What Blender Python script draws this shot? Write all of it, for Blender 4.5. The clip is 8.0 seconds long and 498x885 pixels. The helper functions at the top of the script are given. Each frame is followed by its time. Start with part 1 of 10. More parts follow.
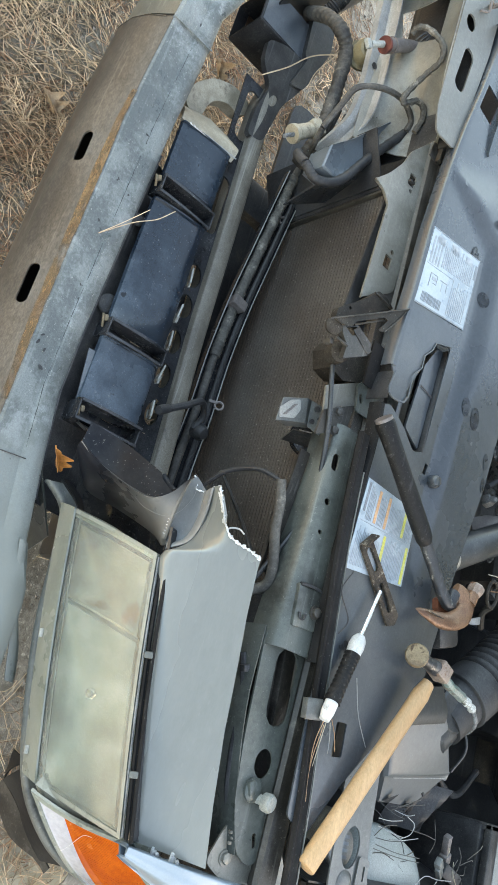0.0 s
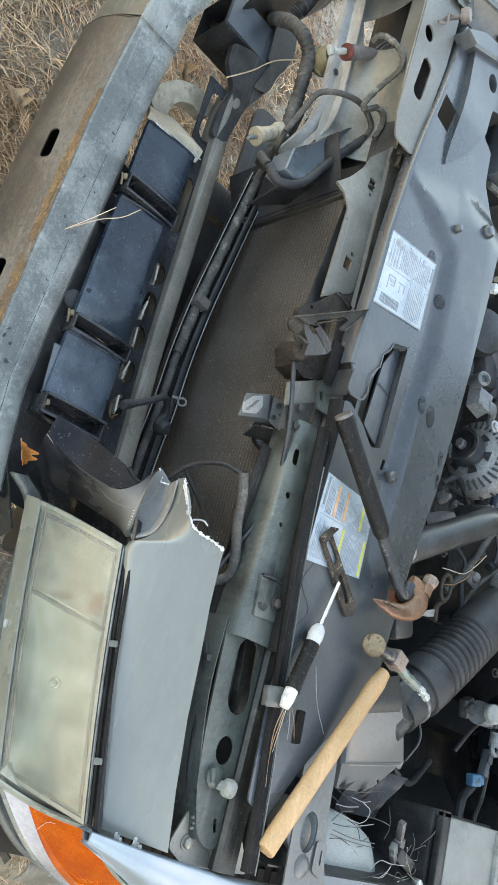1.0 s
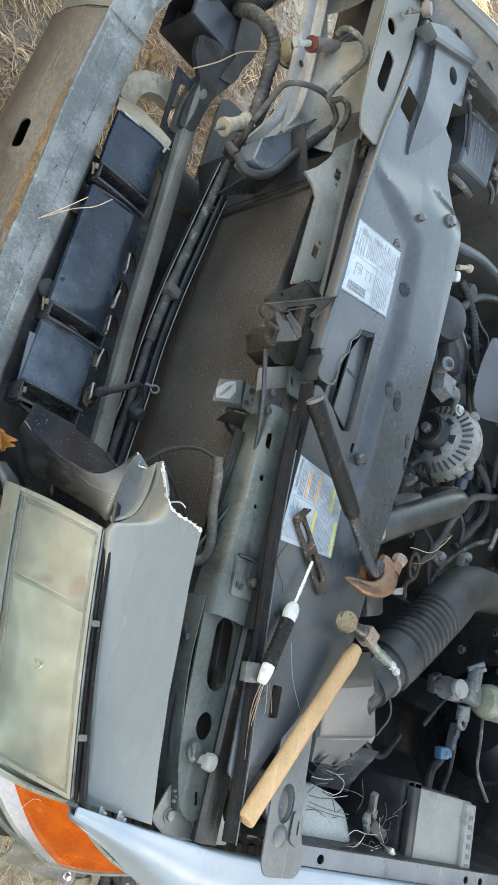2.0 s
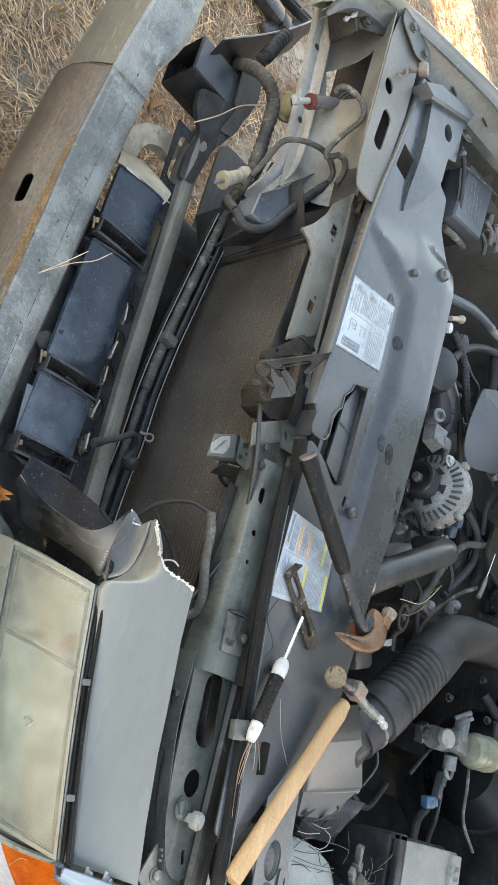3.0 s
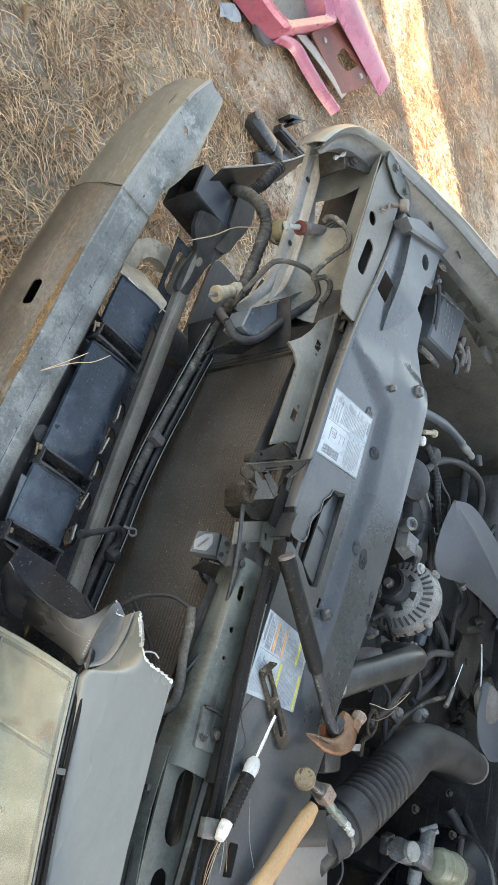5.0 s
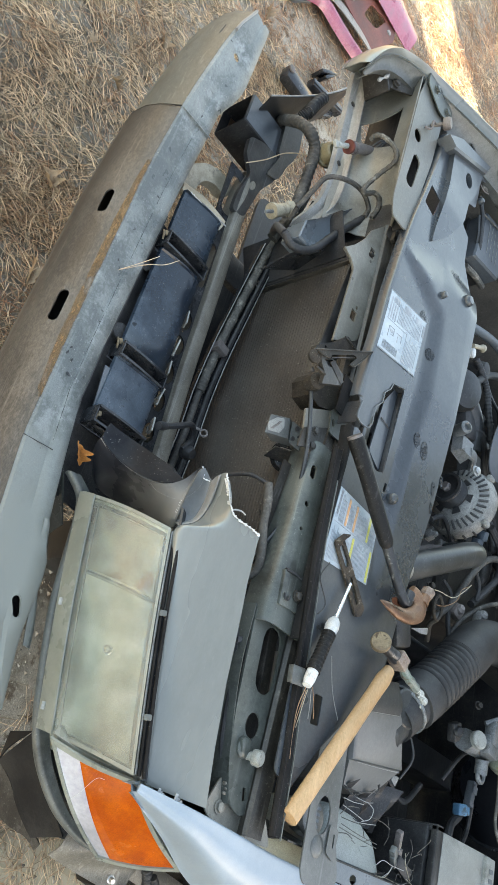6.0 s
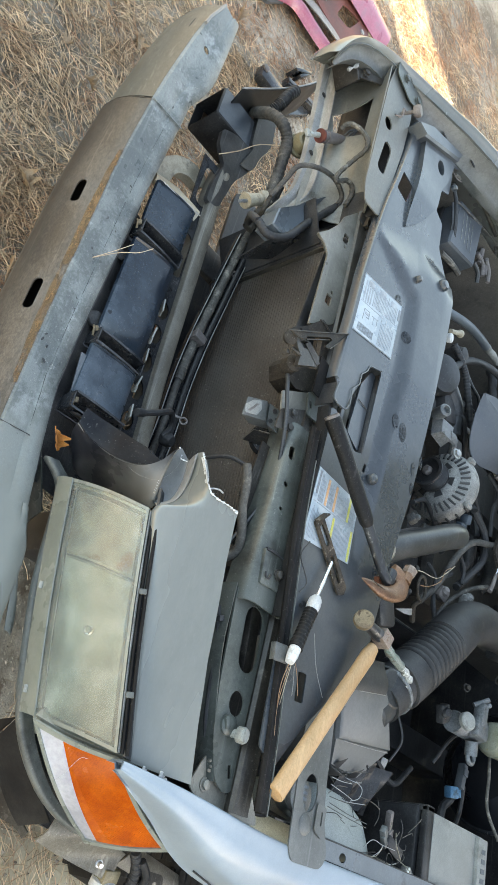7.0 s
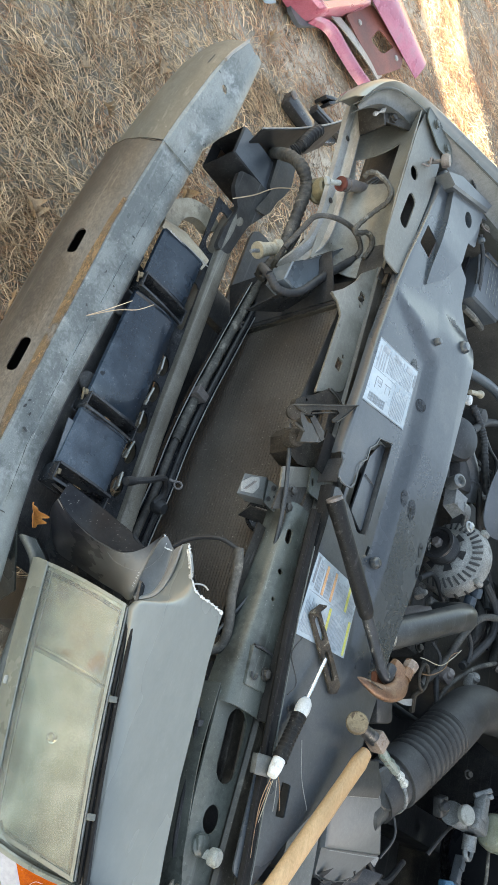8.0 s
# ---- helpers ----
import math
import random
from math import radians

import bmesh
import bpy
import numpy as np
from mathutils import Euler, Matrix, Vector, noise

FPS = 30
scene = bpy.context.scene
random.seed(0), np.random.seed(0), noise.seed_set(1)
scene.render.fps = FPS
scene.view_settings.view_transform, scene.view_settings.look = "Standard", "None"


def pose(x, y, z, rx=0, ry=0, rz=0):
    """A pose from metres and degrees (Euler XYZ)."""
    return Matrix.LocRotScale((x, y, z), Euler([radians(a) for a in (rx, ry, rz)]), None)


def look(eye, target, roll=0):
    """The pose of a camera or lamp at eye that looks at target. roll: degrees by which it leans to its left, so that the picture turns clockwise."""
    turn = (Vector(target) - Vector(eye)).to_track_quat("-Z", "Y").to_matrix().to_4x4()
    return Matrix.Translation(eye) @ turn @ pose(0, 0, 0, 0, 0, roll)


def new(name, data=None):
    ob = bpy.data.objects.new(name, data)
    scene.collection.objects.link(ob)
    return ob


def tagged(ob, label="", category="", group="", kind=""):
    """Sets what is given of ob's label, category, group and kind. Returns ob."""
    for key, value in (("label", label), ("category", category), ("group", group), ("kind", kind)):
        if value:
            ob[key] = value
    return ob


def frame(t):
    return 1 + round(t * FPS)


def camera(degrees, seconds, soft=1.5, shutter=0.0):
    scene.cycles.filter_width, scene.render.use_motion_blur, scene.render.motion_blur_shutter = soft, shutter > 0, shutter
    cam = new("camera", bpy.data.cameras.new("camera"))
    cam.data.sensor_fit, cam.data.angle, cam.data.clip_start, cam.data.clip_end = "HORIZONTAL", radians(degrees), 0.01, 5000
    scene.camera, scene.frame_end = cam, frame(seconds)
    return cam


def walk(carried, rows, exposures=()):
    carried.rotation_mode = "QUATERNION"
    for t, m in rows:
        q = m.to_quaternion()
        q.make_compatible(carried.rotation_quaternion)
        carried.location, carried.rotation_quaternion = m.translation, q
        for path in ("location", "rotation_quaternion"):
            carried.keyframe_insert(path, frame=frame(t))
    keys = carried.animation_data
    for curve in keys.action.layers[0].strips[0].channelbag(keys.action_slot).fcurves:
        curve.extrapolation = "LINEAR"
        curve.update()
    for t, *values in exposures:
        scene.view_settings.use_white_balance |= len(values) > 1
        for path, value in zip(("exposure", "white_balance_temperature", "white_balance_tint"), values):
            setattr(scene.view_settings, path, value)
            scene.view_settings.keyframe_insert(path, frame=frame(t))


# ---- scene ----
cam = camera(33.7, 8.0, 0.8)
PATH = [
    (0, (0.7, -0.639, 1.751), (0.01, 0.561, 0.307), 83.7),
    (0.5, (0.71, -0.65, 1.756), (0.012, 0.575, 0.338), 84.0),
    (1, (0.722, -0.658, 1.764), (0.002, 0.609, 0.394), 84.3),
    (1.5, (0.745, -0.698, 1.757), (-0.001, 0.634, 0.464), 86.0),
    (1.7, (0.753, -0.683, 1.766), (0.042, 0.654, 0.46), 84.6),
    (3, (0.705, -0.722, 1.782), (-0.07, 0.602, 0.498), 84.2),
    (3.5, (0.692, -0.755, 1.811), (-0.13, 0.527, 0.514), 83.7),
    (4, (0.682, -0.802, 1.821), (-0.223, 0.476, 0.577), 85.7),
    (4.2, (0.683, -0.812, 1.831), (-0.296, 0.399, 0.577), 83.7),
    (5.3, (0.801, -0.77, 1.8), (-0.201, 0.478, 0.601), 81.2),
    (5.5, (0.853, -0.779, 1.799), (-0.121, 0.48, 0.588), 82.2),
    (6, (0.973, -0.767, 1.776), (-0.009, 0.438, 0.517), 79.4),
    (6.5, (1.03, -0.739, 1.781), (0.114, 0.511, 0.516), 78.0),
    (7, (1.013, -0.73, 1.792), (0.007, 0.474, 0.553), 77.3),
    (7.5, (0.971, -0.725, 1.784), (-0.052, 0.449, 0.529), 78.2),
    (8, (0.839, -0.713, 1.774), (-0.163, 0.46, 0.502), 79.8),
]
EXPOSURE, KELVIN, TINT = 3.0, 9300, 9
walk(cam, [(t, look(eye, target, roll)) for t, eye, target, roll in PATH], [(0.0, EXPOSURE + 0.15, KELVIN, TINT), (1.7, EXPOSURE + 0.08, KELVIN, TINT), (3.2, EXPOSURE + 0.04, KELVIN + 700, TINT + 4), (4.2, EXPOSURE + 0.02, KELVIN + 700, TINT + 4), (6.5, EXPOSURE - 0.05, KELVIN, TINT), (8.0, EXPOSURE - 0.05, KELVIN, TINT)])

# world, sun
SUN_AZ, SUN_EL = radians(47), radians(23)      # the way to the sun, seen from the ground
world = bpy.data.worlds.new("world")
scene.world = world
world.use_nodes = True
wn = world.node_tree
sky = wn.nodes.new("ShaderNodeTexSky")
sky.sky_type, sky.sun_disc = "NISHITA", False
sky.sun_elevation, sky.sun_rotation = SUN_EL, math.pi / 2 - SUN_AZ
wn.links.new(sky.outputs[0], wn.nodes["Background"].inputs[0])
wn.nodes["Background"].inputs[1].default_value = 0.15
sun = new("sun", bpy.data.lights.new("sun", "SUN"))
sun.data.energy, sun.data.angle, sun.data.color = 5.0, radians(0.5), (1.0, 0.95, 0.86)
sun.matrix_world = look((9 * math.cos(SUN_AZ), 9 * math.sin(SUN_AZ), 8), (9 * math.cos(SUN_AZ) - math.cos(SUN_AZ) * math.cos(SUN_EL), 9 * math.sin(SUN_AZ) - math.sin(SUN_AZ) * math.cos(SUN_EL), 8 - math.sin(SUN_EL)))


# ---------------------------------------------------------------- materials
def surface(name, base, alt, rough=0.6, metal=0.0, scale=6.0, grain=90.0, amount=0.6, bump=0.15, spots=None, spot_scale=40.0, spot_at=0.62,
            dirt=None, dirt_scale=9.0, dirt_at=0.56, coat=0.0, gloss_var=0.12, stretch=(1, 1, 1), ragged=0.0, transmission=0.0, ior=1.45, island=0.0, soft=0.08,
            grit=0.16, scratch=0.0, specks=0.0, ragged_soft=0.10, spec=0.5):
    """A painted, plastic, metal or earthen surface: two colours mixed at two scales, dirt patches, small spots, fine relief."""
    m = bpy.data.materials.new(name)
    m.use_nodes = True
    nt = m.node_tree
    n, link = nt.nodes, nt.links.new
    p = n["Principled BSDF"]
    tc = n.new("ShaderNodeTexCoord")
    mp = n.new("ShaderNodeMapping")
    mp.inputs["Scale"].default_value = stretch
    link(tc.outputs["Object"], mp.inputs["Vector"])

    def noise_node(s, detail=5.0, rough_=0.6):
        t = n.new("ShaderNodeTexNoise")
        t.inputs["Scale"].default_value, t.inputs["Detail"].default_value, t.inputs["Roughness"].default_value = s, detail, rough_
        link(mp.outputs[0], t.inputs["Vector"])
        return t

    def ramp(src, lo, hi):
        r = n.new("ShaderNodeMapRange")
        r.interpolation_type = "SMOOTHSTEP"
        r.inputs[1].default_value, r.inputs[2].default_value = lo, hi
        link(src, r.inputs[0])
        return r.outputs[0]

    def mix(fac, a, b):
        x = n.new("ShaderNodeMix")
        x.data_type = "RGBA"
        link(fac, x.inputs[0])
        for sock, v in ((x.inputs[6], a), (x.inputs[7], b)):
            if isinstance(v, tuple):
                sock.default_value = (*v, 1)
            else:
                link(v, sock)
        return x.outputs[2]

    big, fine = noise_node(scale), noise_node(grain, 3.0)
    add = n.new("ShaderNodeMath")
    add.operation = "MULTIPLY_ADD"
    link(fine.outputs[0], add.inputs[0])
    add.inputs[1].default_value = 0.35
    link(big.outputs[0], add.inputs[2])
    amount *= 0.42
    col = mix(ramp(add.outputs[0], 0.67 - amount / 2, 0.67 + amount / 2), base, alt)
    # broad fading and streaks, a tenth lighter and darker
    wide = noise_node(scale * 0.35, 3.0)
    val = n.new("ShaderNodeMapRange")
    val.inputs[1].default_value, val.inputs[2].default_value, val.inputs[3].default_value, val.inputs[4].default_value = 0.3, 0.7, 0.80, 1.22
    link(wide.outputs[0], val.inputs[0])
    tone = n.new("ShaderNodeHueSaturation")
    link(val.outputs[0], tone.inputs["Value"])
    link(col, tone.inputs["Color"])
    col = tone.outputs[0]
    if dirt:
        d = noise_node(dirt_scale, 7.0, 0.7)
        col = mix(ramp(d.outputs[0], dirt_at, dirt_at + soft), col, dirt)
    if spots:
        v = noise_node(spot_scale, 2.0, 0.5)
        col = mix(ramp(v.outputs[0], spot_at, spot_at + 0.04), col, spots)
    if grit:
        # fine grit in the tone
        gr = noise_node(430.0 / max(stretch), 2.0, 0.7)
        gm = n.new("ShaderNodeMapRange")
        gm.inputs[1].default_value, gm.inputs[2].default_value, gm.inputs[3].default_value, gm.inputs[4].default_value = 0.3, 0.7, 1 - 1.3 * grit, 1 + 1.3 * grit
        link(gr.outputs[0], gm.inputs[0])
        gh = n.new("ShaderNodeHueSaturation")
        link(gm.outputs[0], gh.inputs["Value"])
        link(col, gh.inputs["Color"])
        col = gh.outputs[0]
    if scratch:
        for turn, sc in ((0.35, 3.0), (-0.5, 4.3)):
            sm = n.new("ShaderNodeMapping")
            sm.inputs["Rotation"].default_value, sm.inputs["Scale"].default_value = (0.2, 0.1, turn), (sc, sc * 34, sc * 34)
            link(tc.outputs["Object"], sm.inputs["Vector"])
            st = n.new("ShaderNodeTexNoise")
            st.inputs["Scale"].default_value, st.inputs["Detail"].default_value = 1.0, 3.0
            link(sm.outputs[0], st.inputs["Vector"])
            k = n.new("ShaderNodeMath")
            k.operation = "MULTIPLY"
            link(ramp(st.outputs[0], 0.62, 0.72), k.inputs[0])
            k.inputs[1].default_value = scratch
            col = mix(k.outputs[0], col, tuple(min(1.0, 0.05 + 1.7 * c) for c in alt))
    if specks:
        # pale dust grains
        sp = noise_node(250.0 / max(stretch), 1.0, 0.4)
        sk = n.new("ShaderNodeMath")
        sk.operation = "MULTIPLY"
        link(ramp(sp.outputs[0], 0.70, 0.75), sk.inputs[0])
        sk.inputs[1].default_value = specks
        col = mix(sk.outputs[0], col, (0.34, 0.33, 0.30))
    if island:
        g = n.new("ShaderNodeNewGeometry")
        hsv = n.new("ShaderNodeHueSaturation")
        mr = n.new("ShaderNodeMapRange")
        mr.inputs[3].default_value, mr.inputs[4].default_value = 1 - island, 1 + island
        link(g.outputs["Random Per Island"], mr.inputs[0])
        link(mr.outputs[0], hsv.inputs["Value"])
        link(col, hsv.inputs["Color"])
        col = hsv.outputs[0]
    link(col, p.inputs["Base Color"])
    rr = n.new("ShaderNodeMapRange")
    rr.inputs[1].default_value, rr.inputs[2].default_value = 0.3, 0.7
    rr.inputs[3].default_value, rr.inputs[4].default_value = max(rough - gloss_var, 0.03), min(rough + gloss_var, 1)
    link(big.outputs[0], rr.inputs[0])
    link(rr.outputs[0], p.inputs["Roughness"])
    p.inputs["Metallic"].default_value, p.inputs["Specular IOR Level"].default_value = metal, spec
    p.inputs["Coat Weight"].default_value, p.inputs["Coat Roughness"].default_value = coat, 0.12
    p.inputs["Transmission Weight"].default_value, p.inputs["IOR"].default_value = transmission, ior
    if ragged:
        r = noise_node(28.0, 8.0, 0.75)
        link(ramp(r.outputs[0], ragged, ragged + ragged_soft), p.inputs["Alpha"])
    if bump:
        b = n.new("ShaderNodeBump")
        b.inputs["Strength"].default_value, b.inputs["Distance"].default_value = bump, 0.004
        link(add.outputs[0], b.inputs["Height"])
        link(b.outputs[0], p.inputs["Normal"])
    return m


# colours are those of the clean or worn surfaces; a few also hold painted sky sheen
M = {}
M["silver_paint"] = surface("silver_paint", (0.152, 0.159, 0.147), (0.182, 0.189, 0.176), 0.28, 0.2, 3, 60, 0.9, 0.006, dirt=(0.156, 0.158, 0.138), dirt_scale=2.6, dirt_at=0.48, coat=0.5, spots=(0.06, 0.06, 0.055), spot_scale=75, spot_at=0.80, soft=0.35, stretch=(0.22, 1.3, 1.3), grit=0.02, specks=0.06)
# near fender: base paler and bluer than silver_paint, with the reflected sky put in
M["fender_paint_sky"] = surface("fender_paint_sky", (0.225, 0.28, 0.325), (0.265, 0.32, 0.365), 0.45, 0.15, 4, 60, 0.9, 0.003, coat=0.25, dirt=(0.20, 0.235, 0.25), dirt_scale=7, dirt_at=0.56, spots=(0.08, 0.08, 0.08), spot_scale=110, spot_at=0.79, soft=0.25, grit=0.03, specks=0.15, gloss_var=0.05)
M["bumper_top"] = surface("bumper_top", (0.078, 0.088, 0.086), (0.150, 0.165, 0.160), 0.36, 0.0, 11, 150, 0.45, 0.10, dirt=(0.215, 0.232, 0.228), dirt_scale=13, dirt_at=0.56, spots=(0.018, 0.018, 0.017), spot_scale=70, spot_at=0.72, soft=0.10, grit=0.18, scratch=0.15, specks=0.5)
M["bumper_face"] = surface("bumper_face", (0.050, 0.043, 0.036), (0.105, 0.090, 0.074), 0.42, 0.1, 5, 170, 0.5, 0.25, dirt=(0.026, 0.021, 0.017), dirt_scale=5, dirt_at=0.53, spots=(0.16, 0.155, 0.14), spot_scale=60, spot_at=0.76, stretch=(0.45, 1, 1), soft=0.14, grit=0.25, scratch=0.25)
M["end_cap"] = surface("end_cap", (0.085, 0.086, 0.072), (0.135, 0.136, 0.118), 0.4, 0.0, 6, 140, 0.7, 0.12, dirt=(0.05, 0.049, 0.040), dirt_scale=6, dirt_at=0.52, soft=0.2, grit=0.15, scratch=0.25, specks=0.3, stretch=(0.45, 1, 1))
M["rust_strip"] = surface("rust_strip", (0.165, 0.092, 0.040), (0.21, 0.13, 0.064), 0.8, 0.0, 30, 180, 0.7, 0.3, dirt=(0.11, 0.083, 0.057), dirt_scale=18, dirt_at=0.50, ragged=0.33, ragged_soft=0.34, soft=0.25, grit=0.25, stretch=(0.35, 1, 1))
M["frame_black"] = surface("frame_black", (0.019, 0.019, 0.020), (0.042, 0.041, 0.040), 0.42, 0.0, 14, 130, 0.9, 0.2, dirt=(0.085, 0.077, 0.064), dirt_scale=14, dirt_at=0.57, soft=0.16, grit=0.25, scratch=0.3, specks=0.1, spec=0.3)
M["crossmember"] = surface("crossmember", (0.115, 0.102, 0.082), (0.175, 0.158, 0.128), 0.45, 0.0, 10, 130, 0.8, 0.25, dirt=(0.07, 0.062, 0.052), dirt_scale=11, dirt_at=0.57, soft=0.14, grit=0.2, scratch=0.4, specks=0.3)
# the bluish dirt patches here are painted sky gloss on the panels
M["duct_plastic"] = surface("duct_plastic", (0.007, 0.013, 0.021), (0.013, 0.023, 0.034), 0.24, 0.0, 9, 120, 0.7, 0.04, dirt=(0.055, 0.075, 0.094), dirt_scale=6, dirt_at=0.45, spots=(0.002, 0.003, 0.005), spot_scale=48, spot_at=0.70, soft=0.26, gloss_var=0.12, grit=0.2, specks=0.2)
M["cover_plastic"] = surface("cover_plastic", (0.023, 0.029, 0.035), (0.043, 0.050, 0.057), 0.31, 0.0, 3, 130, 0.8, 0.05, dirt=(0.080, 0.084, 0.085), dirt_scale=3.4, dirt_at=0.49, soft=0.30, gloss_var=0.16, grit=0.12, scratch=0.06, specks=0.06, coat=0.3)
M["black_plastic"] = surface("black_plastic", (0.018, 0.018, 0.019), (0.040, 0.040, 0.041), 0.42, 0.0, 14, 160, 0.8, 0.12, dirt=(0.08, 0.075, 0.067), dirt_scale=18, dirt_at=0.60, soft=0.14, grit=0.22, specks=0.08, spec=0.35)
M["trim_plastic"] = surface("trim_plastic", (0.010, 0.011, 0.014), (0.020, 0.022, 0.025), 0.48, 0.0, 6, 120, 0.8, 0.03, dirt=(0.036, 0.037, 0.042), dirt_scale=5, dirt_at=0.55, soft=0.2, grit=0.1, specks=0.25, spec=0.12)
M["header_grey"] = surface("header_grey", (0.17, 0.17, 0.165), (0.225, 0.224, 0.215), 0.4, 0.0, 6, 100, 0.8, 0.05, dirt=(0.16, 0.157, 0.148), dirt_scale=12, dirt_at=0.58, soft=0.14, grit=0.05)
M["torn_white"] = surface("torn_white", (0.40, 0.40, 0.39), (0.58, 0.58, 0.57), 0.7, 0.0, 60, 300, 0.9, 0.3, dirt=(0.16, 0.155, 0.145), dirt_scale=60, dirt_at=0.56)
M["support_paint"] = surface("support_paint", (0.160, 0.150, 0.126), (0.225, 0.213, 0.183), 0.36, 0.1, 6, 110, 0.7, 0.07, dirt=(0.10, 0.087, 0.066), dirt_scale=7, dirt_at=0.54, spots=(0.04, 0.035, 0.03), spot_scale=60, spot_at=0.74, soft=0.18, grit=0.1, scratch=0.10, specks=0.25)
M["plate_dust"] = surface("plate_dust", (0.098, 0.095, 0.083), (0.145, 0.141, 0.126), 0.42, 0.05, 6, 110, 0.7, 0.05, dirt=(0.075, 0.068, 0.055), dirt_scale=7, dirt_at=0.55, spots=(0.04, 0.035, 0.03), spot_scale=60, spot_at=0.75, soft=0.2, grit=0.1, scratch=0.06, specks=0.25)
M["support_grey"] = surface("support_grey", (0.050, 0.055, 0.049), (0.092, 0.099, 0.088), 0.34, 0.1, 6, 110, 0.7, 0.07, dirt=(0.034, 0.035, 0.031), dirt_scale=7, dirt_at=0.53, spots=(0.22, 0.22, 0.20), spot_scale=90, spot_at=0.77, soft=0.18, grit=0.1, scratch=0.2, specks=0.25)
M["support_dark"] = surface("support_dark", (0.020, 0.0175, 0.015), (0.048, 0.043, 0.037), 0.42, 0.1, 10, 120, 0.8, 0.18, dirt=(0.085, 0.076, 0.064), dirt_scale=14, dirt_at=0.58, soft=0.14, grit=0.25, scratch=0.4, specks=0.15)
M["latch_brown"] = surface("latch_brown", (0.014, 0.012, 0.010), (0.040, 0.034, 0.028), 0.66, 0.1, 18, 160, 0.8, 0.35, dirt=(0.085, 0.072, 0.057), dirt_scale=24, dirt_at=0.60, soft=0.16, grit=0.35, specks=0.2, spec=0.25)
M["core_dark"] = surface("core_dark", (0.047, 0.0405, 0.0355), (0.074, 0.066, 0.058), 0.5, 0.0, 5, 200, 0.7, 0.1, dirt=(0.060, 0.044, 0.034), dirt_scale=3.5, dirt_at=0.51, spots=(0.22, 0.21, 0.19), spot_scale=100, spot_at=0.755, soft=0.2, grit=0.3, specks=0.4)
M["rubber"] = surface("rubber", (0.019, 0.019, 0.020), (0.040, 0.040, 0.041), 0.55, 0.0, 15, 150, 0.8, 0.12, dirt=(0.055, 0.052, 0.048), dirt_scale=18, dirt_at=0.58, soft=0.14, grit=0.2, specks=0.06, spec=0.35)
M["grey_hose"] = surface("grey_hose", (0.013, 0.014, 0.015), (0.033, 0.035, 0.036), 0.34, 0.0, 9, 150, 0.8, 0.1, dirt=(0.072, 0.072, 0.070), dirt_scale=9, dirt_at=0.56, soft=0.16, grit=0.2, scratch=0.25, specks=0.1)
M["loom"] = surface("loom", (0.03, 0.028, 0.026), (0.085, 0.078, 0.068), 0.7, 0.0, 25, 200, 0.8, 0.3, dirt=(0.17, 0.155, 0.13), dirt_scale=25, dirt_at=0.58)
M["loom_dusty"] = surface("loom_dusty", (0.05, 0.046, 0.04), (0.105, 0.097, 0.083), 0.75, 0.0, 25, 200, 0.8, 0.3, dirt=(0.21, 0.19, 0.16), dirt_scale=25, dirt_at=0.55)
M["aluminium"] = surface("aluminium", (0.155, 0.155, 0.148), (0.26, 0.255, 0.243), 0.6, 0.2, 25, 240, 0.9, 0.4, dirt=(0.08, 0.076, 0.07), dirt_scale=24, dirt_at=0.53, soft=0.15, grit=0.3, specks=0.2)
M["pale_alloy"] = surface("pale_alloy", (0.105, 0.112, 0.115), (0.175, 0.183, 0.187), 0.5, 0.3, 18, 200, 0.8, 0.25, dirt=(0.07, 0.068, 0.062), dirt_scale=20, dirt_at=0.53, soft=0.14, grit=0.25, specks=0.15)
M["steel"] = surface("steel", (0.34, 0.34, 0.33), (0.55, 0.55, 0.54), 0.35, 0.9, 22, 200, 0.8, 0.1, dirt=(0.15, 0.13, 0.10), dirt_scale=30, dirt_at=0.6)
M["bright_steel"] = surface("bright_steel", (0.60, 0.61, 0.62), (0.74, 0.75, 0.76), 0.22, 0.9, 30, 220, 0.8, 0.05)
M["rust_brown"] = surface("rust_brown", (0.095, 0.046, 0.026), (0.165, 0.092, 0.056), 0.45, 0.35, 22, 200, 0.9, 0.25, dirt=(0.20, 0.14, 0.09), dirt_scale=26, dirt_at=0.57, soft=0.14, grit=0.25, scratch=0.3)
M["rust_red"] = surface("rust_red", (0.10, 0.030, 0.016), (0.15, 0.055, 0.030), 0.6, 0.2, 30, 200, 0.8, 0.2, grit=0.2)
M["rust_pale"] = surface("rust_pale", (0.17, 0.125, 0.10), (0.26, 0.205, 0.17), 0.5, 0.3, 40, 200, 0.8, 0.2, dirt=(0.12, 0.06, 0.035), dirt_scale=40, dirt_at=0.56, grit=0.2)
M["rust_tan"] = surface("rust_tan", (0.10, 0.075, 0.048), (0.20, 0.16, 0.105), 0.7, 0.25, 40, 220, 0.9, 0.4, dirt=(0.06, 0.04, 0.026), dirt_scale=40, dirt_at=0.53, soft=0.1)
M["rust_dark"] = surface("rust_dark", (0.026, 0.020, 0.016), (0.075, 0.056, 0.040), 0.6, 0.4, 45, 240, 0.7, 0.6, dirt=(0.20, 0.17, 0.13), dirt_scale=55, dirt_at=0.57, grit=0.4, specks=0.7)
M["white_chipped"] = surface("white_chipped", (0.24, 0.26, 0.255), (0.38, 0.40, 0.39), 0.5, 0.1, 60, 240, 0.9, 0.4, dirt=(0.07, 0.075, 0.07), dirt_scale=70, dirt_at=0.52, grit=0.3)
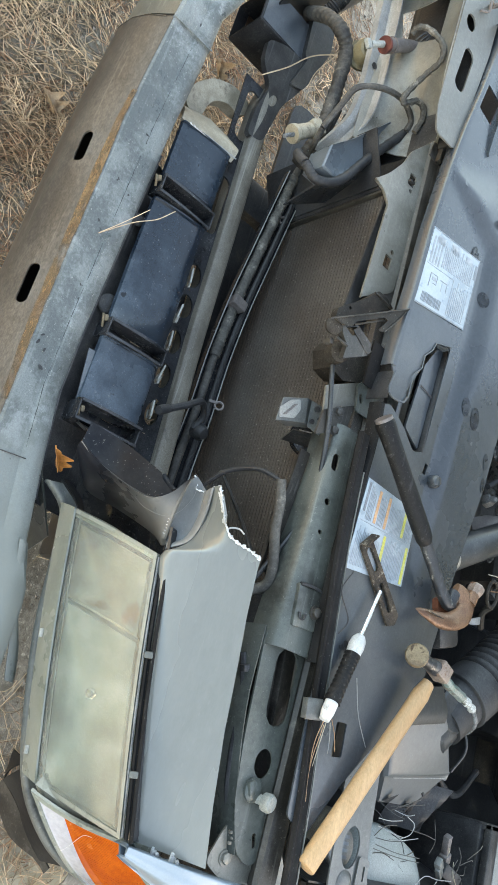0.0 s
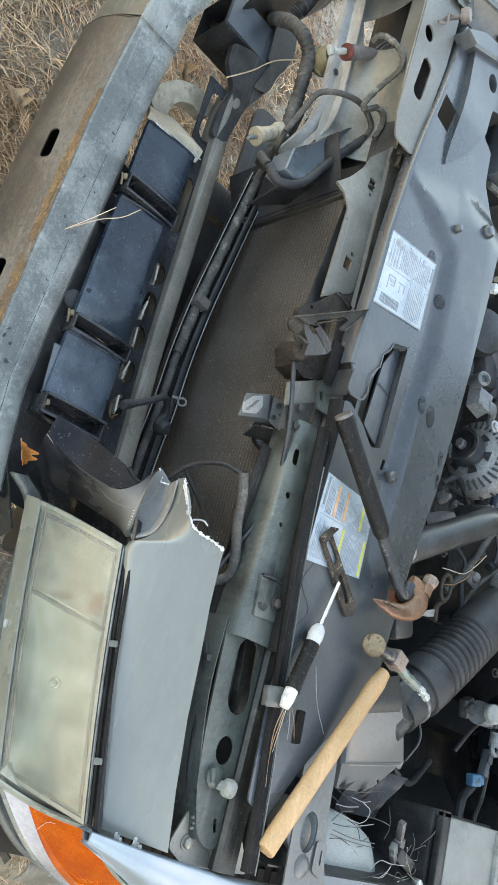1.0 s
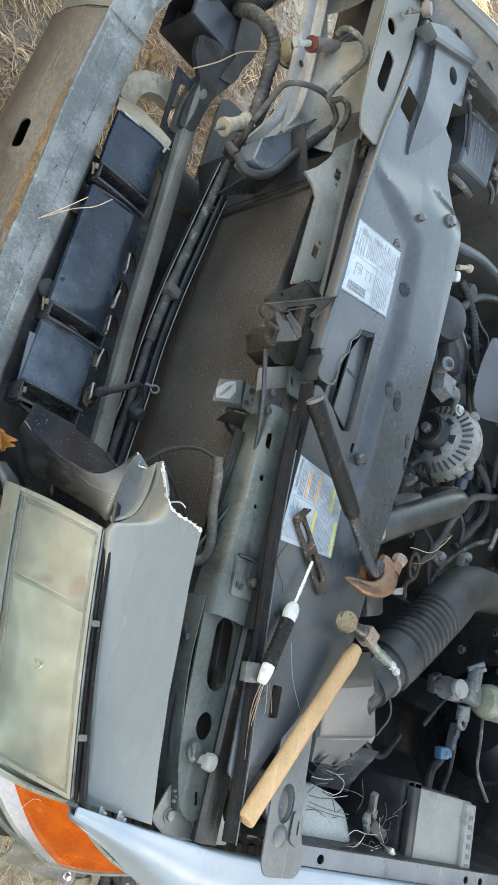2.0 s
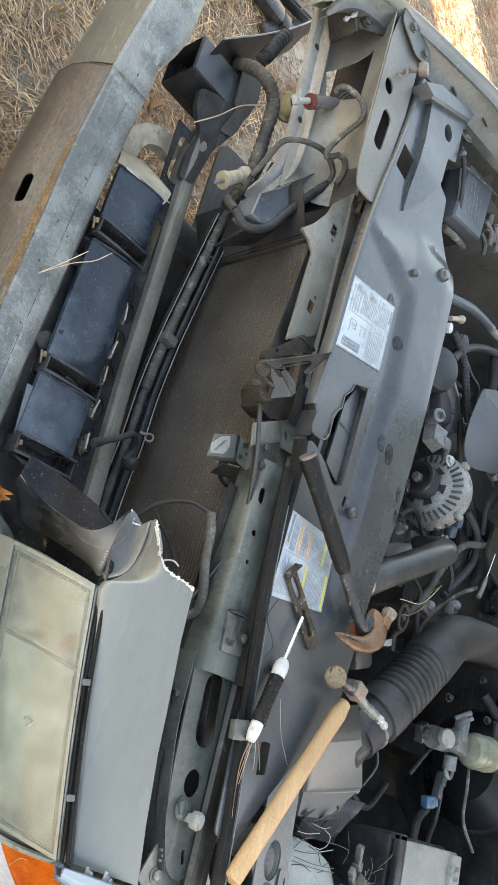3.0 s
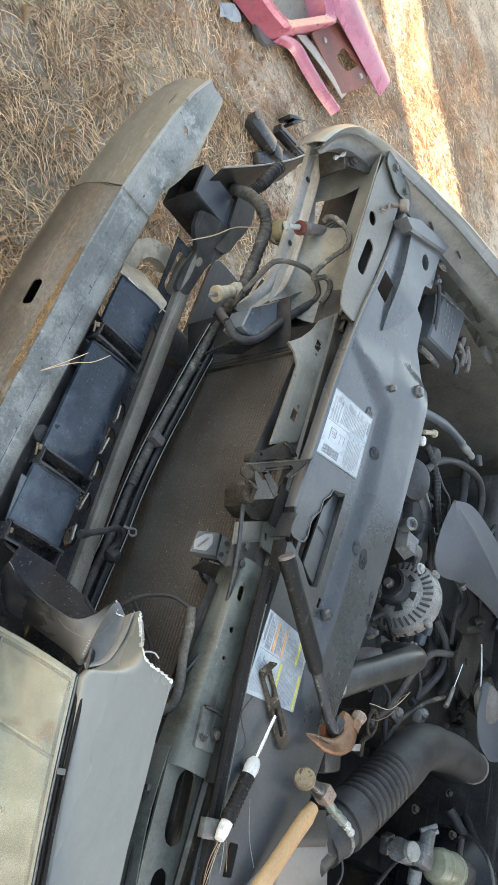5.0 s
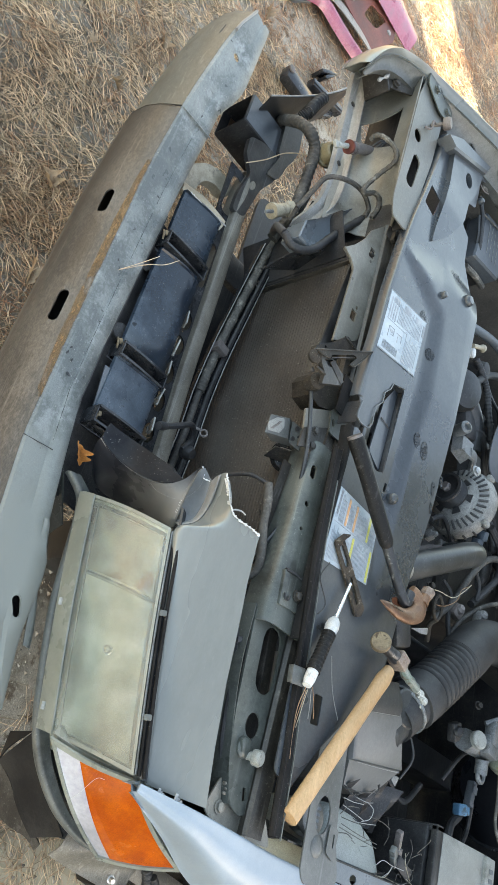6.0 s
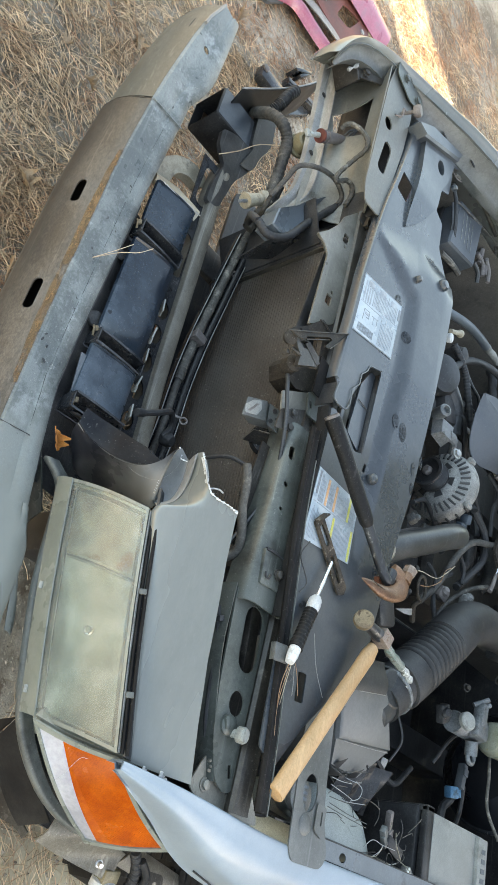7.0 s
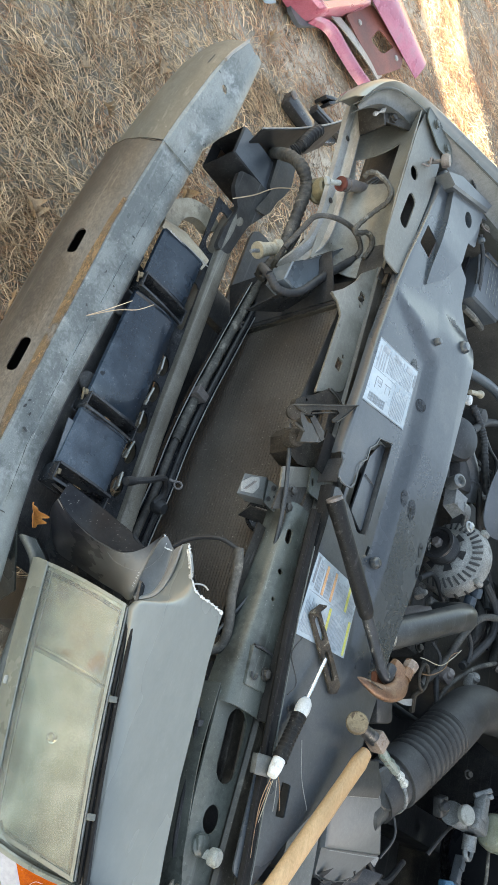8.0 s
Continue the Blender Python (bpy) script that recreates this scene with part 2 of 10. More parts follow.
M["teal_worn"] = surface("teal_worn", (0.09, 0.135, 0.12), (0.18, 0.20, 0.185), 0.5, 0.3, 40, 200, 0.7, 0.4, dirt=(0.10, 0.085, 0.07), dirt_scale=50, dirt_at=0.53, grit=0.25)
M["hammer_black"] = surface("hammer_black", (0.011, 0.012, 0.014), (0.026, 0.028, 0.031), 0.42, 0.1, 16, 160, 0.8, 0.1, dirt=(0.17, 0.165, 0.155), dirt_scale=60, dirt_at=0.58, grit=0.3, scratch=0.5)
M["hammer_grip"] = surface("hammer_grip", (0.006, 0.006, 0.0062), (0.013, 0.0128, 0.0128), 0.55, 0.0, 10, 160, 0.9, 0.12, dirt=(0.034, 0.032, 0.030), dirt_scale=12, dirt_at=0.57, soft=0.14, grit=0.25, scratch=0.3, specks=0.12, spec=0.2)
M["handle_wood"] = surface("handle_wood", (0.36, 0.215, 0.105), (0.41, 0.255, 0.135), 0.5, 0.0, 6, 120, 0.7, 0.08, dirt=(0.30, 0.17, 0.075), dirt_scale=5, dirt_at=0.53, spots=(0.09, 0.055, 0.03), spot_scale=60, spot_at=0.76, stretch=(0.5, 1.4, 1.4), soft=0.25, grit=0.12, scratch=0.12)
M["white_plastic"] = surface("white_plastic", (0.42, 0.425, 0.42), (0.52, 0.525, 0.52), 0.4, 0.0, 20, 150, 0.9, 0.05, dirt=(0.25, 0.24, 0.22), dirt_scale=35, dirt_at=0.55, soft=0.14, grit=0.12)
M["paper"] = surface("paper", (0.235, 0.285, 0.318), (0.29, 0.338, 0.37), 0.30, 0.0, 12, 100, 0.8, 0.03, dirt=(0.30, 0.335, 0.355), dirt_scale=8, dirt_at=0.55, soft=0.2, grit=0.06)
M["ink"] = surface("ink", (0.13, 0.145, 0.16), (0.19, 0.205, 0.22), 0.5, 0.0, 30, 100, 0.8, 0.0)
M["ink_grey"] = surface("ink_grey", (0.20, 0.225, 0.245), (0.29, 0.315, 0.335), 0.5, 0.0, 90, 300, 0.8, 0.0, grit=0.0)
M["ink_orange"] = surface("ink_orange", (0.44, 0.24, 0.13), (0.50, 0.31, 0.18), 0.5, 0.0, 30, 100, 0.8, 0.0)
M["ink_yellow"] = surface("ink_yellow", (0.42, 0.39, 0.08), (0.48, 0.45, 0.15), 0.5, 0.0, 30, 100, 0.8, 0.0)
M["amber"] = surface("amber", (0.37, 0.056, 0.0004), (0.48, 0.088, 0.0008), 0.2, 0.0, 22, 140, 0.8, 0.03, coat=0.25, dirt=(0.27, 0.036, 0.0), dirt_scale=8, dirt_at=0.52, soft=0.3, grit=0.12, spec=0.35)
M["clear_strip"] = surface("clear_strip", (0.40, 0.40, 0.45), (0.60, 0.60, 0.65), 0.06, 0.3, 5, 120, 0.8, 0.0, coat=1.0, dirt=(0.30, 0.29, 0.34), dirt_scale=5, dirt_at=0.52, soft=0.3, grit=0.02)
M["lamp_reflector"] = surface("lamp_reflector", (0.35, 0.385, 0.33), (0.46, 0.49, 0.43), 0.46, 0.35, 5, 30, 0.9, 0.0, grit=0.02, gloss_var=0.10)
M["lamp_rim"] = surface("lamp_rim", (0.165, 0.178, 0.153), (0.21, 0.222, 0.192), 0.28, 0.0, 12, 120, 0.9, 0.05, coat=0.4, dirt=(0.125, 0.13, 0.11), dirt_scale=7, dirt_at=0.53, soft=0.25, grit=0.05, specks=0.1)
M["reservoir"] = surface("reservoir", (0.26, 0.29, 0.275), (0.34, 0.37, 0.35), 0.4, 0.0, 8, 80, 0.9, 0.05, dirt=(0.19, 0.195, 0.17), dirt_scale=8, dirt_at=0.56, soft=0.14)
M["fluid_yellow"] = surface("fluid_yellow", (0.135, 0.14, 0.10), (0.20, 0.205, 0.165), 0.35, 0.0, 14, 100, 0.8, 0.05, dirt=(0.20, 0.165, 0.065), dirt_scale=14, dirt_at=0.55)
M["battery_grey"] = surface("battery_grey", (0.19, 0.19, 0.175), (0.25, 0.25, 0.23), 0.55, 0.0, 8, 90, 0.9, 0.06, dirt=(0.14, 0.135, 0.12), dirt_scale=10, dirt_at=0.55, soft=0.14)
M["fuse_grey"] = surface("fuse_grey", (0.055, 0.064, 0.074), (0.082, 0.091, 0.10), 0.4, 0.0, 10, 100, 0.9, 0.05, dirt=(0.11, 0.11, 0.108), dirt_scale=13, dirt_at=0.58, soft=0.14)
M["strap_grey"] = surface("strap_grey", (0.085, 0.090, 0.088), (0.125, 0.13, 0.126), 0.36, 0.1, 8, 120, 0.8, 0.05, dirt=(0.16, 0.16, 0.15), dirt_scale=8, dirt_at=0.56, spots=(0.05, 0.05, 0.045), spot_scale=60, spot_at=0.76, soft=0.2, grit=0.1, scratch=0.15, specks=0.2)
M["ledge_blue"] = surface("ledge_blue", (0.075, 0.090, 0.10), (0.105, 0.122, 0.135), 0.32, 0.1, 10, 100, 0.9, 0.06, dirt=(0.05, 0.055, 0.055), dirt_scale=13, dirt_at=0.55, soft=0.18, grit=0.1, specks=0.2)
M["relay_grey"] = surface("relay_grey", (0.075, 0.078, 0.074), (0.12, 0.124, 0.118), 0.4, 0.2, 12, 120, 0.8, 0.1, dirt=(0.045, 0.042, 0.037), dirt_scale=18, dirt_at=0.55, soft=0.15, grit=0.12, specks=0.1)
M["hose_blue"] = surface("hose_blue", (0.045, 0.055, 0.064), (0.07, 0.082, 0.093), 0.4, 0.0, 9, 120, 0.8, 0.05, dirt=(0.10, 0.10, 0.095), dirt_scale=11, dirt_at=0.58, soft=0.15, grit=0.1)
M["smudge"] = surface("smudge", (0.013, 0.015, 0.018), (0.022, 0.025, 0.028), 0.34, 0.0, 30, 120, 0.8, 0.02, ragged=0.30, ragged_soft=0.30, grit=0.1)
M["panel_grey"] = surface("panel_grey", (0.048, 0.054, 0.064), (0.066, 0.073, 0.084), 0.62, 0.0, 4, 90, 0.8, 0.03, dirt=(0.085, 0.082, 0.085), dirt_scale=4, dirt_at=0.55, soft=0.25, grit=0.06, specks=0.15)
M["connector_tan"] = surface("connector_tan", (0.26, 0.222, 0.160), (0.36, 0.315, 0.24), 0.5, 0.0, 30, 140, 0.8, 0.1, dirt=(0.16, 0.13, 0.095), dirt_scale=26, dirt_at=0.55, soft=0.14)
M["bulb_yellow"] = surface("bulb_yellow", (0.16, 0.13, 0.075), (0.23, 0.195, 0.12), 0.45, 0.0, 22, 140, 0.8, 0.15, dirt=(0.11, 0.09, 0.06), dirt_scale=18, dirt_at=0.52, soft=0.14)
M["seal_red"] = surface("seal_red", (0.085, 0.022, 0.017), (0.125, 0.035, 0.028), 0.5, 0.0, 30, 100, 0.8, 0.05, dirt=(0.14, 0.04, 0.03), dirt_scale=30, dirt_at=0.55)
M["plug_grey"] = surface("plug_grey", (0.10, 0.085, 0.08), (0.16, 0.14, 0.13), 0.5, 0.0, 30, 100, 0.8, 0.1)
M["plug_blue"] = surface("plug_blue", (0.045, 0.14, 0.23), (0.07, 0.19, 0.29), 0.45, 0.0, 30, 100, 0.8, 0.05, dirt=(0.05, 0.08, 0.10), dirt_scale=30, dirt_at=0.55)
M["tape_blue"] = surface("tape_blue", (0.030, 0.045, 0.062), (0.06, 0.08, 0.10), 0.5, 0.0, 30, 100, 0.8, 0.2)
M["copper"] = surface("copper", (0.24, 0.13, 0.07), (0.36, 0.22, 0.13), 0.45, 0.5, 30, 100, 0.8, 0.0, dirt=(0.14, 0.10, 0.07), dirt_scale=40, dirt_at=0.55)
M["red_paint"] = surface("red_paint", (0.27, 0.050, 0.090), (0.36, 0.105, 0.155), 0.28, 0.1, 5, 80, 0.8, 0.03, coat=0.6, dirt=(0.27, 0.12, 0.155), dirt_scale=7, dirt_at=0.52, soft=0.2, specks=0.25)
M["red_inner"] = surface("red_inner", (0.10, 0.035, 0.03), (0.17, 0.06, 0.05), 0.6, 0.0, 9, 90, 0.8, 0.1)
M["pale_flange"] = surface("pale_flange", (0.19, 0.19, 0.185), (0.27, 0.27, 0.26), 0.45, 0.1, 9, 90, 0.9, 0.1, dirt=(0.12, 0.115, 0.105), dirt_scale=14, dirt_at=0.56, soft=0.12, scratch=0.3)
M["dry_leaf"] = surface("dry_leaf", (0.27, 0.175, 0.10), (0.36, 0.265, 0.175), 0.7, 0.0, 20, 150, 0.8, 0.3, dirt=(0.19, 0.11, 0.06), dirt_scale=30, dirt_at=0.54, soft=0.14)
M["orange_leaf"] = surface("orange_leaf", (0.27, 0.10, 0.022), (0.36, 0.16, 0.045), 0.6, 0.0, 30, 150, 0.8, 0.2, dirt=(0.12, 0.05, 0.02), dirt_scale=30, dirt_at=0.55)
M["straw"] = surface("straw", (0.37, 0.248, 0.152), (0.57, 0.432, 0.292), 0.75, 0.0, 3, 30, 0.8, 0.0, island=0.7, grit=0)
M["pine_needle"] = surface("pine_needle", (0.30, 0.15, 0.085), (0.46, 0.27, 0.165), 0.75, 0.0, 3, 30, 0.8, 0.0, island=0.5, grit=0)
M["soil"] = surface("soil", (0.115, 0.090, 0.064), (0.42, 0.36, 0.285), 0.95, 0.0, 1.6, 60, 0.9, 1.0, dirt=(0.135, 0.10, 0.07), dirt_scale=14, dirt_at=0.53, spots=(0.46, 0.40, 0.31), spot_scale=110, spot_at=0.63, grit=0.4)
M["gravel"] = surface("gravel", (0.25, 0.21, 0.17), (0.40, 0.35, 0.29), 0.9, 0.0, 3, 60, 0.8, 0.2, island=0.6)
M["tyre_rubber"] = surface("tyre_rubber", (0.014, 0.013, 0.013), (0.03, 0.028, 0.026), 0.75, 0.0, 14, 120, 0.8, 0.2, spec=0.2)
M["drum_black"] = surface("drum_black", (0.006, 0.007, 0.009), (0.011, 0.012, 0.014), 0.32, 0.0, 8, 120, 0.8, 0.05, grit=0.1, spec=0.3)
M["apron_dust"] = surface("apron_dust", (0.050, 0.043, 0.036), (0.085, 0.074, 0.061), 0.7, 0.0, 8, 120, 0.8, 0.2, dirt=(0.030, 0.026, 0.021), dirt_scale=9, dirt_at=0.54, soft=0.16, grit=0.2, specks=0.2)
M["wall_paint"] = surface("wall_paint", (0.20, 0.18, 0.15), (0.26, 0.235, 0.20), 0.8, 0.0, 1.2, 30, 0.8, 0.1)
M["glass"] = surface("glass", (0.92, 0.93, 0.92), (0.96, 0.96, 0.95), 0.06, 0.0, 20, 60, 0.8, 0.0, transmission=1.0, gloss_var=0.03)
M["lens_haze"] = surface("lens_haze", (0.66, 0.70, 0.64), (0.76, 0.785, 0.735), 0.10, 0.0, 22, 30, 0.9, 0.55, transmission=0.88, gloss_var=0.03, coat=0.0, grit=0.01, spec=0.35)
M["lamp_brown"] = surface("lamp_brown", (0.32, 0.29, 0.21), (0.45, 0.43, 0.345), 0.42, 0.35, 9, 30, 0.8, 0.0, dirt=(0.24, 0.19, 0.12), dirt_scale=9, dirt_at=0.50, soft=0.25, grit=0.0, gloss_var=0.1)
M["gloss_black"] = surface("gloss_black", (0.014, 0.015, 0.017), (0.030, 0.032, 0.035), 0.22, 0.0, 12, 140, 0.8, 0.06, dirt=(0.06, 0.06, 0.058), dirt_scale=14, dirt_at=0.56, soft=0.16, gloss_var=0.1, grit=0.25, specks=0.3)
M["stop_clear"] = surface("stop_clear", (0.20, 0.205, 0.185), (0.30, 0.305, 0.28), 0.3, 0.0, 20, 140, 0.9, 0.1, dirt=(0.13, 0.13, 0.115), dirt_scale=30, dirt_at=0.54, soft=0.16, specks=0.3)
M["rail_brown"] = surface("rail_brown", (0.009, 0.0088, 0.0088), (0.018, 0.0172, 0.0168), 0.7, 0.0, 9, 130, 0.8, 0.05, dirt=(0.030, 0.028, 0.026), dirt_scale=12, dirt_at=0.60, soft=0.16, grit=0.15, scratch=0.1, specks=0.1, spec=0.12)
M["carrier_grey"] = surface("carrier_grey", (0.075, 0.080, 0.074), (0.12, 0.125, 0.115), 0.35, 0.0, 9, 120, 0.8, 0.1, dirt=(0.045, 0.046, 0.042), dirt_scale=10, dirt_at=0.52, soft=0.2, grit=0.12, specks=0.3)
M["header_dark"] = surface("header_dark", (0.080, 0.084, 0.084), (0.115, 0.12, 0.12), 0.36, 0.0, 6, 120, 0.9, 0.04, dirt=(0.14, 0.143, 0.14), dirt_scale=9, dirt_at=0.56, soft=0.2, specks=0.12, grit=0.06)



def painted_sheen(name, base, under, x0, x1):
    """Black plastic with a grey sky reflection painted into its colour towards one end."""
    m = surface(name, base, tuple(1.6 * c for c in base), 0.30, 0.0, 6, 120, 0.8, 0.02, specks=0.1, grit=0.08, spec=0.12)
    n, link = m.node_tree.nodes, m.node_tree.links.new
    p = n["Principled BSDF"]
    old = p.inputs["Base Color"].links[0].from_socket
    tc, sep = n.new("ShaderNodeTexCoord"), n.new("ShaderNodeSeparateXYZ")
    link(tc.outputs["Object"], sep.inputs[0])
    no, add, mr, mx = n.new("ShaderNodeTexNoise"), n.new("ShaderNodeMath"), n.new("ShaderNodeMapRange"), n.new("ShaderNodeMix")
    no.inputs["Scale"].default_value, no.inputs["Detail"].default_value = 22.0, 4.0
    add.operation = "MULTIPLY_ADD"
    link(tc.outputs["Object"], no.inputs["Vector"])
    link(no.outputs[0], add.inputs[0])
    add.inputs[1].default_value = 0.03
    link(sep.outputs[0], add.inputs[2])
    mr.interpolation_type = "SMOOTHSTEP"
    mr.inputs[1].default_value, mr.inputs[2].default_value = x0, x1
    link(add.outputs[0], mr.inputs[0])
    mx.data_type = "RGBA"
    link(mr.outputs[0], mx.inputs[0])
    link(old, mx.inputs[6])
    # the grey of the painted reflection
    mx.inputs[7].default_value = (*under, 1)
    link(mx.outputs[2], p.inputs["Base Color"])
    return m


def blot(m, centre, size, colour, soft=0.5, rough_edge=0.5):
    """Adds one stain with a ragged outline to a material: its middle and its half-sizes in the thing's own metres."""
    n, link = m.node_tree.nodes, m.node_tree.links.new
    p = n["Principled BSDF"]
    old = p.inputs["Base Color"].links[0].from_socket
    tc, mp, no = n.new("ShaderNodeTexCoord"), n.new("ShaderNodeMapping"), n.new("ShaderNodeTexNoise")
    mp.vector_type = "TEXTURE"
    mp.inputs["Location"].default_value, mp.inputs["Scale"].default_value = centre, size
    link(tc.outputs["Object"], mp.inputs["Vector"])
    no.inputs["Scale"].default_value, no.inputs["Detail"].default_value = 2.2, 5.0
    link(mp.outputs[0], no.inputs["Vector"])
    ln, add, mr, mx = n.new("ShaderNodeVectorMath"), n.new("ShaderNodeMath"), n.new("ShaderNodeMapRange"), n.new("ShaderNodeMix")
    ln.operation, add.operation, mr.interpolation_type, mx.data_type = "LENGTH", "MULTIPLY_ADD", "SMOOTHSTEP", "RGBA"
    link(mp.outputs[0], ln.inputs[0])
    link(no.outputs[0], add.inputs[0])
    add.inputs[1].default_value = rough_edge
    link(ln.outputs["Value"], add.inputs[2])
    mr.inputs[1].default_value, mr.inputs[2].default_value, mr.inputs[3].default_value, mr.inputs[4].default_value = 1.0 - soft + rough_edge / 2, 1.0 + rough_edge / 2, 1.0, 0.0
    link(add.outputs[0], mr.inputs[0])
    link(mr.outputs[0], mx.inputs[0])
    link(old, mx.inputs[6])
    mx.inputs[7].default_value = (*colour, 1)
    link(mx.outputs[2], p.inputs["Base Color"])


blot(M["soil"], (1.18, 0.86, 0.0), (0.45, 0.55, 0.6), (0.47, 0.40, 0.28), 0.5, 0.6)
blot(M["bumper_top"], (0.66, 0.08, 0.17), (0.42, 0.25, 0.25), (0.172, 0.180, 0.160), 0.8, 0.8)
# sky sheen put into the colour along the moulding's length
M["moulding_sheen"] = painted_sheen("moulding_sheen", (0.012, 0.013, 0.016), (0.20, 0.195, 0.185), -0.010, 0.040)

# ---------------------------------------------------------------- mesh helpers
V = Vector
BASE = {}


def thing(name, at, label, category, group="", kind=""):
    """An empty at the base of a thing, which parents its parts."""
    e = new(name)
    e.empty_display_size = 0.02
    e.location = at
    BASE[e] = V(at)
    return tagged(e, label, category, group, kind)


def part(name, bm, material, parent=None, label="", angle=38, category="", kind="", group=""):
    """Links a bmesh (in world places) as one mesh object, under a thing or a part."""
    at = BASE[parent] if parent else V((0, 0, 0))
    if at.length:
        bmesh.ops.translate(bm, verts=bm.verts, vec=-at)
    bmesh.ops.recalc_face_normals(bm, faces=bm.faces)
    me = bpy.data.meshes.new(name)
    bm.to_mesh(me)
    bm.free()
    me.materials.append(M[material])
    me.shade_smooth()
    me.set_sharp_from_angle(angle=radians(angle))
    ob = new(name, me)
    if parent:
        ob.parent = parent
    BASE[ob] = at
    return tagged(ob, label, category, group, kind)


def merged(*bms):
    """One bmesh out of several."""
    out = bmesh.new()
    for b in bms:
        me = bpy.data.meshes.new("tmp")
        b.to_mesh(me)
        b.free()
        out.from_mesh(me)
        bpy.data.meshes.remove(me)
    return out


def box(cx, cy, cz, sx, sy, sz, rot=(0, 0, 0), bevel=0.003, seg=2):
    bm = bmesh.new()
    bmesh.ops.create_cube(bm, size=1.0)
    bmesh.ops.scale(bm, verts=bm.verts, vec=(sx, sy, sz))
    if bevel:
        bmesh.ops.bevel(bm, geom=bm.edges[:], offset=min(bevel, 0.45 * min(sx, sy, sz)), segments=seg, affect="EDGES", profile=0.5)
    bmesh.ops.transform(bm, matrix=pose(cx, cy, cz, *rot), verts=bm.verts)
    return bm


def loft(rings, cap=True, closed=True):
    """A skin over rings of points, each ring with as many points."""
    bm = bmesh.new()
    rows = [[bm.verts.new(p) for p in r] for r in rings]
    n = len(rows[0])
    for a, b in zip(rows, rows[1:]):
        for i in range(n if closed else n - 1):
            bm.faces.new((a[i], a[(i + 1) % n], b[(i + 1) % n], b[i]))
    if cap and closed:
        bm.faces.new(rows[0][::-1])
        bm.faces.new(rows[-1])
    return bm


def sheet(rows, thick):
    """A bent sheet of metal or plastic through rows of points, with thickness away from its outer side."""
    n, m = len(rows), len(rows[0])
    g = [[V(p) for p in r] for r in rows]
    bm = bmesh.new()
    top = [[bm.verts.new(p) for p in r] for r in g]
    low = []
    for i in range(n):
        line = []
        for j in range(m):
            du = g[min(i + 1, n - 1)][j] - g[max(i - 1, 0)][j]
            dv = g[i][min(j + 1, m - 1)] - g[i][max(j - 1, 0)]
            nor = du.cross(dv)
            nor = nor.normalized() if nor.length > 1e-12 else V((0, 0, 1))
            line.append(bm.verts.new(g[i][j] - nor * thick))
        low.append(line)
    for i in range(n - 1):
        for j in range(m - 1):
            bm.faces.new((top[i][j], top[i + 1][j], top[i + 1][j + 1], top[i][j + 1]))
            bm.faces.new((low[i][j], low[i][j + 1], low[i + 1][j + 1], low[i + 1][j]))
    for i in range(n - 1):
        bm.faces.new((top[i][0], low[i][0], low[i + 1][0], top[i + 1][0]))
        bm.faces.new((top[i][-1], top[i + 1][-1], low[i + 1][-1], low[i][-1]))
    for j in range(m - 1):
        bm.faces.new((top[0][j], top[0][j + 1], low[0][j + 1], low[0][j]))
        bm.faces.new((top[-1][j], low[-1][j], low[-1][j + 1], top[-1][j + 1]))
    return bm


def spline(pts, steps=6):
    """A smooth line through points (Catmull-Rom)."""
    p = [V(q) for q in pts]
    if len(p) < 3:
        return [p[0].lerp(p[-1], i / steps) for i in range(steps + 1)]
    p = [p[0] * 2 - p[1]] + p + [p[-1] * 2 - p[-2]]
    out = []
    for a, b, c, d in zip(p, p[1:], p[2:], p[3:]):
        for k in range(steps):
            t = k / steps
            out.append(0.5 * (2 * b + (c - a) * t + (2 * a - 5 * b + 4 * c - d) * t * t + (3 * b - a - 3 * c + d) * t ** 3))
    return out + [p[-2]]


def tube(pts, r, seg=10, steps=6, radius=None, smooth=True, cap=True, flat=1.0):
    """A round bar along a smooth line. radius: a function of 0..1 along it, times r."""
    line = spline(pts, steps) if smooth else [V(q) for q in pts]
    n = len(line)
    up = V((0.13, 0.21, 0.97))
    rings = []
    for i, p in enumerate(line):
        d = (line[min(i + 1, n - 1)] - line[max(i - 1, 0)]).normalized()
        side = d.cross(up)
        side = side.normalized() if side.length > 0.05 else d.cross(V((1, 0, 0))).normalized()
        up2 = side.cross(d)
        up = up2
        k = r * (radius(i / (n - 1)) if radius else 1.0)
        rings.append([p + side * (k * math.cos(a)) + up2 * (k * flat * math.sin(a)) for a in (2 * math.pi * j / seg for j in range(seg))])
    return loft(rings, cap)


def turned(profile, at, axis, seg=28):
    """A body turned on a lathe: (radius, height) pairs along axis from at."""
    q = V((0, 0, 1)).rotation_difference(V(axis).normalized())
    rings = []
    for r, h in profile:
        rings.append([V(at) + q @ V((max(r, 1e-4) * math.cos(a), max(r, 1e-4) * math.sin(a), h)) for a in (2 * math.pi * j / seg for j in range(seg))])
    return loft(rings)


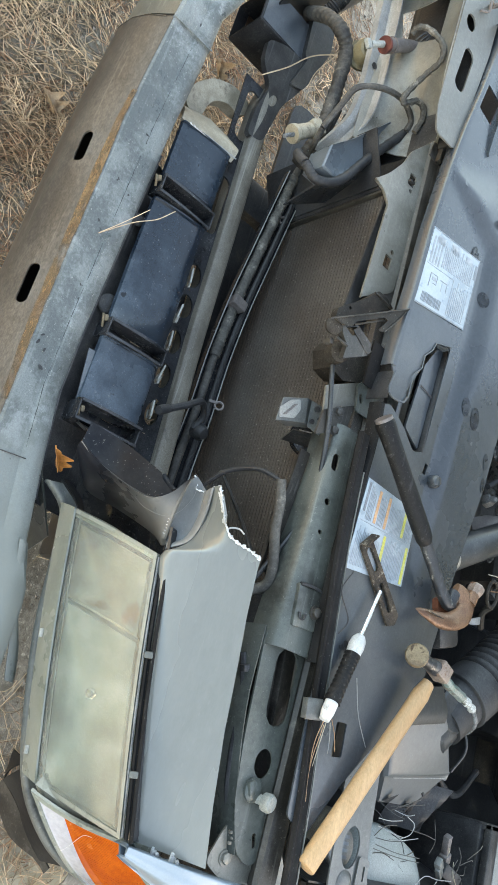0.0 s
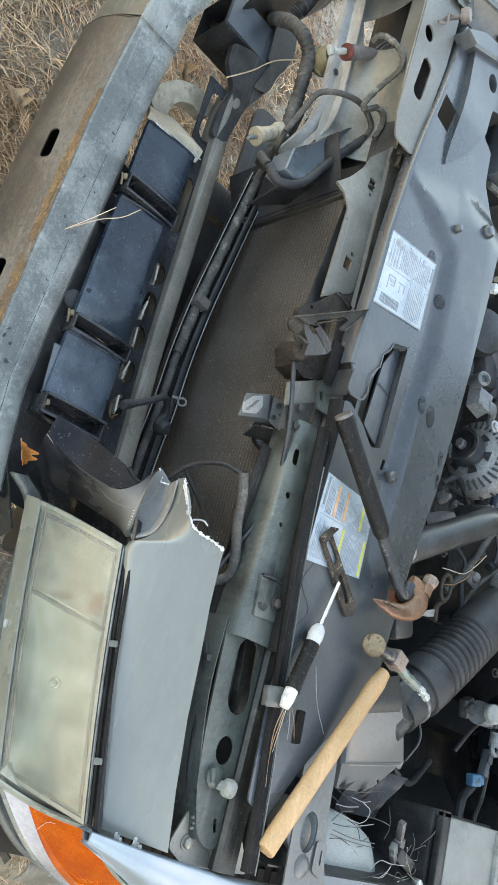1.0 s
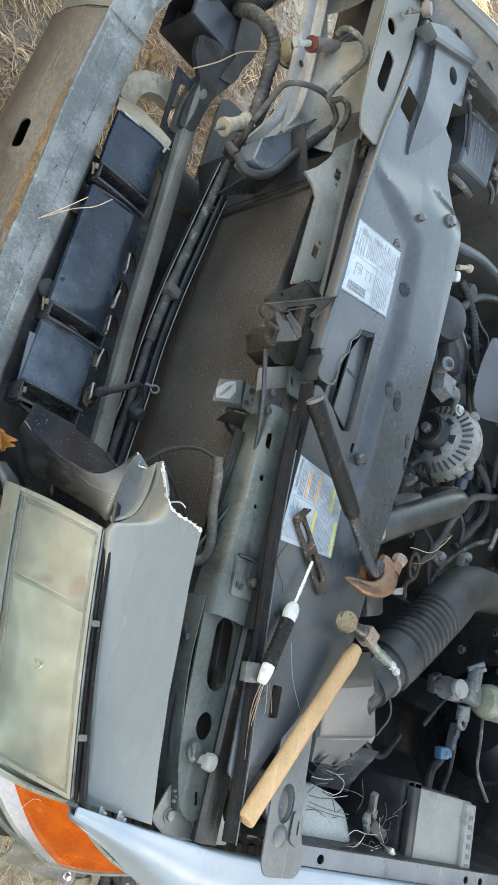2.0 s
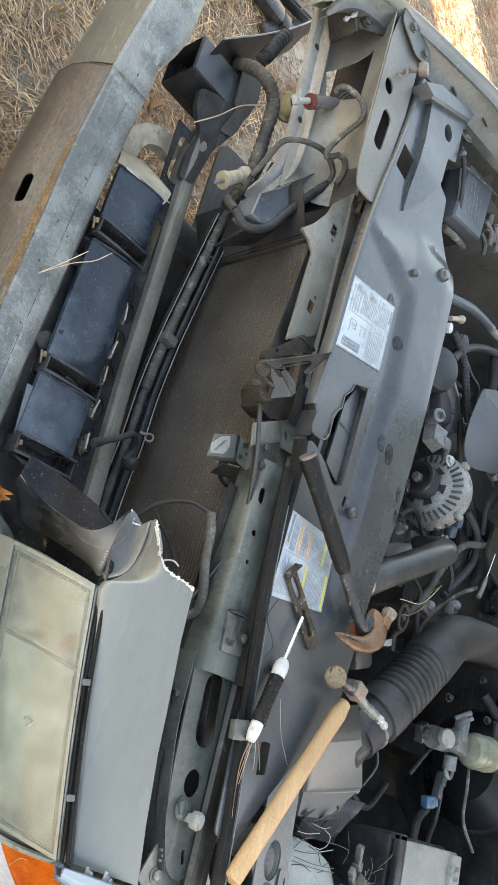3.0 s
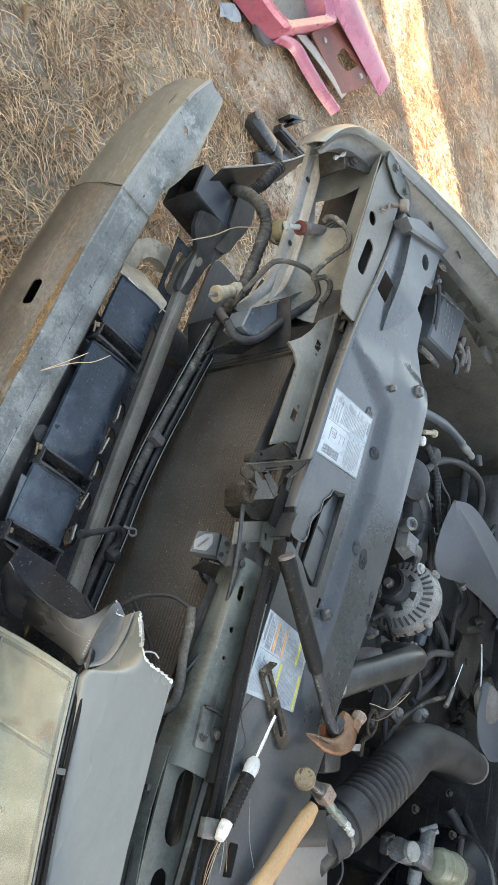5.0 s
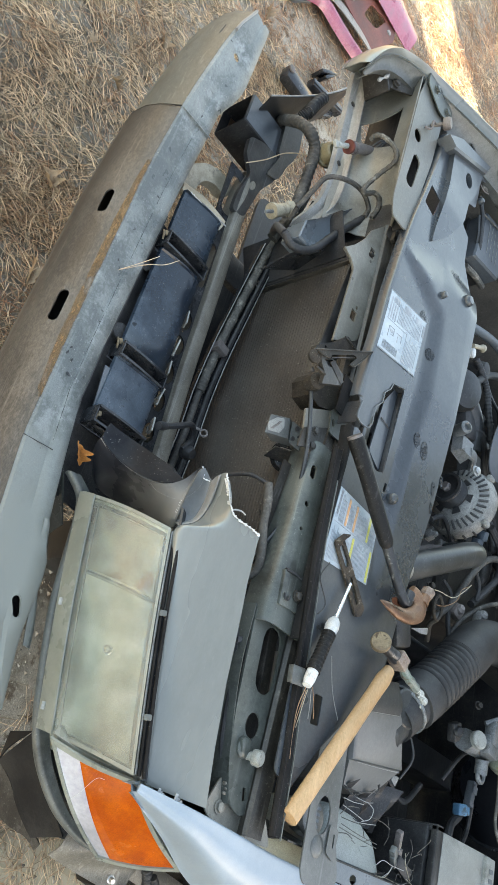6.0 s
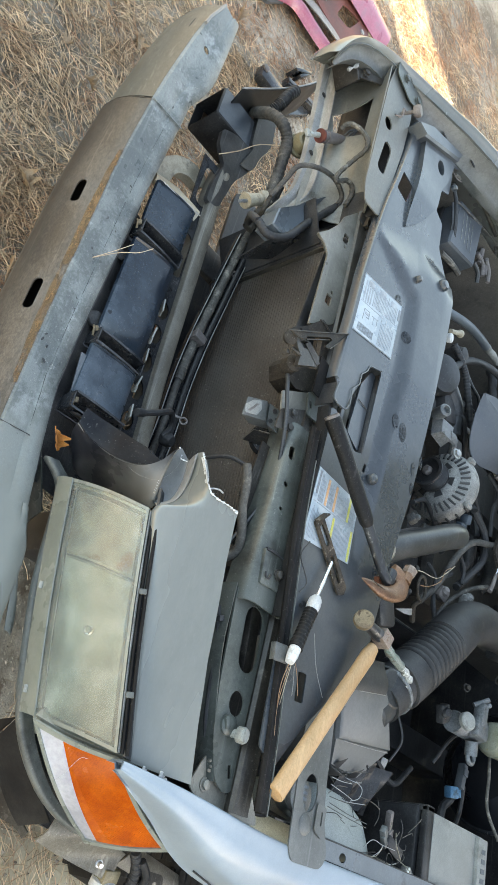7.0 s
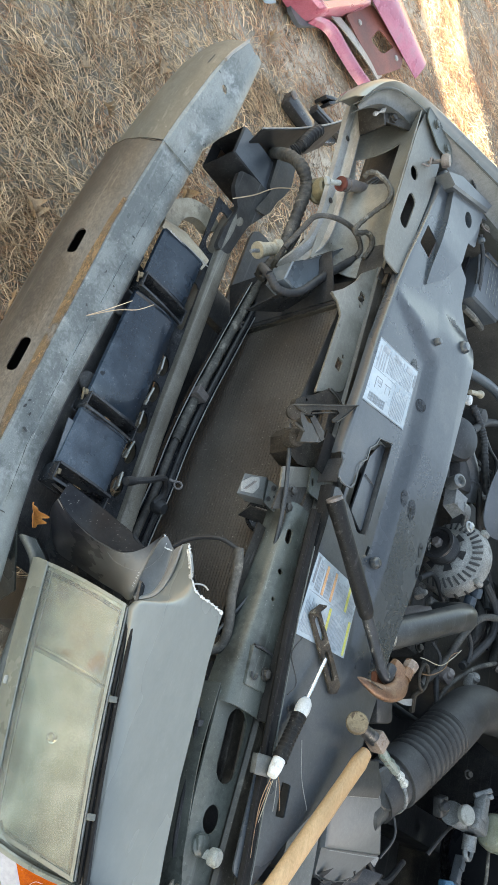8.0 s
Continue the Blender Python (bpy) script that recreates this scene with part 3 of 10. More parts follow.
def plate(outline, thick, holes=(), z=0.0, m=None, height=None):
    """A flat plate from an outline of (x, y), with holes, its top at z; m lays it elsewhere; height(x, y) bends it."""
    from mathutils import geometry
    loops = [[V((x, y, 0)) for x, y in lp] for lp in (outline, *holes)]
    flat = [p for lp in loops for p in lp]
    tris = geometry.tessellate_polygon(loops)
    bm = bmesh.new()
    zz = [0.0 if height else z for p in flat]
    top = [bm.verts.new((p.x, p.y, h)) for p, h in zip(flat, zz)]
    low = [bm.verts.new((p.x, p.y, h - thick)) for p, h in zip(flat, zz)]
    for a, b, c in tris:
        bm.faces.new((top[a], top[b], top[c]))
        bm.faces.new((low[c], low[b], low[a]))
    k = 0
    for lp in loops:
        n = len(lp)
        for i in range(n):
            a, b = k + i, k + (i + 1) % n
            bm.faces.new((top[a], low[a], low[b], top[b]))
        k += n
    bmesh.ops.recalc_face_normals(bm, faces=bm.faces)
    bmesh.ops.dissolve_limit(bm, angle_limit=0.01, verts=bm.verts, edges=bm.edges)
    bmesh.ops.triangulate(bm, faces=[f for f in bm.faces if len(f.verts) > 4])
    if height:
        for axis in (0, 1):
            lo, hi = min(p[axis] for p in flat), max(p[axis] for p in flat)
            cuts = int(min(130, (hi - lo) / 0.011))
            for k in range(1, cuts):
                at = lo + (hi - lo) * k / cuts
                bmesh.ops.bisect_plane(bm, geom=bm.verts[:] + bm.edges[:] + bm.faces[:], dist=1e-5, plane_co=(at, at, 0), plane_no=(1, 0, 0) if axis == 0 else (0, 1, 0))
        for v in bm.verts:
            v.co.z += height(v.co.x, v.co.y)
    if m is not None:
        bmesh.ops.transform(bm, matrix=m, verts=bm.verts)
    return bm


def ellipse(cx, cy, rx, ry, turn=0.0, n=18):
    c, s = math.cos(turn), math.sin(turn)
    return [(cx + rx * math.cos(a) * c - ry * math.sin(a) * s, cy + rx * math.cos(a) * s + ry * math.sin(a) * c) for a in (2 * math.pi * i / n for i in range(n))]


def stadium(x0, y0, x1, y1, r, n=6):
    """The outline of a slot from one centre to the other."""
    a0 = math.atan2(y1 - y0, x1 - x0)
    out = [(x1 + r * math.cos(a0 - math.pi / 2 + math.pi * i / n), y1 + r * math.sin(a0 - math.pi / 2 + math.pi * i / n)) for i in range(n + 1)]
    return out + [(x0 + r * math.cos(a0 + math.pi / 2 + math.pi * i / n), y0 + r * math.sin(a0 + math.pi / 2 + math.pi * i / n)) for i in range(n + 1)]


def rounded(pts, r=0.01, n=3):
    """An outline with its corners rounded."""
    out = []
    for i, p in enumerate(pts):
        a, b, c = V(pts[i - 1]), V(p), V(pts[(i + 1) % len(pts)])
        u, w = a - b, c - b
        k = min(r, u.length * 0.45, w.length * 0.45)
        p0, p1 = b + u.normalized() * k, b + w.normalized() * k
        for j in range(n + 1):
            t = j / n
            q = p0 * (1 - t) ** 2 + b * 2 * t * (1 - t) + p1 * t * t
            out.append((q.x, q.y))
    return out


def cut(ob, *cutters):
    """Cuts the cutters (bmeshes in the part's own world places) out of a part for good."""
    made = []
    for c in cutters:
        bmesh.ops.recalc_face_normals(c, faces=c.faces)
        me = bpy.data.meshes.new("cutter")
        c.to_mesh(me)
        c.free()
        k = new("cutter", me)
        made.append(k)
        mod = ob.modifiers.new("cut", "BOOLEAN")
        mod.operation, mod.object, mod.solver = "DIFFERENCE", k, "EXACT"
    bpy.context.view_layer.update()
    me = bpy.data.meshes.new_from_object(ob.evaluated_get(bpy.context.evaluated_depsgraph_get()))
    ob.modifiers.clear()
    ob.data = me
    me.shade_smooth()
    me.set_sharp_from_angle(angle=radians(38))
    for k in made:
        old = k.data
        bpy.data.objects.remove(k)
        bpy.data.meshes.remove(old)


def bolt(at, axis, r, h, parent, material="steel", name="bolt"):
    """A hexagon bolt head on its washer."""
    w = turned([(r * 1.35, 0), (r * 1.35, h * 0.25), (r * 0.9, h * 0.3)], at, axis, 16)
    q = turned([(r, h * 0.2), (r, h * 0.9), (r * 0.85, h)], at, axis, 6)
    return part(name, merged(w, q), material, parent)


def interp(table, x):
    """A value between the rows of a table of (x, value)."""
    return float(np.interp(x, [a for a, _ in table], [b for _, b in table]))


def smooth(table, x):
    """As interp, but with no kinks at the rows."""
    xs, ys = [a for a, _ in table], [b for _, b in table]
    if x <= xs[0] or x >= xs[-1]:
        return ys[0] if x <= xs[0] else ys[-1]
    i = max(k for k in range(len(xs) - 1) if xs[k] <= x)
    slope = [(ys[min(k + 1, len(xs) - 1)] - ys[max(k - 1, 0)]) / (xs[min(k + 1, len(xs) - 1)] - xs[max(k - 1, 0)]) for k in range(len(xs))]
    h = xs[i + 1] - xs[i]
    t = (x - xs[i]) / h
    return (2 * t ** 3 - 3 * t * t + 1) * ys[i] + (t ** 3 - 2 * t * t + t) * h * slope[i] + (3 * t * t - 2 * t ** 3) * ys[i + 1] + (t ** 3 - t * t) * h * slope[i + 1]


def grid(a, b, n):
    return [a + (b - a) * i / (n - 1) for i in range(n)]


# ---------------------------------------------------------------- ground and the unseen walls added to shade it
def ground_height(x, y):
    near = math.exp(-((x + 1.0) ** 2 + (y - 0.5) ** 2) / 60)
    return (0.022 * noise.noise(V((x * 1.7, y * 1.7, 0))) + 0.010 * noise.noise(V((x * 7, y * 7, 3))) + 0.004 * noise.noise(V((x * 26, y * 26, 7)))) * near


def build_ground():
    def axis(lo, hi, step):
        inner = list(np.arange(lo, hi + step / 2, step))
        far = [0.15, 0.4, 0.9, 2, 4, 8, 16, 35, 80, 180, 400]
        return [lo - d for d in far[::-1]] + inner + [hi + d for d in far]
    xs, ys = axis(-5.2, 1.8, 0.045), axis(-1.2, 3.2, 0.045)
    bm = bmesh.new()
    rows = [[bm.verts.new((x, y, ground_height(x, y))) for y in ys] for x in xs]
    for a, b in zip(rows, rows[1:]):
        for j in range(len(ys) - 1):
            bm.faces.new((a[j], b[j], b[j + 1], a[j + 1]))
    part("ground", bm, "soil", None, "dry sandy soil littered with straw, pine needles and leaves", 80, "ground", "structure")


build_ground()

# two unseen walls added towards the sun; their gap lets one strip of sunlight through
sd = V((math.cos(SUN_AZ), math.sin(SUN_AZ), 0))
sn = V((-sd.y, sd.x, 0))
STRIP_A, STRIP_B = 3.34, 3.85      # the strip's edges across the sun's way
wall_turn = math.degrees(math.atan2(sn.y, sn.x))
for nm, lo, hi in (("wall_near", STRIP_A - 9.0, STRIP_A), ("wall_far", STRIP_B, STRIP_B + 9.0)):
    c = sd * 5.5 + sn * ((lo + hi) / 2)
    part(nm, box(c.x, c.y, 1.75, abs(hi - lo), 0.3, 3.5, (0, 0, wall_turn), 0.01), "wall_paint", None, "unseen plain wall added to shade the yard", 38, "wall", "structure")


# low unseen walls, added to shape reflections and bounced light
for nm, cx_, cy_, sx_, sy_, h in (("wall_front", 0.0, -5.6, 22.0, 0.3, 2.0), ("wall_side", -9.5, 0.5, 0.3, 16.0, 2.4)):
    part(nm, box(cx_, cy_, h / 2, sx_, sy_, h, (0, 0, 0), 0.01), "wall_paint", None, "unseen plain wall added to close the yard", 38, "wall", "structure")


# ---------------------------------------------------------------- the truck's body
truck = thing("pickup_truck", (0, 0.9, 0), "silver pickup truck with its stripped front end open", "truck")

NEAR_TOP = [(-0.2, 0.83), (0.06, 0.845), (0.2, 0.895), (0.58, 0.898), (1.2, 0.93), (2.0, 0.96)]
FAR_TOP = [(0.0, 0.90), (0.10, 0.915), (0.22, 0.945), (0.33, 0.960), (0.65, 1.03), (1.2, 1.10), (2.0, 1.15)]


def near_fender():
    """The fender beside the corner lamp: a crown, a soft shoulder, a side that ends in the arch lip."""
    rows = []
    for y in grid(0.10, 0.45, 30) + grid(0.47, 1.9, 40):
        z = smooth(NEAR_TOP, y)
        k = min(1.0, max(0.0, (y - 0.10) / 0.45))
        xi = smooth([(0.1, 0.842), (0.2, 0.853), (0.45, 0.872), (1.9, 0.885)], y)
        xo = smooth([(0.10, 0.856), (0.2, 0.893), (0.29, 0.931), (0.33, 0.945), (0.38, 0.956), (0.45, 0.967), (0.7, 0.985), (1.2, 1.0), (1.9, 1.0)], y)
        low = smooth([(0.1, 0.836), (0.2, 0.818), (0.285, 0.798), (0.36, 0.796), (0.45, 0.80), (0.9, 0.81), (1.2, 0.76), (1.9, 0.45)], y)
        w = xo - xi
        d = z - low
        prof = spline([(u, h, 0.0) for u, h in ((0, -0.05), (0.0, -0.010), (0.02, -0.002), (0.08, 0.0), (0.30, -0.0006 * k), (0.50, -0.002 * k), (0.70, -0.011 * k - 0.002), (0.87, -0.10 * d - 0.016 * k), (0.95, -0.30 * d), (0.985, -0.55 * d), (1.0, -0.80 * d))], 3)
        line = [(xi + w * u, y, z + h - 0.28 * (1 - k) * d * max(0.0, u - 0.06) * max(0.0, 1 - u)) for u, h, _ in prof] + [(xo + 0.003, y, low + 0.008), (xo - 0.012, y, low)]
        rows.append(line)
    rows.insert(0, [(x, y + 0.004, min(z, rows[0][-1][2] + 0.012)) for x, y, z in rows[0]])      # the front edge is turned down
    return sheet(rows, -0.0022)


def far_fender():
    """The far fender: a narrow rolled crown that wraps round the corner at its front."""
    outer = [(-0.785, 0.085, 0.905), (-0.82, 0.094, 0.925), (-0.855, 0.112, 0.938), (-0.895, 0.150, 0.946), (-0.938, 0.222, 0.952), (-0.965, 0.320, 0.966), (-0.972, 0.46, 0.998), (-0.975, 0.65, 1.040), (-0.985, 1.2, 1.11), (-0.99, 1.9, 1.15)]
    inner = [(-0.790, 0.108, 0.900), (-0.815, 0.118, 0.915), (-0.842, 0.138, 0.925), (-0.868, 0.172, 0.932), (-0.892, 0.236, 0.938), (-0.905, 0.330, 0.944), (-0.912, 0.46, 0.975), (-0.915, 0.65, 1.010), (-0.92, 1.2, 1.08), (-0.925, 1.9, 1.12)]
    o, i = spline(outer, 5), spline(inner, 5)
    rows = []
    for k, (a, b) in enumerate(zip(o, i)):
        across = (a - b)
        flat_out = V((across.x, across.y, 0)).normalized()
        low = 0.79 if k > 12 else 0.84
        b = b.lerp(a, 0.5)
        across = a - b
        rows.append([b - V((0, 0, 0.03)), b - V((0, 0, 0.006)), b, b + across * 0.25 + V((0, 0, -0.004)), b + across * 0.5 + V((0, 0, 0.002)), b + across * 0.75 + V((0, 0, 0.006)), a + V((0, 0, 0.001)), a + flat_out * 0.010 - V((0, 0, 0.014)), a + flat_out * 0.016 - V((0, 0, 0.05)), V(((a + flat_out * 0.016).x, (a + flat_out * 0.016).y, low))])
    return sheet(rows, 0.0022)


fender = part("fender", near_fender(), "fender_paint_sky", truck, "silver painted fender with pale sky sheen in its colour", 60)
part("shut_line", tube([(smooth([(0.30, 0.936), (0.38, 0.957), (0.45, 0.968), (0.7, 0.986), (1.2, 1.002), (1.9, 1.003)], y) + 0.002, y, smooth([(0.30, 0.822), (0.45, 0.826), (0.9, 0.836), (1.2, 0.80), (1.9, 0.6)], y)) for y in grid(0.33, 1.8, 30)], 0.0016, 5, 1, smooth=False), "black_plastic", truck, "thin dark shut line")
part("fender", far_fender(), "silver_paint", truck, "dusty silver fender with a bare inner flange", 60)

fl_o = spline([(-0.785, 0.095, 0.895), (-0.82, 0.104, 0.915), (-0.850, 0.122, 0.926), (-0.882, 0.162, 0.934), (-0.915, 0.230, 0.940), (-0.935, 0.325, 0.950), (-0.942, 0.46, 0.980), (-0.945, 0.65, 1.018), (-0.95, 1.2, 1.09), (-0.955, 1.9, 1.13)], 5)
fl_i = spline([(-0.790, 0.112, 0.880), (-0.812, 0.125, 0.895), (-0.838, 0.146, 0.905), (-0.862, 0.182, 0.912), (-0.885, 0.240, 0.915), (-0.898, 0.332, 0.918), (-0.905, 0.46, 0.935), (-0.908, 0.65, 0.96), (-0.915, 1.2, 1.03), (-0.92, 1.9, 1.07)], 5)
part("fender_flange", sheet([[p, p.lerp(q, 0.3) - V((0, 0, 0.010)), p.lerp(q, 0.8) - V((0, 0, 0.006)), q, q - V((0, 0, 0.025))] for p, q in zip(fl_o, fl_i)], 0.002), "relay_grey", truck, "dull grey inner fender flange", 50)
for x, y, z in ((-0.915, 0.385, 0.945), (-0.919, 0.50, 0.968), (-0.922, 0.62, 0.992)):
    part("flange_slot", plate(stadium(x - 0.002, y - 0.008, x + 0.002, y + 0.008, 0.004), 0.002, (), z - 0.006), "black_plastic", truck)

# the bare flange along the near fender, with its bolt holes
flange = part("fender_flange", plate(rounded([(0.842, 0.50), (0.872, 0.50), (0.884, 1.5), (0.842, 1.5)], 0.006), 0.002, [ellipse(0.86, y, 0.008, 0.011) for y in (0.557, 0.627, 1.188, 1.26)], 0.892), "ledge_blue", truck, "dull blue-grey inner flange with bolt holes")

# inner aprons and the bulkhead, dark
for nm, x0, s in (("apron", 0.84, 1), ("apron", -0.87, -1)):
    rows = [[(x0, y, 0.89 + (0.03 if s < 0 else 0)), (x0 - 0.02 * s, y, 0.80), (x0 - 0.06 * s, y, 0.66), (x0 - 0.12 * s, y, 0.50), (x0 - 0.25 * s, y, 0.40)] for y in grid(0.42, 1.75, 14)]
    part(nm, sheet(rows, 0.003 * s), "frame_black" if s > 0 else "apron_dust", truck, "dirty dark inner fender panel")
part("bulkhead", box(0, 1.76, 0.60, 1.84, 0.02, 0.96, bevel=0.004), "frame_black", truck)
part("subframe", merged(box(0.42, 0.95, 0.42, 0.09, 1.7, 0.13, bevel=0.01), box(-0.42, 0.95, 0.42, 0.09, 1.7, 0.13, bevel=0.01), box(0, 0.62, 0.36, 0.9, 0.12, 0.09, bevel=0.01)), "frame_black", truck)
part("undertray", plate(rounded([(-0.90, 0.36), (0.92, 0.36), (0.92, 1.74), (-0.90, 1.74)], 0.05), 0.01, (), 0.34), "frame_black", truck)

# an unseen hood, open on its rear hinges, added to shade the bay
HOOD = [(-0.72, 0.0), (-0.70, 0.6), (-0.66, 1.05), (-0.55, 1.16), (0.55, 1.16), (0.66, 1.05), (0.70, 0.6), (0.72, 0.0)]
part("hood", plate(rounded(HOOD, 0.06), 0.028, (), 0.0, pose(0, 1.80, 1.13, 107, 0, 0)), "silver_paint", truck, "unseen silver hood added standing open to shade the bay")

# the panel over the near headlight, torn off at the grille
def header_z(x, y):
    a, b, c = V((.472, .003, .867)), V((.452, .102, .957)), V((.843, .16, .866))
    n = (b - a).cross(c - a)
    mid = 0.008 * math.sin(math.pi * min(1, max(0, (x - 0.40) / 0.45)))
    return a.z - (n.x * (x - a.x) + n.y * (y - a.y)) / n.z + mid


TIP_FOOT = [(0.478, 0.010, 0.874), (0.455, 0.039, 0.872), (0.421, 0.045, 0.884), (0.395, 0.036, 0.897), (0.381, 0.024, 0.910)]
TIP_TEAR = [(0.458, 0.099), (0.450, 0.086), (0.445, 0.070), (0.438, 0.058), (0.425, 0.049), (0.410, 0.042), (0.396, 0.035), (0.381, 0.026)]


def header_panel():
    """Rows across the panel, with the front edge rolled under; the torn tip curls up beside the grille."""
    front = [(0.478, 0.010), (0.490, 0.007), (0.52, 0.016), (0.57, 0.030), (0.65, 0.055), (0.728, 0.083), (0.837, 0.122)]
    rear = [(0.458, 0.099), (0.468, 0.100), (0.53, 0.112), (0.609, 0.131), (0.679, 0.148), (0.767, 0.174), (0.846, 0.200)]
    rows = []
    n = 24
    foot = [spline(TIP_FOOT, 12)[round(48 * k / n)] for k in range(n + 1)]
    tear = spline([(x, y, header_z(x, y)) for x, y in TIP_TEAR], 12)
    tear = [tear[round((len(tear) - 1) * k / n)] for k in range(n + 1)]
    for k in range(n, 0, -1):
        f, r = foot[k], tear[k]
        line = [f + V((0, 0.008, -0.016)), f + V((0, 0.003, -0.008)), f]
        for t in (0.04, 0.10, 0.18, 0.28, 0.40, 0.55, 0.75, 1.0):
            p = f.lerp(r, t)
            q = V((p.x, p.y, header_z(p.x, p.y)))
            line.append(p.lerp(q, math.sin(math.pi / 2 * min(1.0, t * 1.4))))
        rows.append(line)
    for k in grid(0, 1, 56):
        xf, xr = 0.478 + (0.838 - 0.478) * k, 0.458 + (0.846 - 0.458) * k
        yf, yr = interp(front, xf), interp(rear, xr)
        zf = header_z(xf, yf) - 0.002 * max(0.0, 1 - k * 4) ** 2
        line = [V((xf, yf + 0.010, zf - 0.022)), V((xf, yf + 0.002, zf - 0.012)), V((xf, yf, zf - 0.004))]
        for t in (0.03, 0.10, 0.18, 0.28, 0.40, 0.55, 0.75, 1.0):
            x, y = xf + (xr - xf) * t, yf + (yr - yf) * t
            line.append(V((x, y, header_z(x, y) - 0.002 * max(0.0, 1 - k * 4) ** 2 * max(0.0, 1 - t * 1.6) ** 2 - 0.004 * math.sin(math.pi * t) ** 2 * k)))
        rows.append(line)
    return sheet(rows, 0.0025)


header = thing("header_panel", (0.62, 0.09, 0.85), "silver plastic header panel torn off at the grille", "body panel")
part("panel", header_panel(), "silver_paint", header, "faded silver paint", 50)

rng = random.Random(11)
edge = TIP_TEAR[::-1]
rows = []
for (x0, y0), (x1, y1) in zip(edge, edge[1:]):
    for k in range(13):
        t = k / 13
        x, y = x0 + (x1 - x0) * t, y0 + (y1 - y0) * t
        w = rng.choice((0.0005, 0.001, 0.0018, 0.003, 0.0052)) * rng.uniform(0.6, 1.2)
        rows.append([(x + 0.001 + w * 0.5, y - 0.002, header_z(x, y) + 0.0010), (x + 0.001, y, header_z(x, y) + 0.0012 + rng.uniform(0, .0012)), (x - w * 0.7, y + w * 0.7, header_z(x, y) - 0.001 + rng.uniform(-.001, .001)), (x - w * 0.8, y + w * 0.5, header_z(x, y) - 0.006)])
part("torn_edge", sheet(rows, 0.0012), "torn_white", header, "ragged white torn plastic edge", 20)
part("torn_curl", tube([(0.434, 0.056, 0.915), (0.426, 0.064, 0.918), (0.424, 0.073, 0.926), (0.430, 0.077, 0.934)], 0.0014, 6, 5, flat=0.5), "torn_white", header)
crumbs = [box(x, y + 0.003, header_z(x, y) - 0.004, s, s * 0.7, 0.004, (10, 20, a), 0.001, 1) for x, y, s, a in ((0.842, 0.145, 0.012, 20), (0.846, 0.150, 0.007, 60), (0.844, 0.166, 0.014, 10), (0.849, 0.172, 0.008, 40))]
part("chipped_edge", merged(*crumbs), "torn_white", header)

# the grille surround that is left beside the headlight: a curved black and grey moulding
trim = thing("grille_surround", (0.40, -0.03, 0.70), "broken end of a dark plastic grille surround", "trim")
T_BACK = [(0.315, -0.078, 0.712), (0.319, -0.055, 0.718), (0.324, -0.037, 0.728), (0.333, -0.021, 0.745), (0.347, -0.008, 0.770), (0.366, 0.004, 0.805), (0.380, 0.009, 0.825), (0.393, 0.011, 0.843)]
T_RIDGE = [(0.345, -0.081, 0.708), (0.363, -0.054, 0.718), (0.382, -0.025, 0.748), (0.397, -0.013, 0.785), (0.408, -0.008, 0.825), (0.396, 0.008, 0.845), (0.378, 0.016, 0.858), (0.363, 0.022, 0.867)]
T_FOOT = [(0.352, -0.047, 0.655), (0.383, -0.015, 0.650), (0.392, 0.031, 0.665), (0.409, 0.058, 0.705), (0.433, 0.050, 0.770), (0.456, 0.025, 0.832), (0.417, 0.015, 0.852), (0.375, 0.015, 0.864)]
rails = [spline(p, 6) for p in (T_BACK, T_RIDGE, T_FOOT)]
part("shelf", sheet([[a + V((0, 0.012, -0.02)), a, a.lerp(b, 0.3) + V((0, 0.002, -0.004)), a.lerp(b, 0.7) + V((0, 0.002, -0.004)), b] for a, b in list(zip(rails[0], rails[1]))[:31]], 0.003), "trim_plastic", trim, "dark plastic shelf with water drops", 50)


def cove(b, d, k):
    """One line down the moulding: over the rounded ridge, into a shallow cove, out to the foot."""
    w = min(1.0, max(0.25, (b - d).length / 0.06))
    line = [b + V((0, 0.004, -0.003))]
    for u in (0.0, 0.08, 0.2, 0.35, 0.5, 0.65, 0.8, 0.92, 1.0):
        line.append(b.lerp(d, u) + V((0.10, -0.75, 0.65)) * (0.009 * w * math.sin(math.pi * u) * (1 - 1.9 * k)))
    return line + [d + V((0.004, 0.012, -0.010))]


n = len(rails[1])
part("moulding", sheet([cove(b, d, i / (n - 1)) for i, (b, d) in enumerate(zip(rails[1], rails[2]))], 0.003), "moulding_sheen", trim, "black moulding with a grey sky sheen painted towards its torn end", 60)
part("backing", sheet([[d + V((0.004, 0.018, -0.014)), d + V((0.02, 0.03, -0.03)), d + V((0.05, 0.045, -0.05))] for d in rails[2][:31]], 0.003), "gloss_black", trim, "black backing")
part("shelf_edge", tube([b + V((0, 0, 0.0006)) for b in rails[1][:32]], 0.0014, 6, 1, smooth=False), "header_dark", trim, "worn pale ridge")
rngd = random.Random(6)
drops = []
for k in range(120):
    u, w = rngd.random(), rngd.random() ** 1.5 * 0.6 + 0.05
    i = 3 + int(u * 22)
    p = rails[0][i].lerp(rails[1][i], w)
    r = rngd.uniform(0.0004, 0.0011)
    drops.append(turned([(r, 0), (r * 0.7, r * 0.5), (0.0001, r * 0.7)], p + V((rngd.uniform(-.003, .003), 0.001, -0.0022)), (0, -0.3, 1), 6))
part("water_drops", merged(*drops), "stop_clear", trim, kind="stuff")
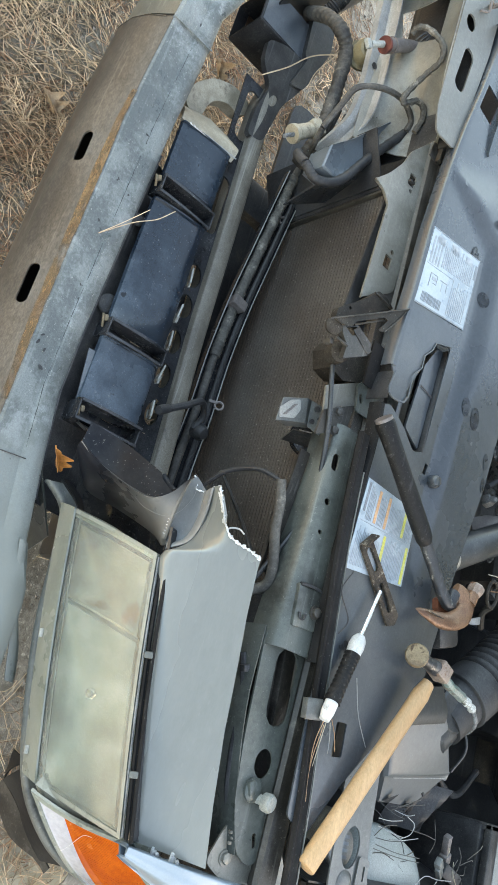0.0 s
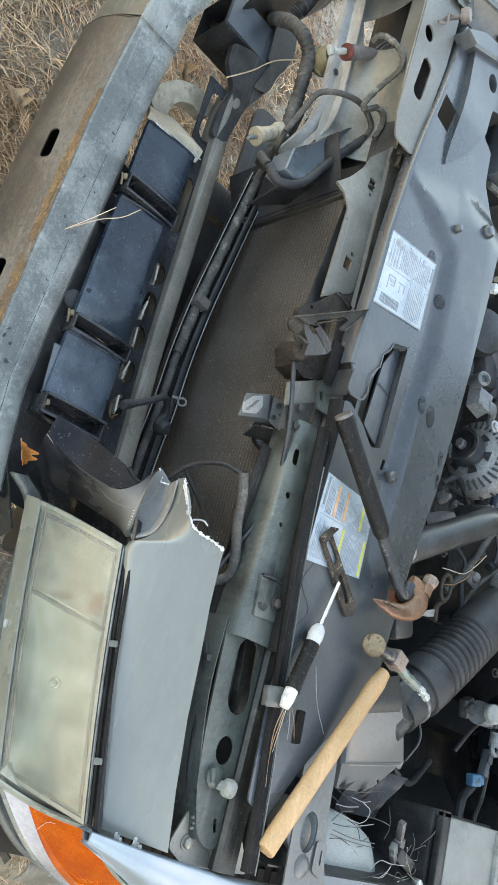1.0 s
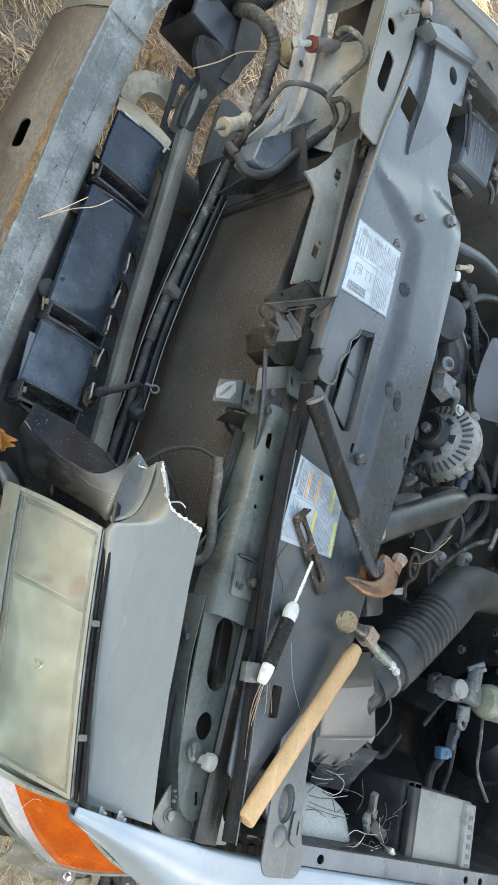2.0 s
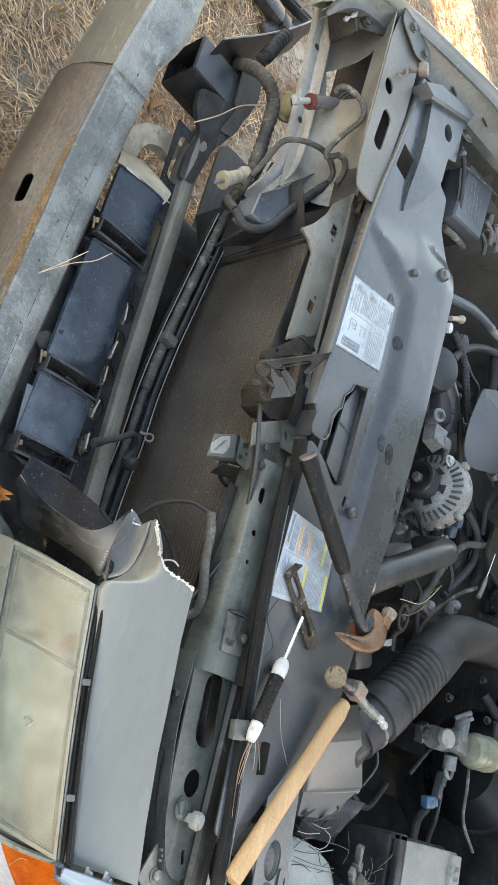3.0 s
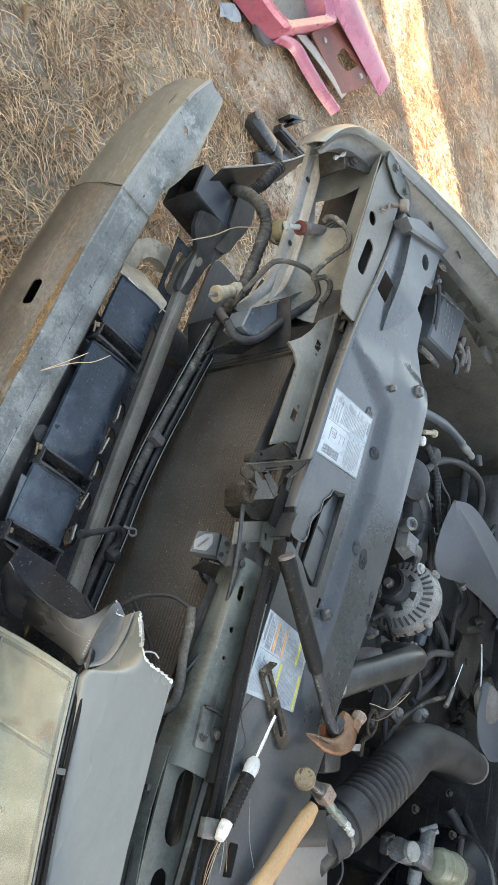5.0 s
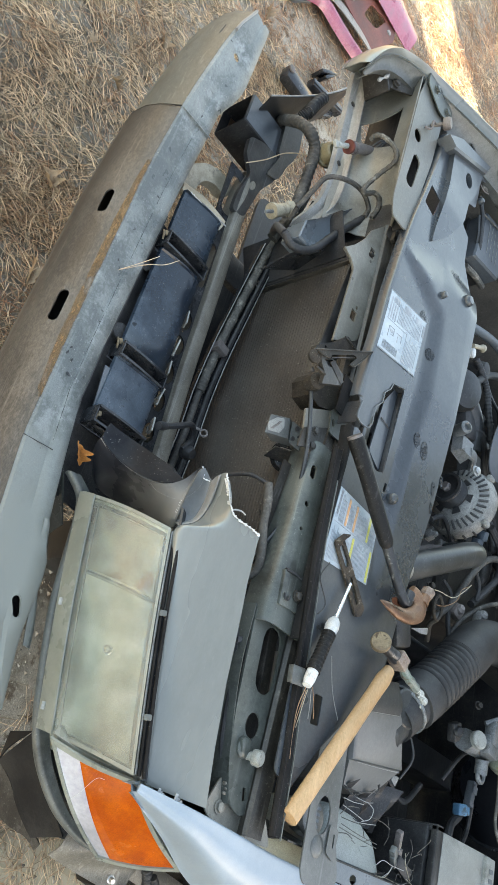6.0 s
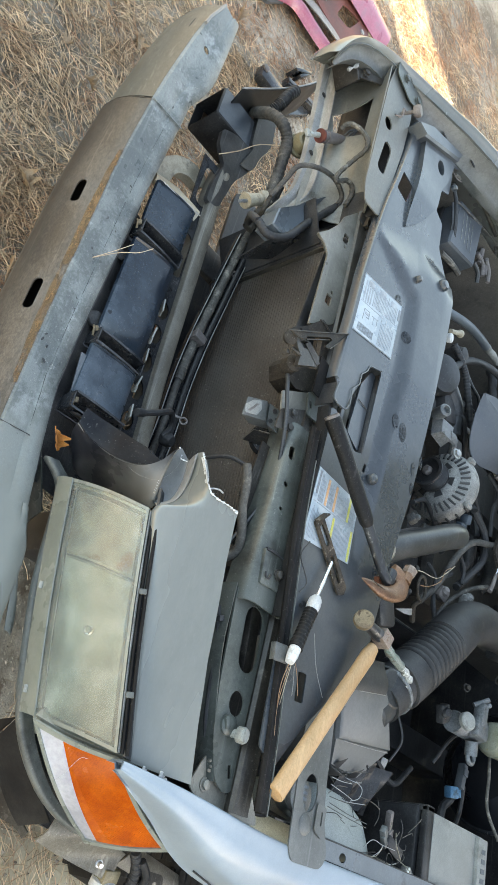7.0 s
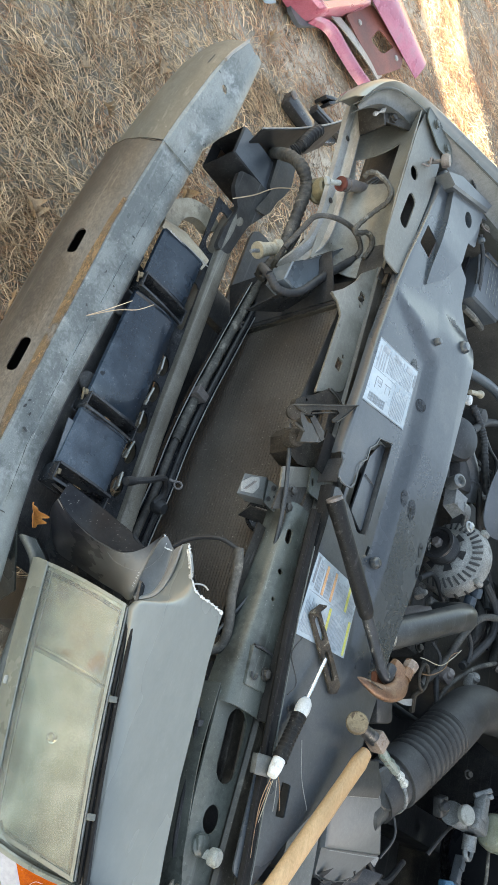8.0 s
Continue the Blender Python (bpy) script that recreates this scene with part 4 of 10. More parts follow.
part("end_post", tube([(0.365, 0.013, 0.800), (0.378, 0.020, 0.812), (0.389, 0.020, 0.830)], 0.0055, 10, 5), "trim_plastic", trim)
FIN_A = [(0.458, 0.021, 0.838), (0.419, 0.014, 0.854), (0.378, 0.013, 0.866), (0.366, 0.021, 0.868)]
FIN_B = [(0.466, 0.025, 0.842), (0.451, 0.043, 0.856), (0.421, 0.047, 0.866), (0.381, 0.042, 0.876)]
FIN_C = [(0.473, 0.021, 0.852), (0.455, 0.041, 0.870), (0.422, 0.044, 0.884), (0.383, 0.025, 0.908)]


def fin_sheet(p, q, rise):
    a, b = spline(p, 6), spline(q, 6)
    return sheet([[u.lerp(w, k) + V((0.1, -0.7, 0.7)) * (rise * math.sin(math.pi * k)) for k in grid(0, 1, 7)] for u, w in zip(a, b)], 0.003)


part("fin", fin_sheet(FIN_A, FIN_B, -0.006), "header_dark", trim, "olive-grey torn upright of the surround", 50)
part("fin", fin_sheet(FIN_B, FIN_C, 0.003), "header_grey", trim, "pale grey torn upright of the surround", 50)
part("mould_mark", merged(*[tube([V((0.455, 0.007, 0.852)).lerp(V((0.436, 0.004, 0.858)), t) + V((0, -0.002, 0.001)), V((0.456, 0.010, 0.853)).lerp(V((0.436, 0.007, 0.859)), t) + V((0, -0.002, 0.001))], 0.0003, 4, 1) for t in grid(0, 1, 6)]), "torn_white", trim)

part("torn_tip", tube([(0.366, 0.017, 0.868), (0.372, 0.026, 0.868), (0.382, 0.026, 0.868), (0.382, 0.036, 0.871), (0.381, 0.041, 0.876), (0.380, 0.027, 0.905)], 0.0011, 5, 5, radius=lambda t: 1 + 0.5 * math.sin(t * 50)), "torn_white", trim, "white torn edge")

part("hairline", tube([V(p) + V((0.0, -0.004, 0.004)) for p in ((0.413, -0.020, 0.800), (0.425, -0.009, 0.815), (0.431, 0.008, 0.840), (0.423, 0.018, 0.856), (0.401, 0.028, 0.864), (0.384, 0.029, 0.868))], 0.00017, 5, 6), "header_grey", trim, "white hairline crack")

part("socket", sheet([[(0.300 + 0.02 * a, -0.075 + 0.09 * b, 0.655 + 0.04 * a - 0.01 * b) for b in grid(0, 1, 6)] for a in grid(0, 1, 4)], 0.004), "black_plastic", trim)

# headlight
lamp = thing("headlight", (0.63, 0.0, 0.68), "clouded yellowed headlight with a pale plastic rim", "headlight")


def lamp_point(u, v):
    """A place on the lens: u along the car's width, v from its foot to its top."""
    a, b, c, d = V((.441, -.060, .694)), V((.489, .004, .856)), V((.833, .085, .850)), V((.800, .026, .690))
    p = a.lerp(d, u).lerp(b.lerp(c, u), v)
    bow = V((-0.1, -0.8, 0.35)) * (0.014 * math.sin(math.pi * v) + 0.010 * math.sin(math.pi * u))
    return p + bow


def lens_patch(u0, u1, v0, v1, off, n=10, m=8, thick=0.003):
    o = V((0.2, 0.75, -0.45)) * off
    return sheet([[lamp_point(u, v) + o for v in grid(v0, v1, m)] for u in grid(u0, u1, n)], thick)


def bowl(u0, u1, v0, v1, deep):
    """A hollow reflector behind the lens."""
    o = V((0.2, 0.75, -0.45))
    return sheet([[lamp_point(u0 + (u1 - u0) * a, v0 + (v1 - v0) * b) + o * (0.008 + deep * (math.sin(math.pi * a) * math.sin(math.pi * b)) ** 0.6) for b in grid(0, 1, 16)] for a in grid(0, 1, 20)], -0.002)


part("housing", merged(lens_patch(0.0, 1.0, -0.06, 1.0, 0.085, thick=-0.004), lens_patch(0.985, 1.0, 0, 1, 0.004, 3, thick=0.05), lens_patch(0.0, 0.015, 0, 1, 0.004, 3, thick=0.05)), "lamp_reflector", lamp, "cloudy reflector")
part("low_beam", bowl(0.335, 0.975, 0.20, 0.95, 0.050), "lamp_reflector", lamp, "hazy silvered bowl", 80)
for u, v, off, size, colour in ((0.24, 0.85, 0.03, (0.026, 0.020, 0.030), (0.30, 0.14, 0.055)), (0.27, 0.50, 0.045, (0.016, 0.03, 0.024), (0.26, 0.17, 0.08)), (0.06, 0.35, 0.02, (0.02, 0.02, 0.02), (0.20, 0.19, 0.15))):
    blot(M["lamp_brown"], lamp_point(u, v) + V((0.2, 0.75, -0.45)) * off - BASE[lamp], size, colour, 0.7)
part("high_beam", bowl(0.03, 0.318, 0.20, 0.95, 0.042), "lamp_brown", lamp, "brownish silvered bowl", 80)
part("bulb", turned([(0.001, 0), (0.007, 0.002), (0.008, 0.007), (0.005, 0.011), (0.001, 0.012)], lamp_point(0.60, 0.60) + V((0.2, 0.75, -0.45)) * 0.014, (-0.2, -0.8, 0.5), 18), "glass", lamp, "clear bulb capsule")
part("bulb_ring", tube([lamp_point(0.60 + 0.012 * math.cos(a), 0.60 + 0.028 * math.sin(a)) + V((0.2, 0.75, -0.45)) * 0.006 for a in grid(0, 2 * math.pi, 17)], 0.0009, 6, 1), "bright_steel", lamp, "small bright bulb ring")
lens = part("lens", lens_patch(0.0, 1.0, 0.0, 1.0, 0.0, 18, 12), "lens_haze", lamp, "clouded yellowed clear lens", 60)
lens.visible_shadow = False
part("rim", merged(lens_patch(-0.008, 1.008, 0.985, 1.012, -0.002, 18, 3, 0.012), lens_patch(-0.010, 0.006, -0.02, 1.01, -0.002, 3, 12, 0.012), lens_patch(0.994, 1.010, -0.02, 1.01, -0.002, 3, 12, 0.012)), "lamp_rim", lamp, "pale plastic rim")
part("lower_rim", sheet([[lamp_point(u, 0) + V((0, -0.002, 0.004)), lamp_point(u, 0.14) + V((0, -0.004, 0.002)), lamp_point(u, 0.16) + V((0, -0.002, -0.001))][::-1] + [lamp_point(u, -0.10) + V((0, 0.004, 0)), lamp_point(u, -0.2) + V((0, 0.03, 0))] for u in grid(-0.01, 1.01, 18)], -0.003), "lamp_rim", lamp, "hazy greenish lower band of the lens")
part("inner_bezel", merged(tube([lamp_point(u, 0.20) + V((0, 0.004, 0)) for u in grid(0.02, 0.98, 9)], 0.0016, 6, 2), tube([lamp_point(0.325, v) + V((0, 0.010, -0.006)) for v in grid(0.2, 0.96, 6)], 0.0016, 6, 2)), "lamp_rim", lamp, "pale inner bezel line")
part("bright_line", tube([lamp_point(u, 1.018) + V((0, 0.001, 0.001)) for u in grid(0.0, 1.0, 9)], 0.0016, 6, 2), "pale_alloy", lamp, "bright moulded line")
part("gasket", merged(*[tube([lamp_point(u, 1.05 + d) + V((0, 0.004, -0.002)) for u in grid(0, 1, 9)], 0.0028, 6, 2) for d in (0, 0.045)]), "rail_brown", lamp, "thin black gasket")
for u in (0.36, 0.78):
    part("clip", box(*(lamp_point(u, 1.05) + V((0, 0.002, 0.003))), 0.009, 0.012, 0.004, (38, 0, 12), 0.002), "carrier_grey", lamp)

# corner lamp
corner = thing("corner_lamp", (0.89, 0.14, 0.70), "amber and clear corner turn signal lamp", "signal lamp")
C00, C01, C11, C10 = V((0.819, 0.022, .738)), V((0.841, 0.111, .833)), V((.926, .290, .793)), V((.941, .214, .692))


def corner_point(u, v):
    p = C00.lerp(C10, u).lerp(C01.lerp(C11, u), v)
    return p + V((0.75, -0.45, 0.3)) * (0.016 * math.sin(math.pi * u) + 0.006 * math.sin(math.pi * v)) - V((0.3, -0.1, 0.1)) * 0.012 * math.sin(math.pi * u) * v


def corner_patch(u0, u1, v0, v1, off, n=12, m=6, thick=0.004):
    o = V((0.7, -0.55, 0.3)) * off
    return sheet([[corner_point(u, v) + o for v in grid(v0, v1, m)] for u in grid(u0, u1, n)], thick)


part("housing", corner_patch(-0.03, 1.03, -0.04, 1.04, -0.008, thick=0.03), "lamp_rim", corner, "white plastic housing")
def corner_band(lo, hi, off, n=22, m=8, thick=0.004):
    o = V((0.7, -0.55, 0.3)) * off
    return sheet([[corner_point(u, v) + o for v in grid(lo(u), hi(u), m)] for u in grid(0.012, 0.986, n)], thick)


def split(u):
    return 0.33 - 0.17 * u


part("clear_lens", corner_band(lambda u: 0.012, lambda u: split(u) - 0.005, 0.0), "clear_strip", corner, "clear glossy strip of lens")
part("amber_lens", corner_band(lambda u: split(u), lambda u: 0.972, 0.001, 22, 12), "amber", corner, "orange prismatic lens", 60)
ribs = [tube([corner_point(u, split(u) + 0.01) + V((0.7, -0.55, 0.3)) * 0.0012, corner_point(u, 0.945) + V((0.7, -0.55, 0.3)) * 0.0010], 0.00032, 4, 6) for u in grid(0.05, 0.95, 60)]
ribs += [tube([corner_point(u, v) + V((0.7, -0.55, 0.3)) * 0.0012 for u in grid(0.05, 0.95, 14)], 0.00032, 4, 1) for v in grid(0.36, 0.93, 30)]
part("prism_relief", merged(*ribs), "amber", corner, kind="stuff")
part("rim", merged(corner_patch(-0.035, 1.03, 0.972, 1.03, 0.004, 14, 3), corner_patch(-0.035, 0.010, -0.03, 1.03, 0.004, 3, 8), corner_patch(0.985, 1.03, -0.03, 1.03, 0.004, 3, 8), corner_patch(-0.035, 1.03, -0.035, 0.012, 0.003, 14, 3)), "lamp_rim", corner, "pale plastic rim", 50)
part("crack", tube([corner_point(0.40, 0.03) + V((0.7, -0.55, 0.3)) * 0.003, corner_point(0.30, 0.20) + V((0.7, -0.55, 0.3)) * 0.003, corner_point(0.10, 0.50) + V((0.7, -0.55, 0.3)) * 0.003, corner_point(0.07, 0.62) + V((0.7, -0.55, 0.3)) * 0.003], 0.00025, 5, 6), "torn_white", corner, "hairline crack")

# black carrier behind and below the lamps
carrier = thing("lamp_carrier", (0.65, 0.05, 0.6), "dark plastic headlight carrier", "bracket")
part("upper_channel", sheet([[lamp_point(u, 1.10) + V((0, 0.010, -0.012)), lamp_point(u, 1.10) + V((0, 0.028, -0.022)), lamp_point(u, 1.10) + V((0, 0.05, -0.03))] for u in grid(-0.15, 1.0, 10)], 0.004), "gloss_black", carrier)
BAND = spline([(0.414, -0.100, 0.668), (0.438, -0.064, 0.668), (0.470, -0.052, 0.667), (0.535, -0.042, 0.664), (0.612, -0.031, 0.662), (0.692, -0.010, 0.660), (0.767, 0.014, 0.658), (0.822, 0.039, 0.657), (0.865, 0.074, 0.656), (0.905, 0.124, 0.655), (0.931, 0.183, 0.655), (0.942, 0.240, 0.655)], 5)
part("lower_shell", sheet([[p + V((-0.004, 0.012, -0.012)), p + V((-0.003, 0.008, -0.004)), p + V((-0.003, 0.008, 0.0)), p + V((-0.004, 0.012, 0.005)), p + V((-0.005, 0.016, 0.006)), p + V((-0.007, 0.024, 0.004)), p + V((-0.009, 0.034, 0.004))] for p in BAND], 0.003), "carrier_grey", carrier, "scuffed grey lower edge of the carrier", 60)

part("dark_liner", sheet([[p + V((-0.022 - 0.04 * k, 0.044 + 0.09 * k, -0.020 - 0.10 * k)) for k in grid(0, 1, 4)] for p in BAND], 0.004), "black_plastic", carrier, "black liner under the lamps")
for u in (0.50, 0.92):
    part("tab", box(*(lamp_point(u, -0.02) + V((0, -0.004, 0.004))), 0.012, 0.006, 0.003, (30, 0, 8), 0.001), "stop_clear", lamp)
part("bracket", sheet([[V((0.395, -0.10, 0.66)).lerp(V((0.475, -0.03, 0.62)), a) + V((0.02, 0.02, -0.09)) * b for b in grid(0, 1, 4)] for a in grid(0, 1, 6)], 0.003), "support_grey", carrier, "pale scuffed bracket")

# front bumper
B_EDGE = [(-0.90, -0.106), (-0.815, -0.132), (-0.718, -0.1485), (-0.62, -0.161), (-0.53, -0.172), (-0.444, -0.180), (-0.317, -0.189), (-0.2, -0.195), (0.2, -0.198), (0.4, -0.196), (0.55, -0.178), (0.68, -0.145), (0.80, -0.075)]
B_IN = [(-0.90, -0.042), (-0.77, -0.043), (-0.66, -0.046), (-0.60, -0.060), (-0.53, -0.086), (-0.417, -0.09), (-0.268, -0.101), (0.0, -0.113), (0.17, -0.120), (0.28, -0.121), (0.365, -0.108), (0.427, -0.098), (0.515, -0.082), (0.573, -0.055), (0.691, -0.054), (0.80, -0.034)]
bumper = thing("front_bumper", (0, -0.2, 0.5), "bent steel front bumper with scratched grey paint", "bumper")
bx = sorted(set([round(x, 4) for x in grid(-0.90, 0.795, 60)] + [-0.446, -0.442, 0.385, 0.389]))


def bumper_rows(lo, hi, profile):
    return [profile(x) for x in bx if lo <= x <= hi]


def top_profile(x):
    e, i = interp(B_EDGE, x), interp(B_IN, x)
    step = 0.003 if x < -0.443 else 0.0
    w = 0.0015 * noise.noise(V((x * 20, 0, 0)))
    return [(x, i + 0.002, 0.650), (x, i, 0.664 + step), (x, i - 0.006, 0.669 + step), (x, i + (e - i) * 0.35, 0.671 + step + w), (x, i + (e - i) * 0.42, 0.667 + step + w), (x, i + (e - i) * 0.8, 0.672 + step), (x, e + 0.006, 0.672 + step), (x, e, 0.667 + step)]


def face_profile(x):
    e = interp(B_EDGE, x)
    k = 1.0 if x > -0.443 else 0.8
    return [(x, e + 0.001, 0.669), (x, e - 0.008 * k, 0.658), (x, e - 0.028 * k, 0.633), (x, e - 0.040 * k, 0.60), (x, e - 0.042 * k, 0.56), (x, e - 0.030 * k, 0.52), (x, e - 0.010 * k, 0.49), (x, e + 0.03, 0.484)]


top = part("top_flange", sheet(bumper_rows(-0.91, 0.80, top_profile), -0.003), "bumper_top", bumper, "blotchy blue-grey painted top flange", 40)
cut(top, tube([(-0.716, -0.104, 0.63), (-0.716, -0.104, 0.72)], 0.010, 14, 2), plate(stadium(0.642, -0.088, 0.660, -0.080, 0.007), 0.08, (), 0.71))
for o in (top,):
    o.matrix_parent_inverse = Matrix()
face = part("face_bar", sheet(bumper_rows(-0.91, 0.80, face_profile), -0.003), "bumper_face", bumper, "brownish worn front face with slots", 40)
cut(face, *[plate(stadium(x0, 0, x1, 0, 0.0095), 0.08, (), 0.04, pose(0, y, z, 52, 0, 0)) for x0, x1, y, z in ((-0.152, -0.108, -0.224, 0.632), (0.112, 0.165, -0.224, 0.640))])
part("reinforcement", sheet([[(x, interp(B_EDGE, x) + 0.03, 0.648), (x, interp(B_EDGE, x) + 0.005, 0.60), (x, interp(B_EDGE, x) + 0.005, 0.53)] for x in grid(-0.86, 0.76, 20)], 0.004), "frame_black", bumper, "dark inner reinforcement")
rngc = random.Random(3)
cracks = []
for x0, x1 in ((-0.42, -0.33), (-0.31, -0.17), (-0.16, -0.02), (-0.01, 0.10), (0.11, 0.21), (0.215, 0.38)):
    cracks.append(tube([(x, interp(B_IN, x) + (interp(B_EDGE, x) - interp(B_IN, x)) * (0.385 + 0.012 * noise.noise(V((x * 90, 1, 0))) + 0.01 * noise.noise(V((x * 20, 4, 0)))), 0.6690 + (0.003 if x < -0.443 else 0)) for x in grid(x0, x1, 34)], 0.0007, 4, 1, smooth=False, radius=lambda t: 0.5 + 0.5 * math.sin(math.pi * t) + 0.35 * math.sin(t * 31)))
for x, w, r in ((0.215, 0.80, 0.0015), (0.228, 0.84, 0.002), (0.235, 0.66, 0.0016), (0.262, 0.60, 0.0022), (-0.20, 0.45, 0.0016), (-0.47, 0.45, 0.0018)):
    y = interp(B_IN, x) + (interp(B_EDGE, x) - interp(B_IN, x)) * w
    cracks.append(plate(ellipse(x, y, r * 2.2, r, x * 40, 9), 0.0008, (), 0.6728 + (0.003 if x < -0.443 else 0)))
part("crack", merged(*cracks), "black_plastic", bumper, "dark cracks in the paint", kind="stuff")
part("seam", sheet([[(x, interp(B_IN, x) + (interp(B_EDGE, x) - interp(B_IN, x)) * t, 0.6755) for t in grid(0.0, 1.0, 6)] for x in (-0.4455, -0.442)], -0.0010), "bumper_top", bumper, "raised seam across the bumper")
part("face_seam", sheet([[(x, y - 0.001, z + 0.001) for _, y, z in face_profile(x)[1:6]] for x in (-0.446, -0.442)], -0.0010), "bumper_face", bumper)
part("split", tube([(0.398 + 0.01 * (t - 0.5), interp(B_IN, 0.4) + (interp(B_EDGE, 0.4) - interp(B_IN, 0.4)) * t, 0.6715) for t in grid(0.35, 1.0, 6)], 0.0009, 5, 2), "black_plastic", bumper, "thin split in the flange")
for x0, x1, d in ((-0.66, -0.50, 0.010), (-0.80, -0.76, 0.016)):
    part("face_groove", tube([(x, interp(B_EDGE, x) - d, 0.66 - 0.9 * d + 0.002) for x in grid(x0, x1, 8)], 0.0011, 4, 1, smooth=False), "black_plastic", bumper, "thin dark slit")
part("end_cap", sheet([[(x, y - 0.0015, z + 0.0015) for _, y, z in face_profile(x)[:7]] for x in grid(-0.90, -0.449, 16)], -0.0012), "end_cap", bumper, "paler olive-grey end cap", 40)
part("cap_lip", tube([(x, interp(B_EDGE, x) + 0.002, 0.6765) for x in grid(-0.90, -0.78, 8)], 0.004, 8, 1, smooth=False), "header_grey", bumper, "pale worn lip at the bumper's end")
part("rust_line", sheet([[(x, e + 0.001, 0.6715), (x, e - 0.003 - 0.002 * k, 0.6675 - 0.003 * k), (x, e - 0.005 - 0.005 * k, 0.6640 - 0.006 * k)] for x, e, k in [(x, interp(B_EDGE, x), max(0.0, min(0.8, (x + 0.26) / 0.22, (0.34 - x) / 0.16)) + 0.12 * noise.noise(V((x * 30, 3, 2)))) for x in grid(-0.26, 0.33, 130)]], -0.0008), "rust_strip", bumper, "faint orange rust along the edge")
part("bent_ledge", sheet([[V((0.505, -0.096, 0.668)).lerp(V((0.690, -0.026, 0.640)), t) + V((0.004 * math.sin(7 * t), 0.014 * w + 0.003 * math.sin(9 * t) * w, 0.006 - 0.010 * w * w)) for w in grid(-0.3, 1.2, 6)] for t in grid(0, 1, 16)], 0.003), "bumper_top", bumper, "bent folded ledge at the torn end", 50)
# black sheet added under the slot to stand in for its shade
part("slot_backing", box(0.651, -0.080, 0.640, 0.07, 0.045, 0.006, (0, 0, 22), 0.001), "black_plastic", bumper, "black sheet added behind the slot as its shade")
part("end_plate", sheet([[(x, interp(B_EDGE, x) + 0.02, 0.655) , (x, interp(B_EDGE, x) + 0.03, 0.58), (x, interp(B_EDGE, x) + 0.04, 0.50)] for x in grid(-0.88, -0.62, 8)], 0.004), "frame_black", bumper)

# frame horn: the square end of the frame behind the bumper
horn = thing("frame_horn", (-0.66, 0.06, 0.5), "open black steel end of the chassis rail", "chassis")
rail_box = part("rail_box", box(-0.7375, 0.09, 0.553, 0.100, 0.135, 0.106, (0, 0, 0), 0.006), "frame_black", horn, "black steel box with a worn grey top")
cut(rail_box, box(-0.7375, 0.06, 0.553, 0.091, 0.16, 0.097, (0, 0, 0), 0.003))
part("worn_top", sheet([[(-0.785 + 0.093 * a, 0.028 + 0.125 * b, 0.6068) for b in grid(0, 1, 5)] for a in grid(0, 1, 5)], 0.0006), "fuse_grey", horn, "scuffed grey top of the box")
part("rusty_inside", box(-0.7375, 0.10, 0.507, 0.088, 0.10, 0.004, (0, 0, 0), 0.001), "rust_brown", horn)
part("mount_plate", plate(rounded([(-0.805, 0.142), (-0.85, 0.185), (-0.845, 0.205), (-0.765, 0.215), (-0.665, 0.190), (-0.615, 0.172), (-0.60, 0.135), (-0.69, 0.160), (-0.70, 0.150)], 0.010), 0.03, (), 0.618), "frame_black", horn, "black gusset plate")
part("arm", plate(rounded([(-0.69, 0.165), (-0.615, 0.172), (-0.545, 0.138), (-0.50, 0.130), (-0.43, 0.118), (-0.42, 0.078), (-0.485, 0.078), (-0.56, 0.095), (-0.60, 0.060), (-0.655, 0.055), (-0.68, 0.10)], 0.014), 0.012, [ellipse(-0.535, 0.112, 0.017, 0.009, -0.35)], 0.612), "frame_black", horn, "black bracket with an oval hole")
FLAP = spline([(-0.763, 0.039, 0.655), (-0.892, 0.143, 0.655), (-1.015, 0.230, 0.657), (-1.126, 0.294, 0.660)], 5)
part("flap", sheet([[p + V((0.006, 0.016, -0.06)) * b for b in grid(0, 2.2, 6)] for p in FLAP], 0.004), "black_plastic", horn, "thin black splash flap", 60)
part("flap_edge", tube([p + V((0, 0, 0.002)) for p in FLAP], 0.0025, 6, 1, smooth=False), "pale_flange", horn, "pale worn flap edge")

# lower crossmember with its holes
lower = thing("crossmember", (-0.1, 0.11, 0.5), "dusty black lower crossmember with oval holes", "chassis")
bar_line = spline([(-0.60, 0.125, 0.600), (-0.50, 0.108, 0.603), (-0.2, 0.118, 0.60), (0.05, 0.126, 0.598), (0.25, 0.138, 0.598), (0.46, 0.15, 0.596)], 8)
part("rail", sheet([[p + V((0, dy, dz)) for dy, dz in ((-0.019, -0.040), (-0.019, 0.007), (-0.0165, 0.0095), (0.0125, 0.0085), (0.0165, 0.005), (0.021, -0.040))] for p in bar_line], 0.003), "crossmember", lower, "dusty brown bar, worn on top", 50)
wp = [(-0.56, 0.045), (-0.30, 0.055), (0.0, 0.06), (0.30, 0.065), (0.46, 0.07), (0.46, 0.14), (0.25, 0.13), (0.0, 0.115), (-0.3, 0.108), (-0.56, 0.11)]
holes = [stadium(-0.52, 0.080, -0.43, 0.078, 0.018), stadium(-0.30, 0.078, -0.20, 0.080, 0.016), ellipse(-0.085, 0.082, 0.024, 0.017), ellipse(-0.02, 0.085, 0.024, 0.017), ellipse(0.055, 0.087, 0.024, 0.016), ellipse(0.125, 0.089, 0.024, 0.016), ellipse(0.20, 0.092, 0.022, 0.015)]
part("web", plate(wp, 0.004, holes, 0.592), "gloss_black", lower, "black pressed web with oval holes")
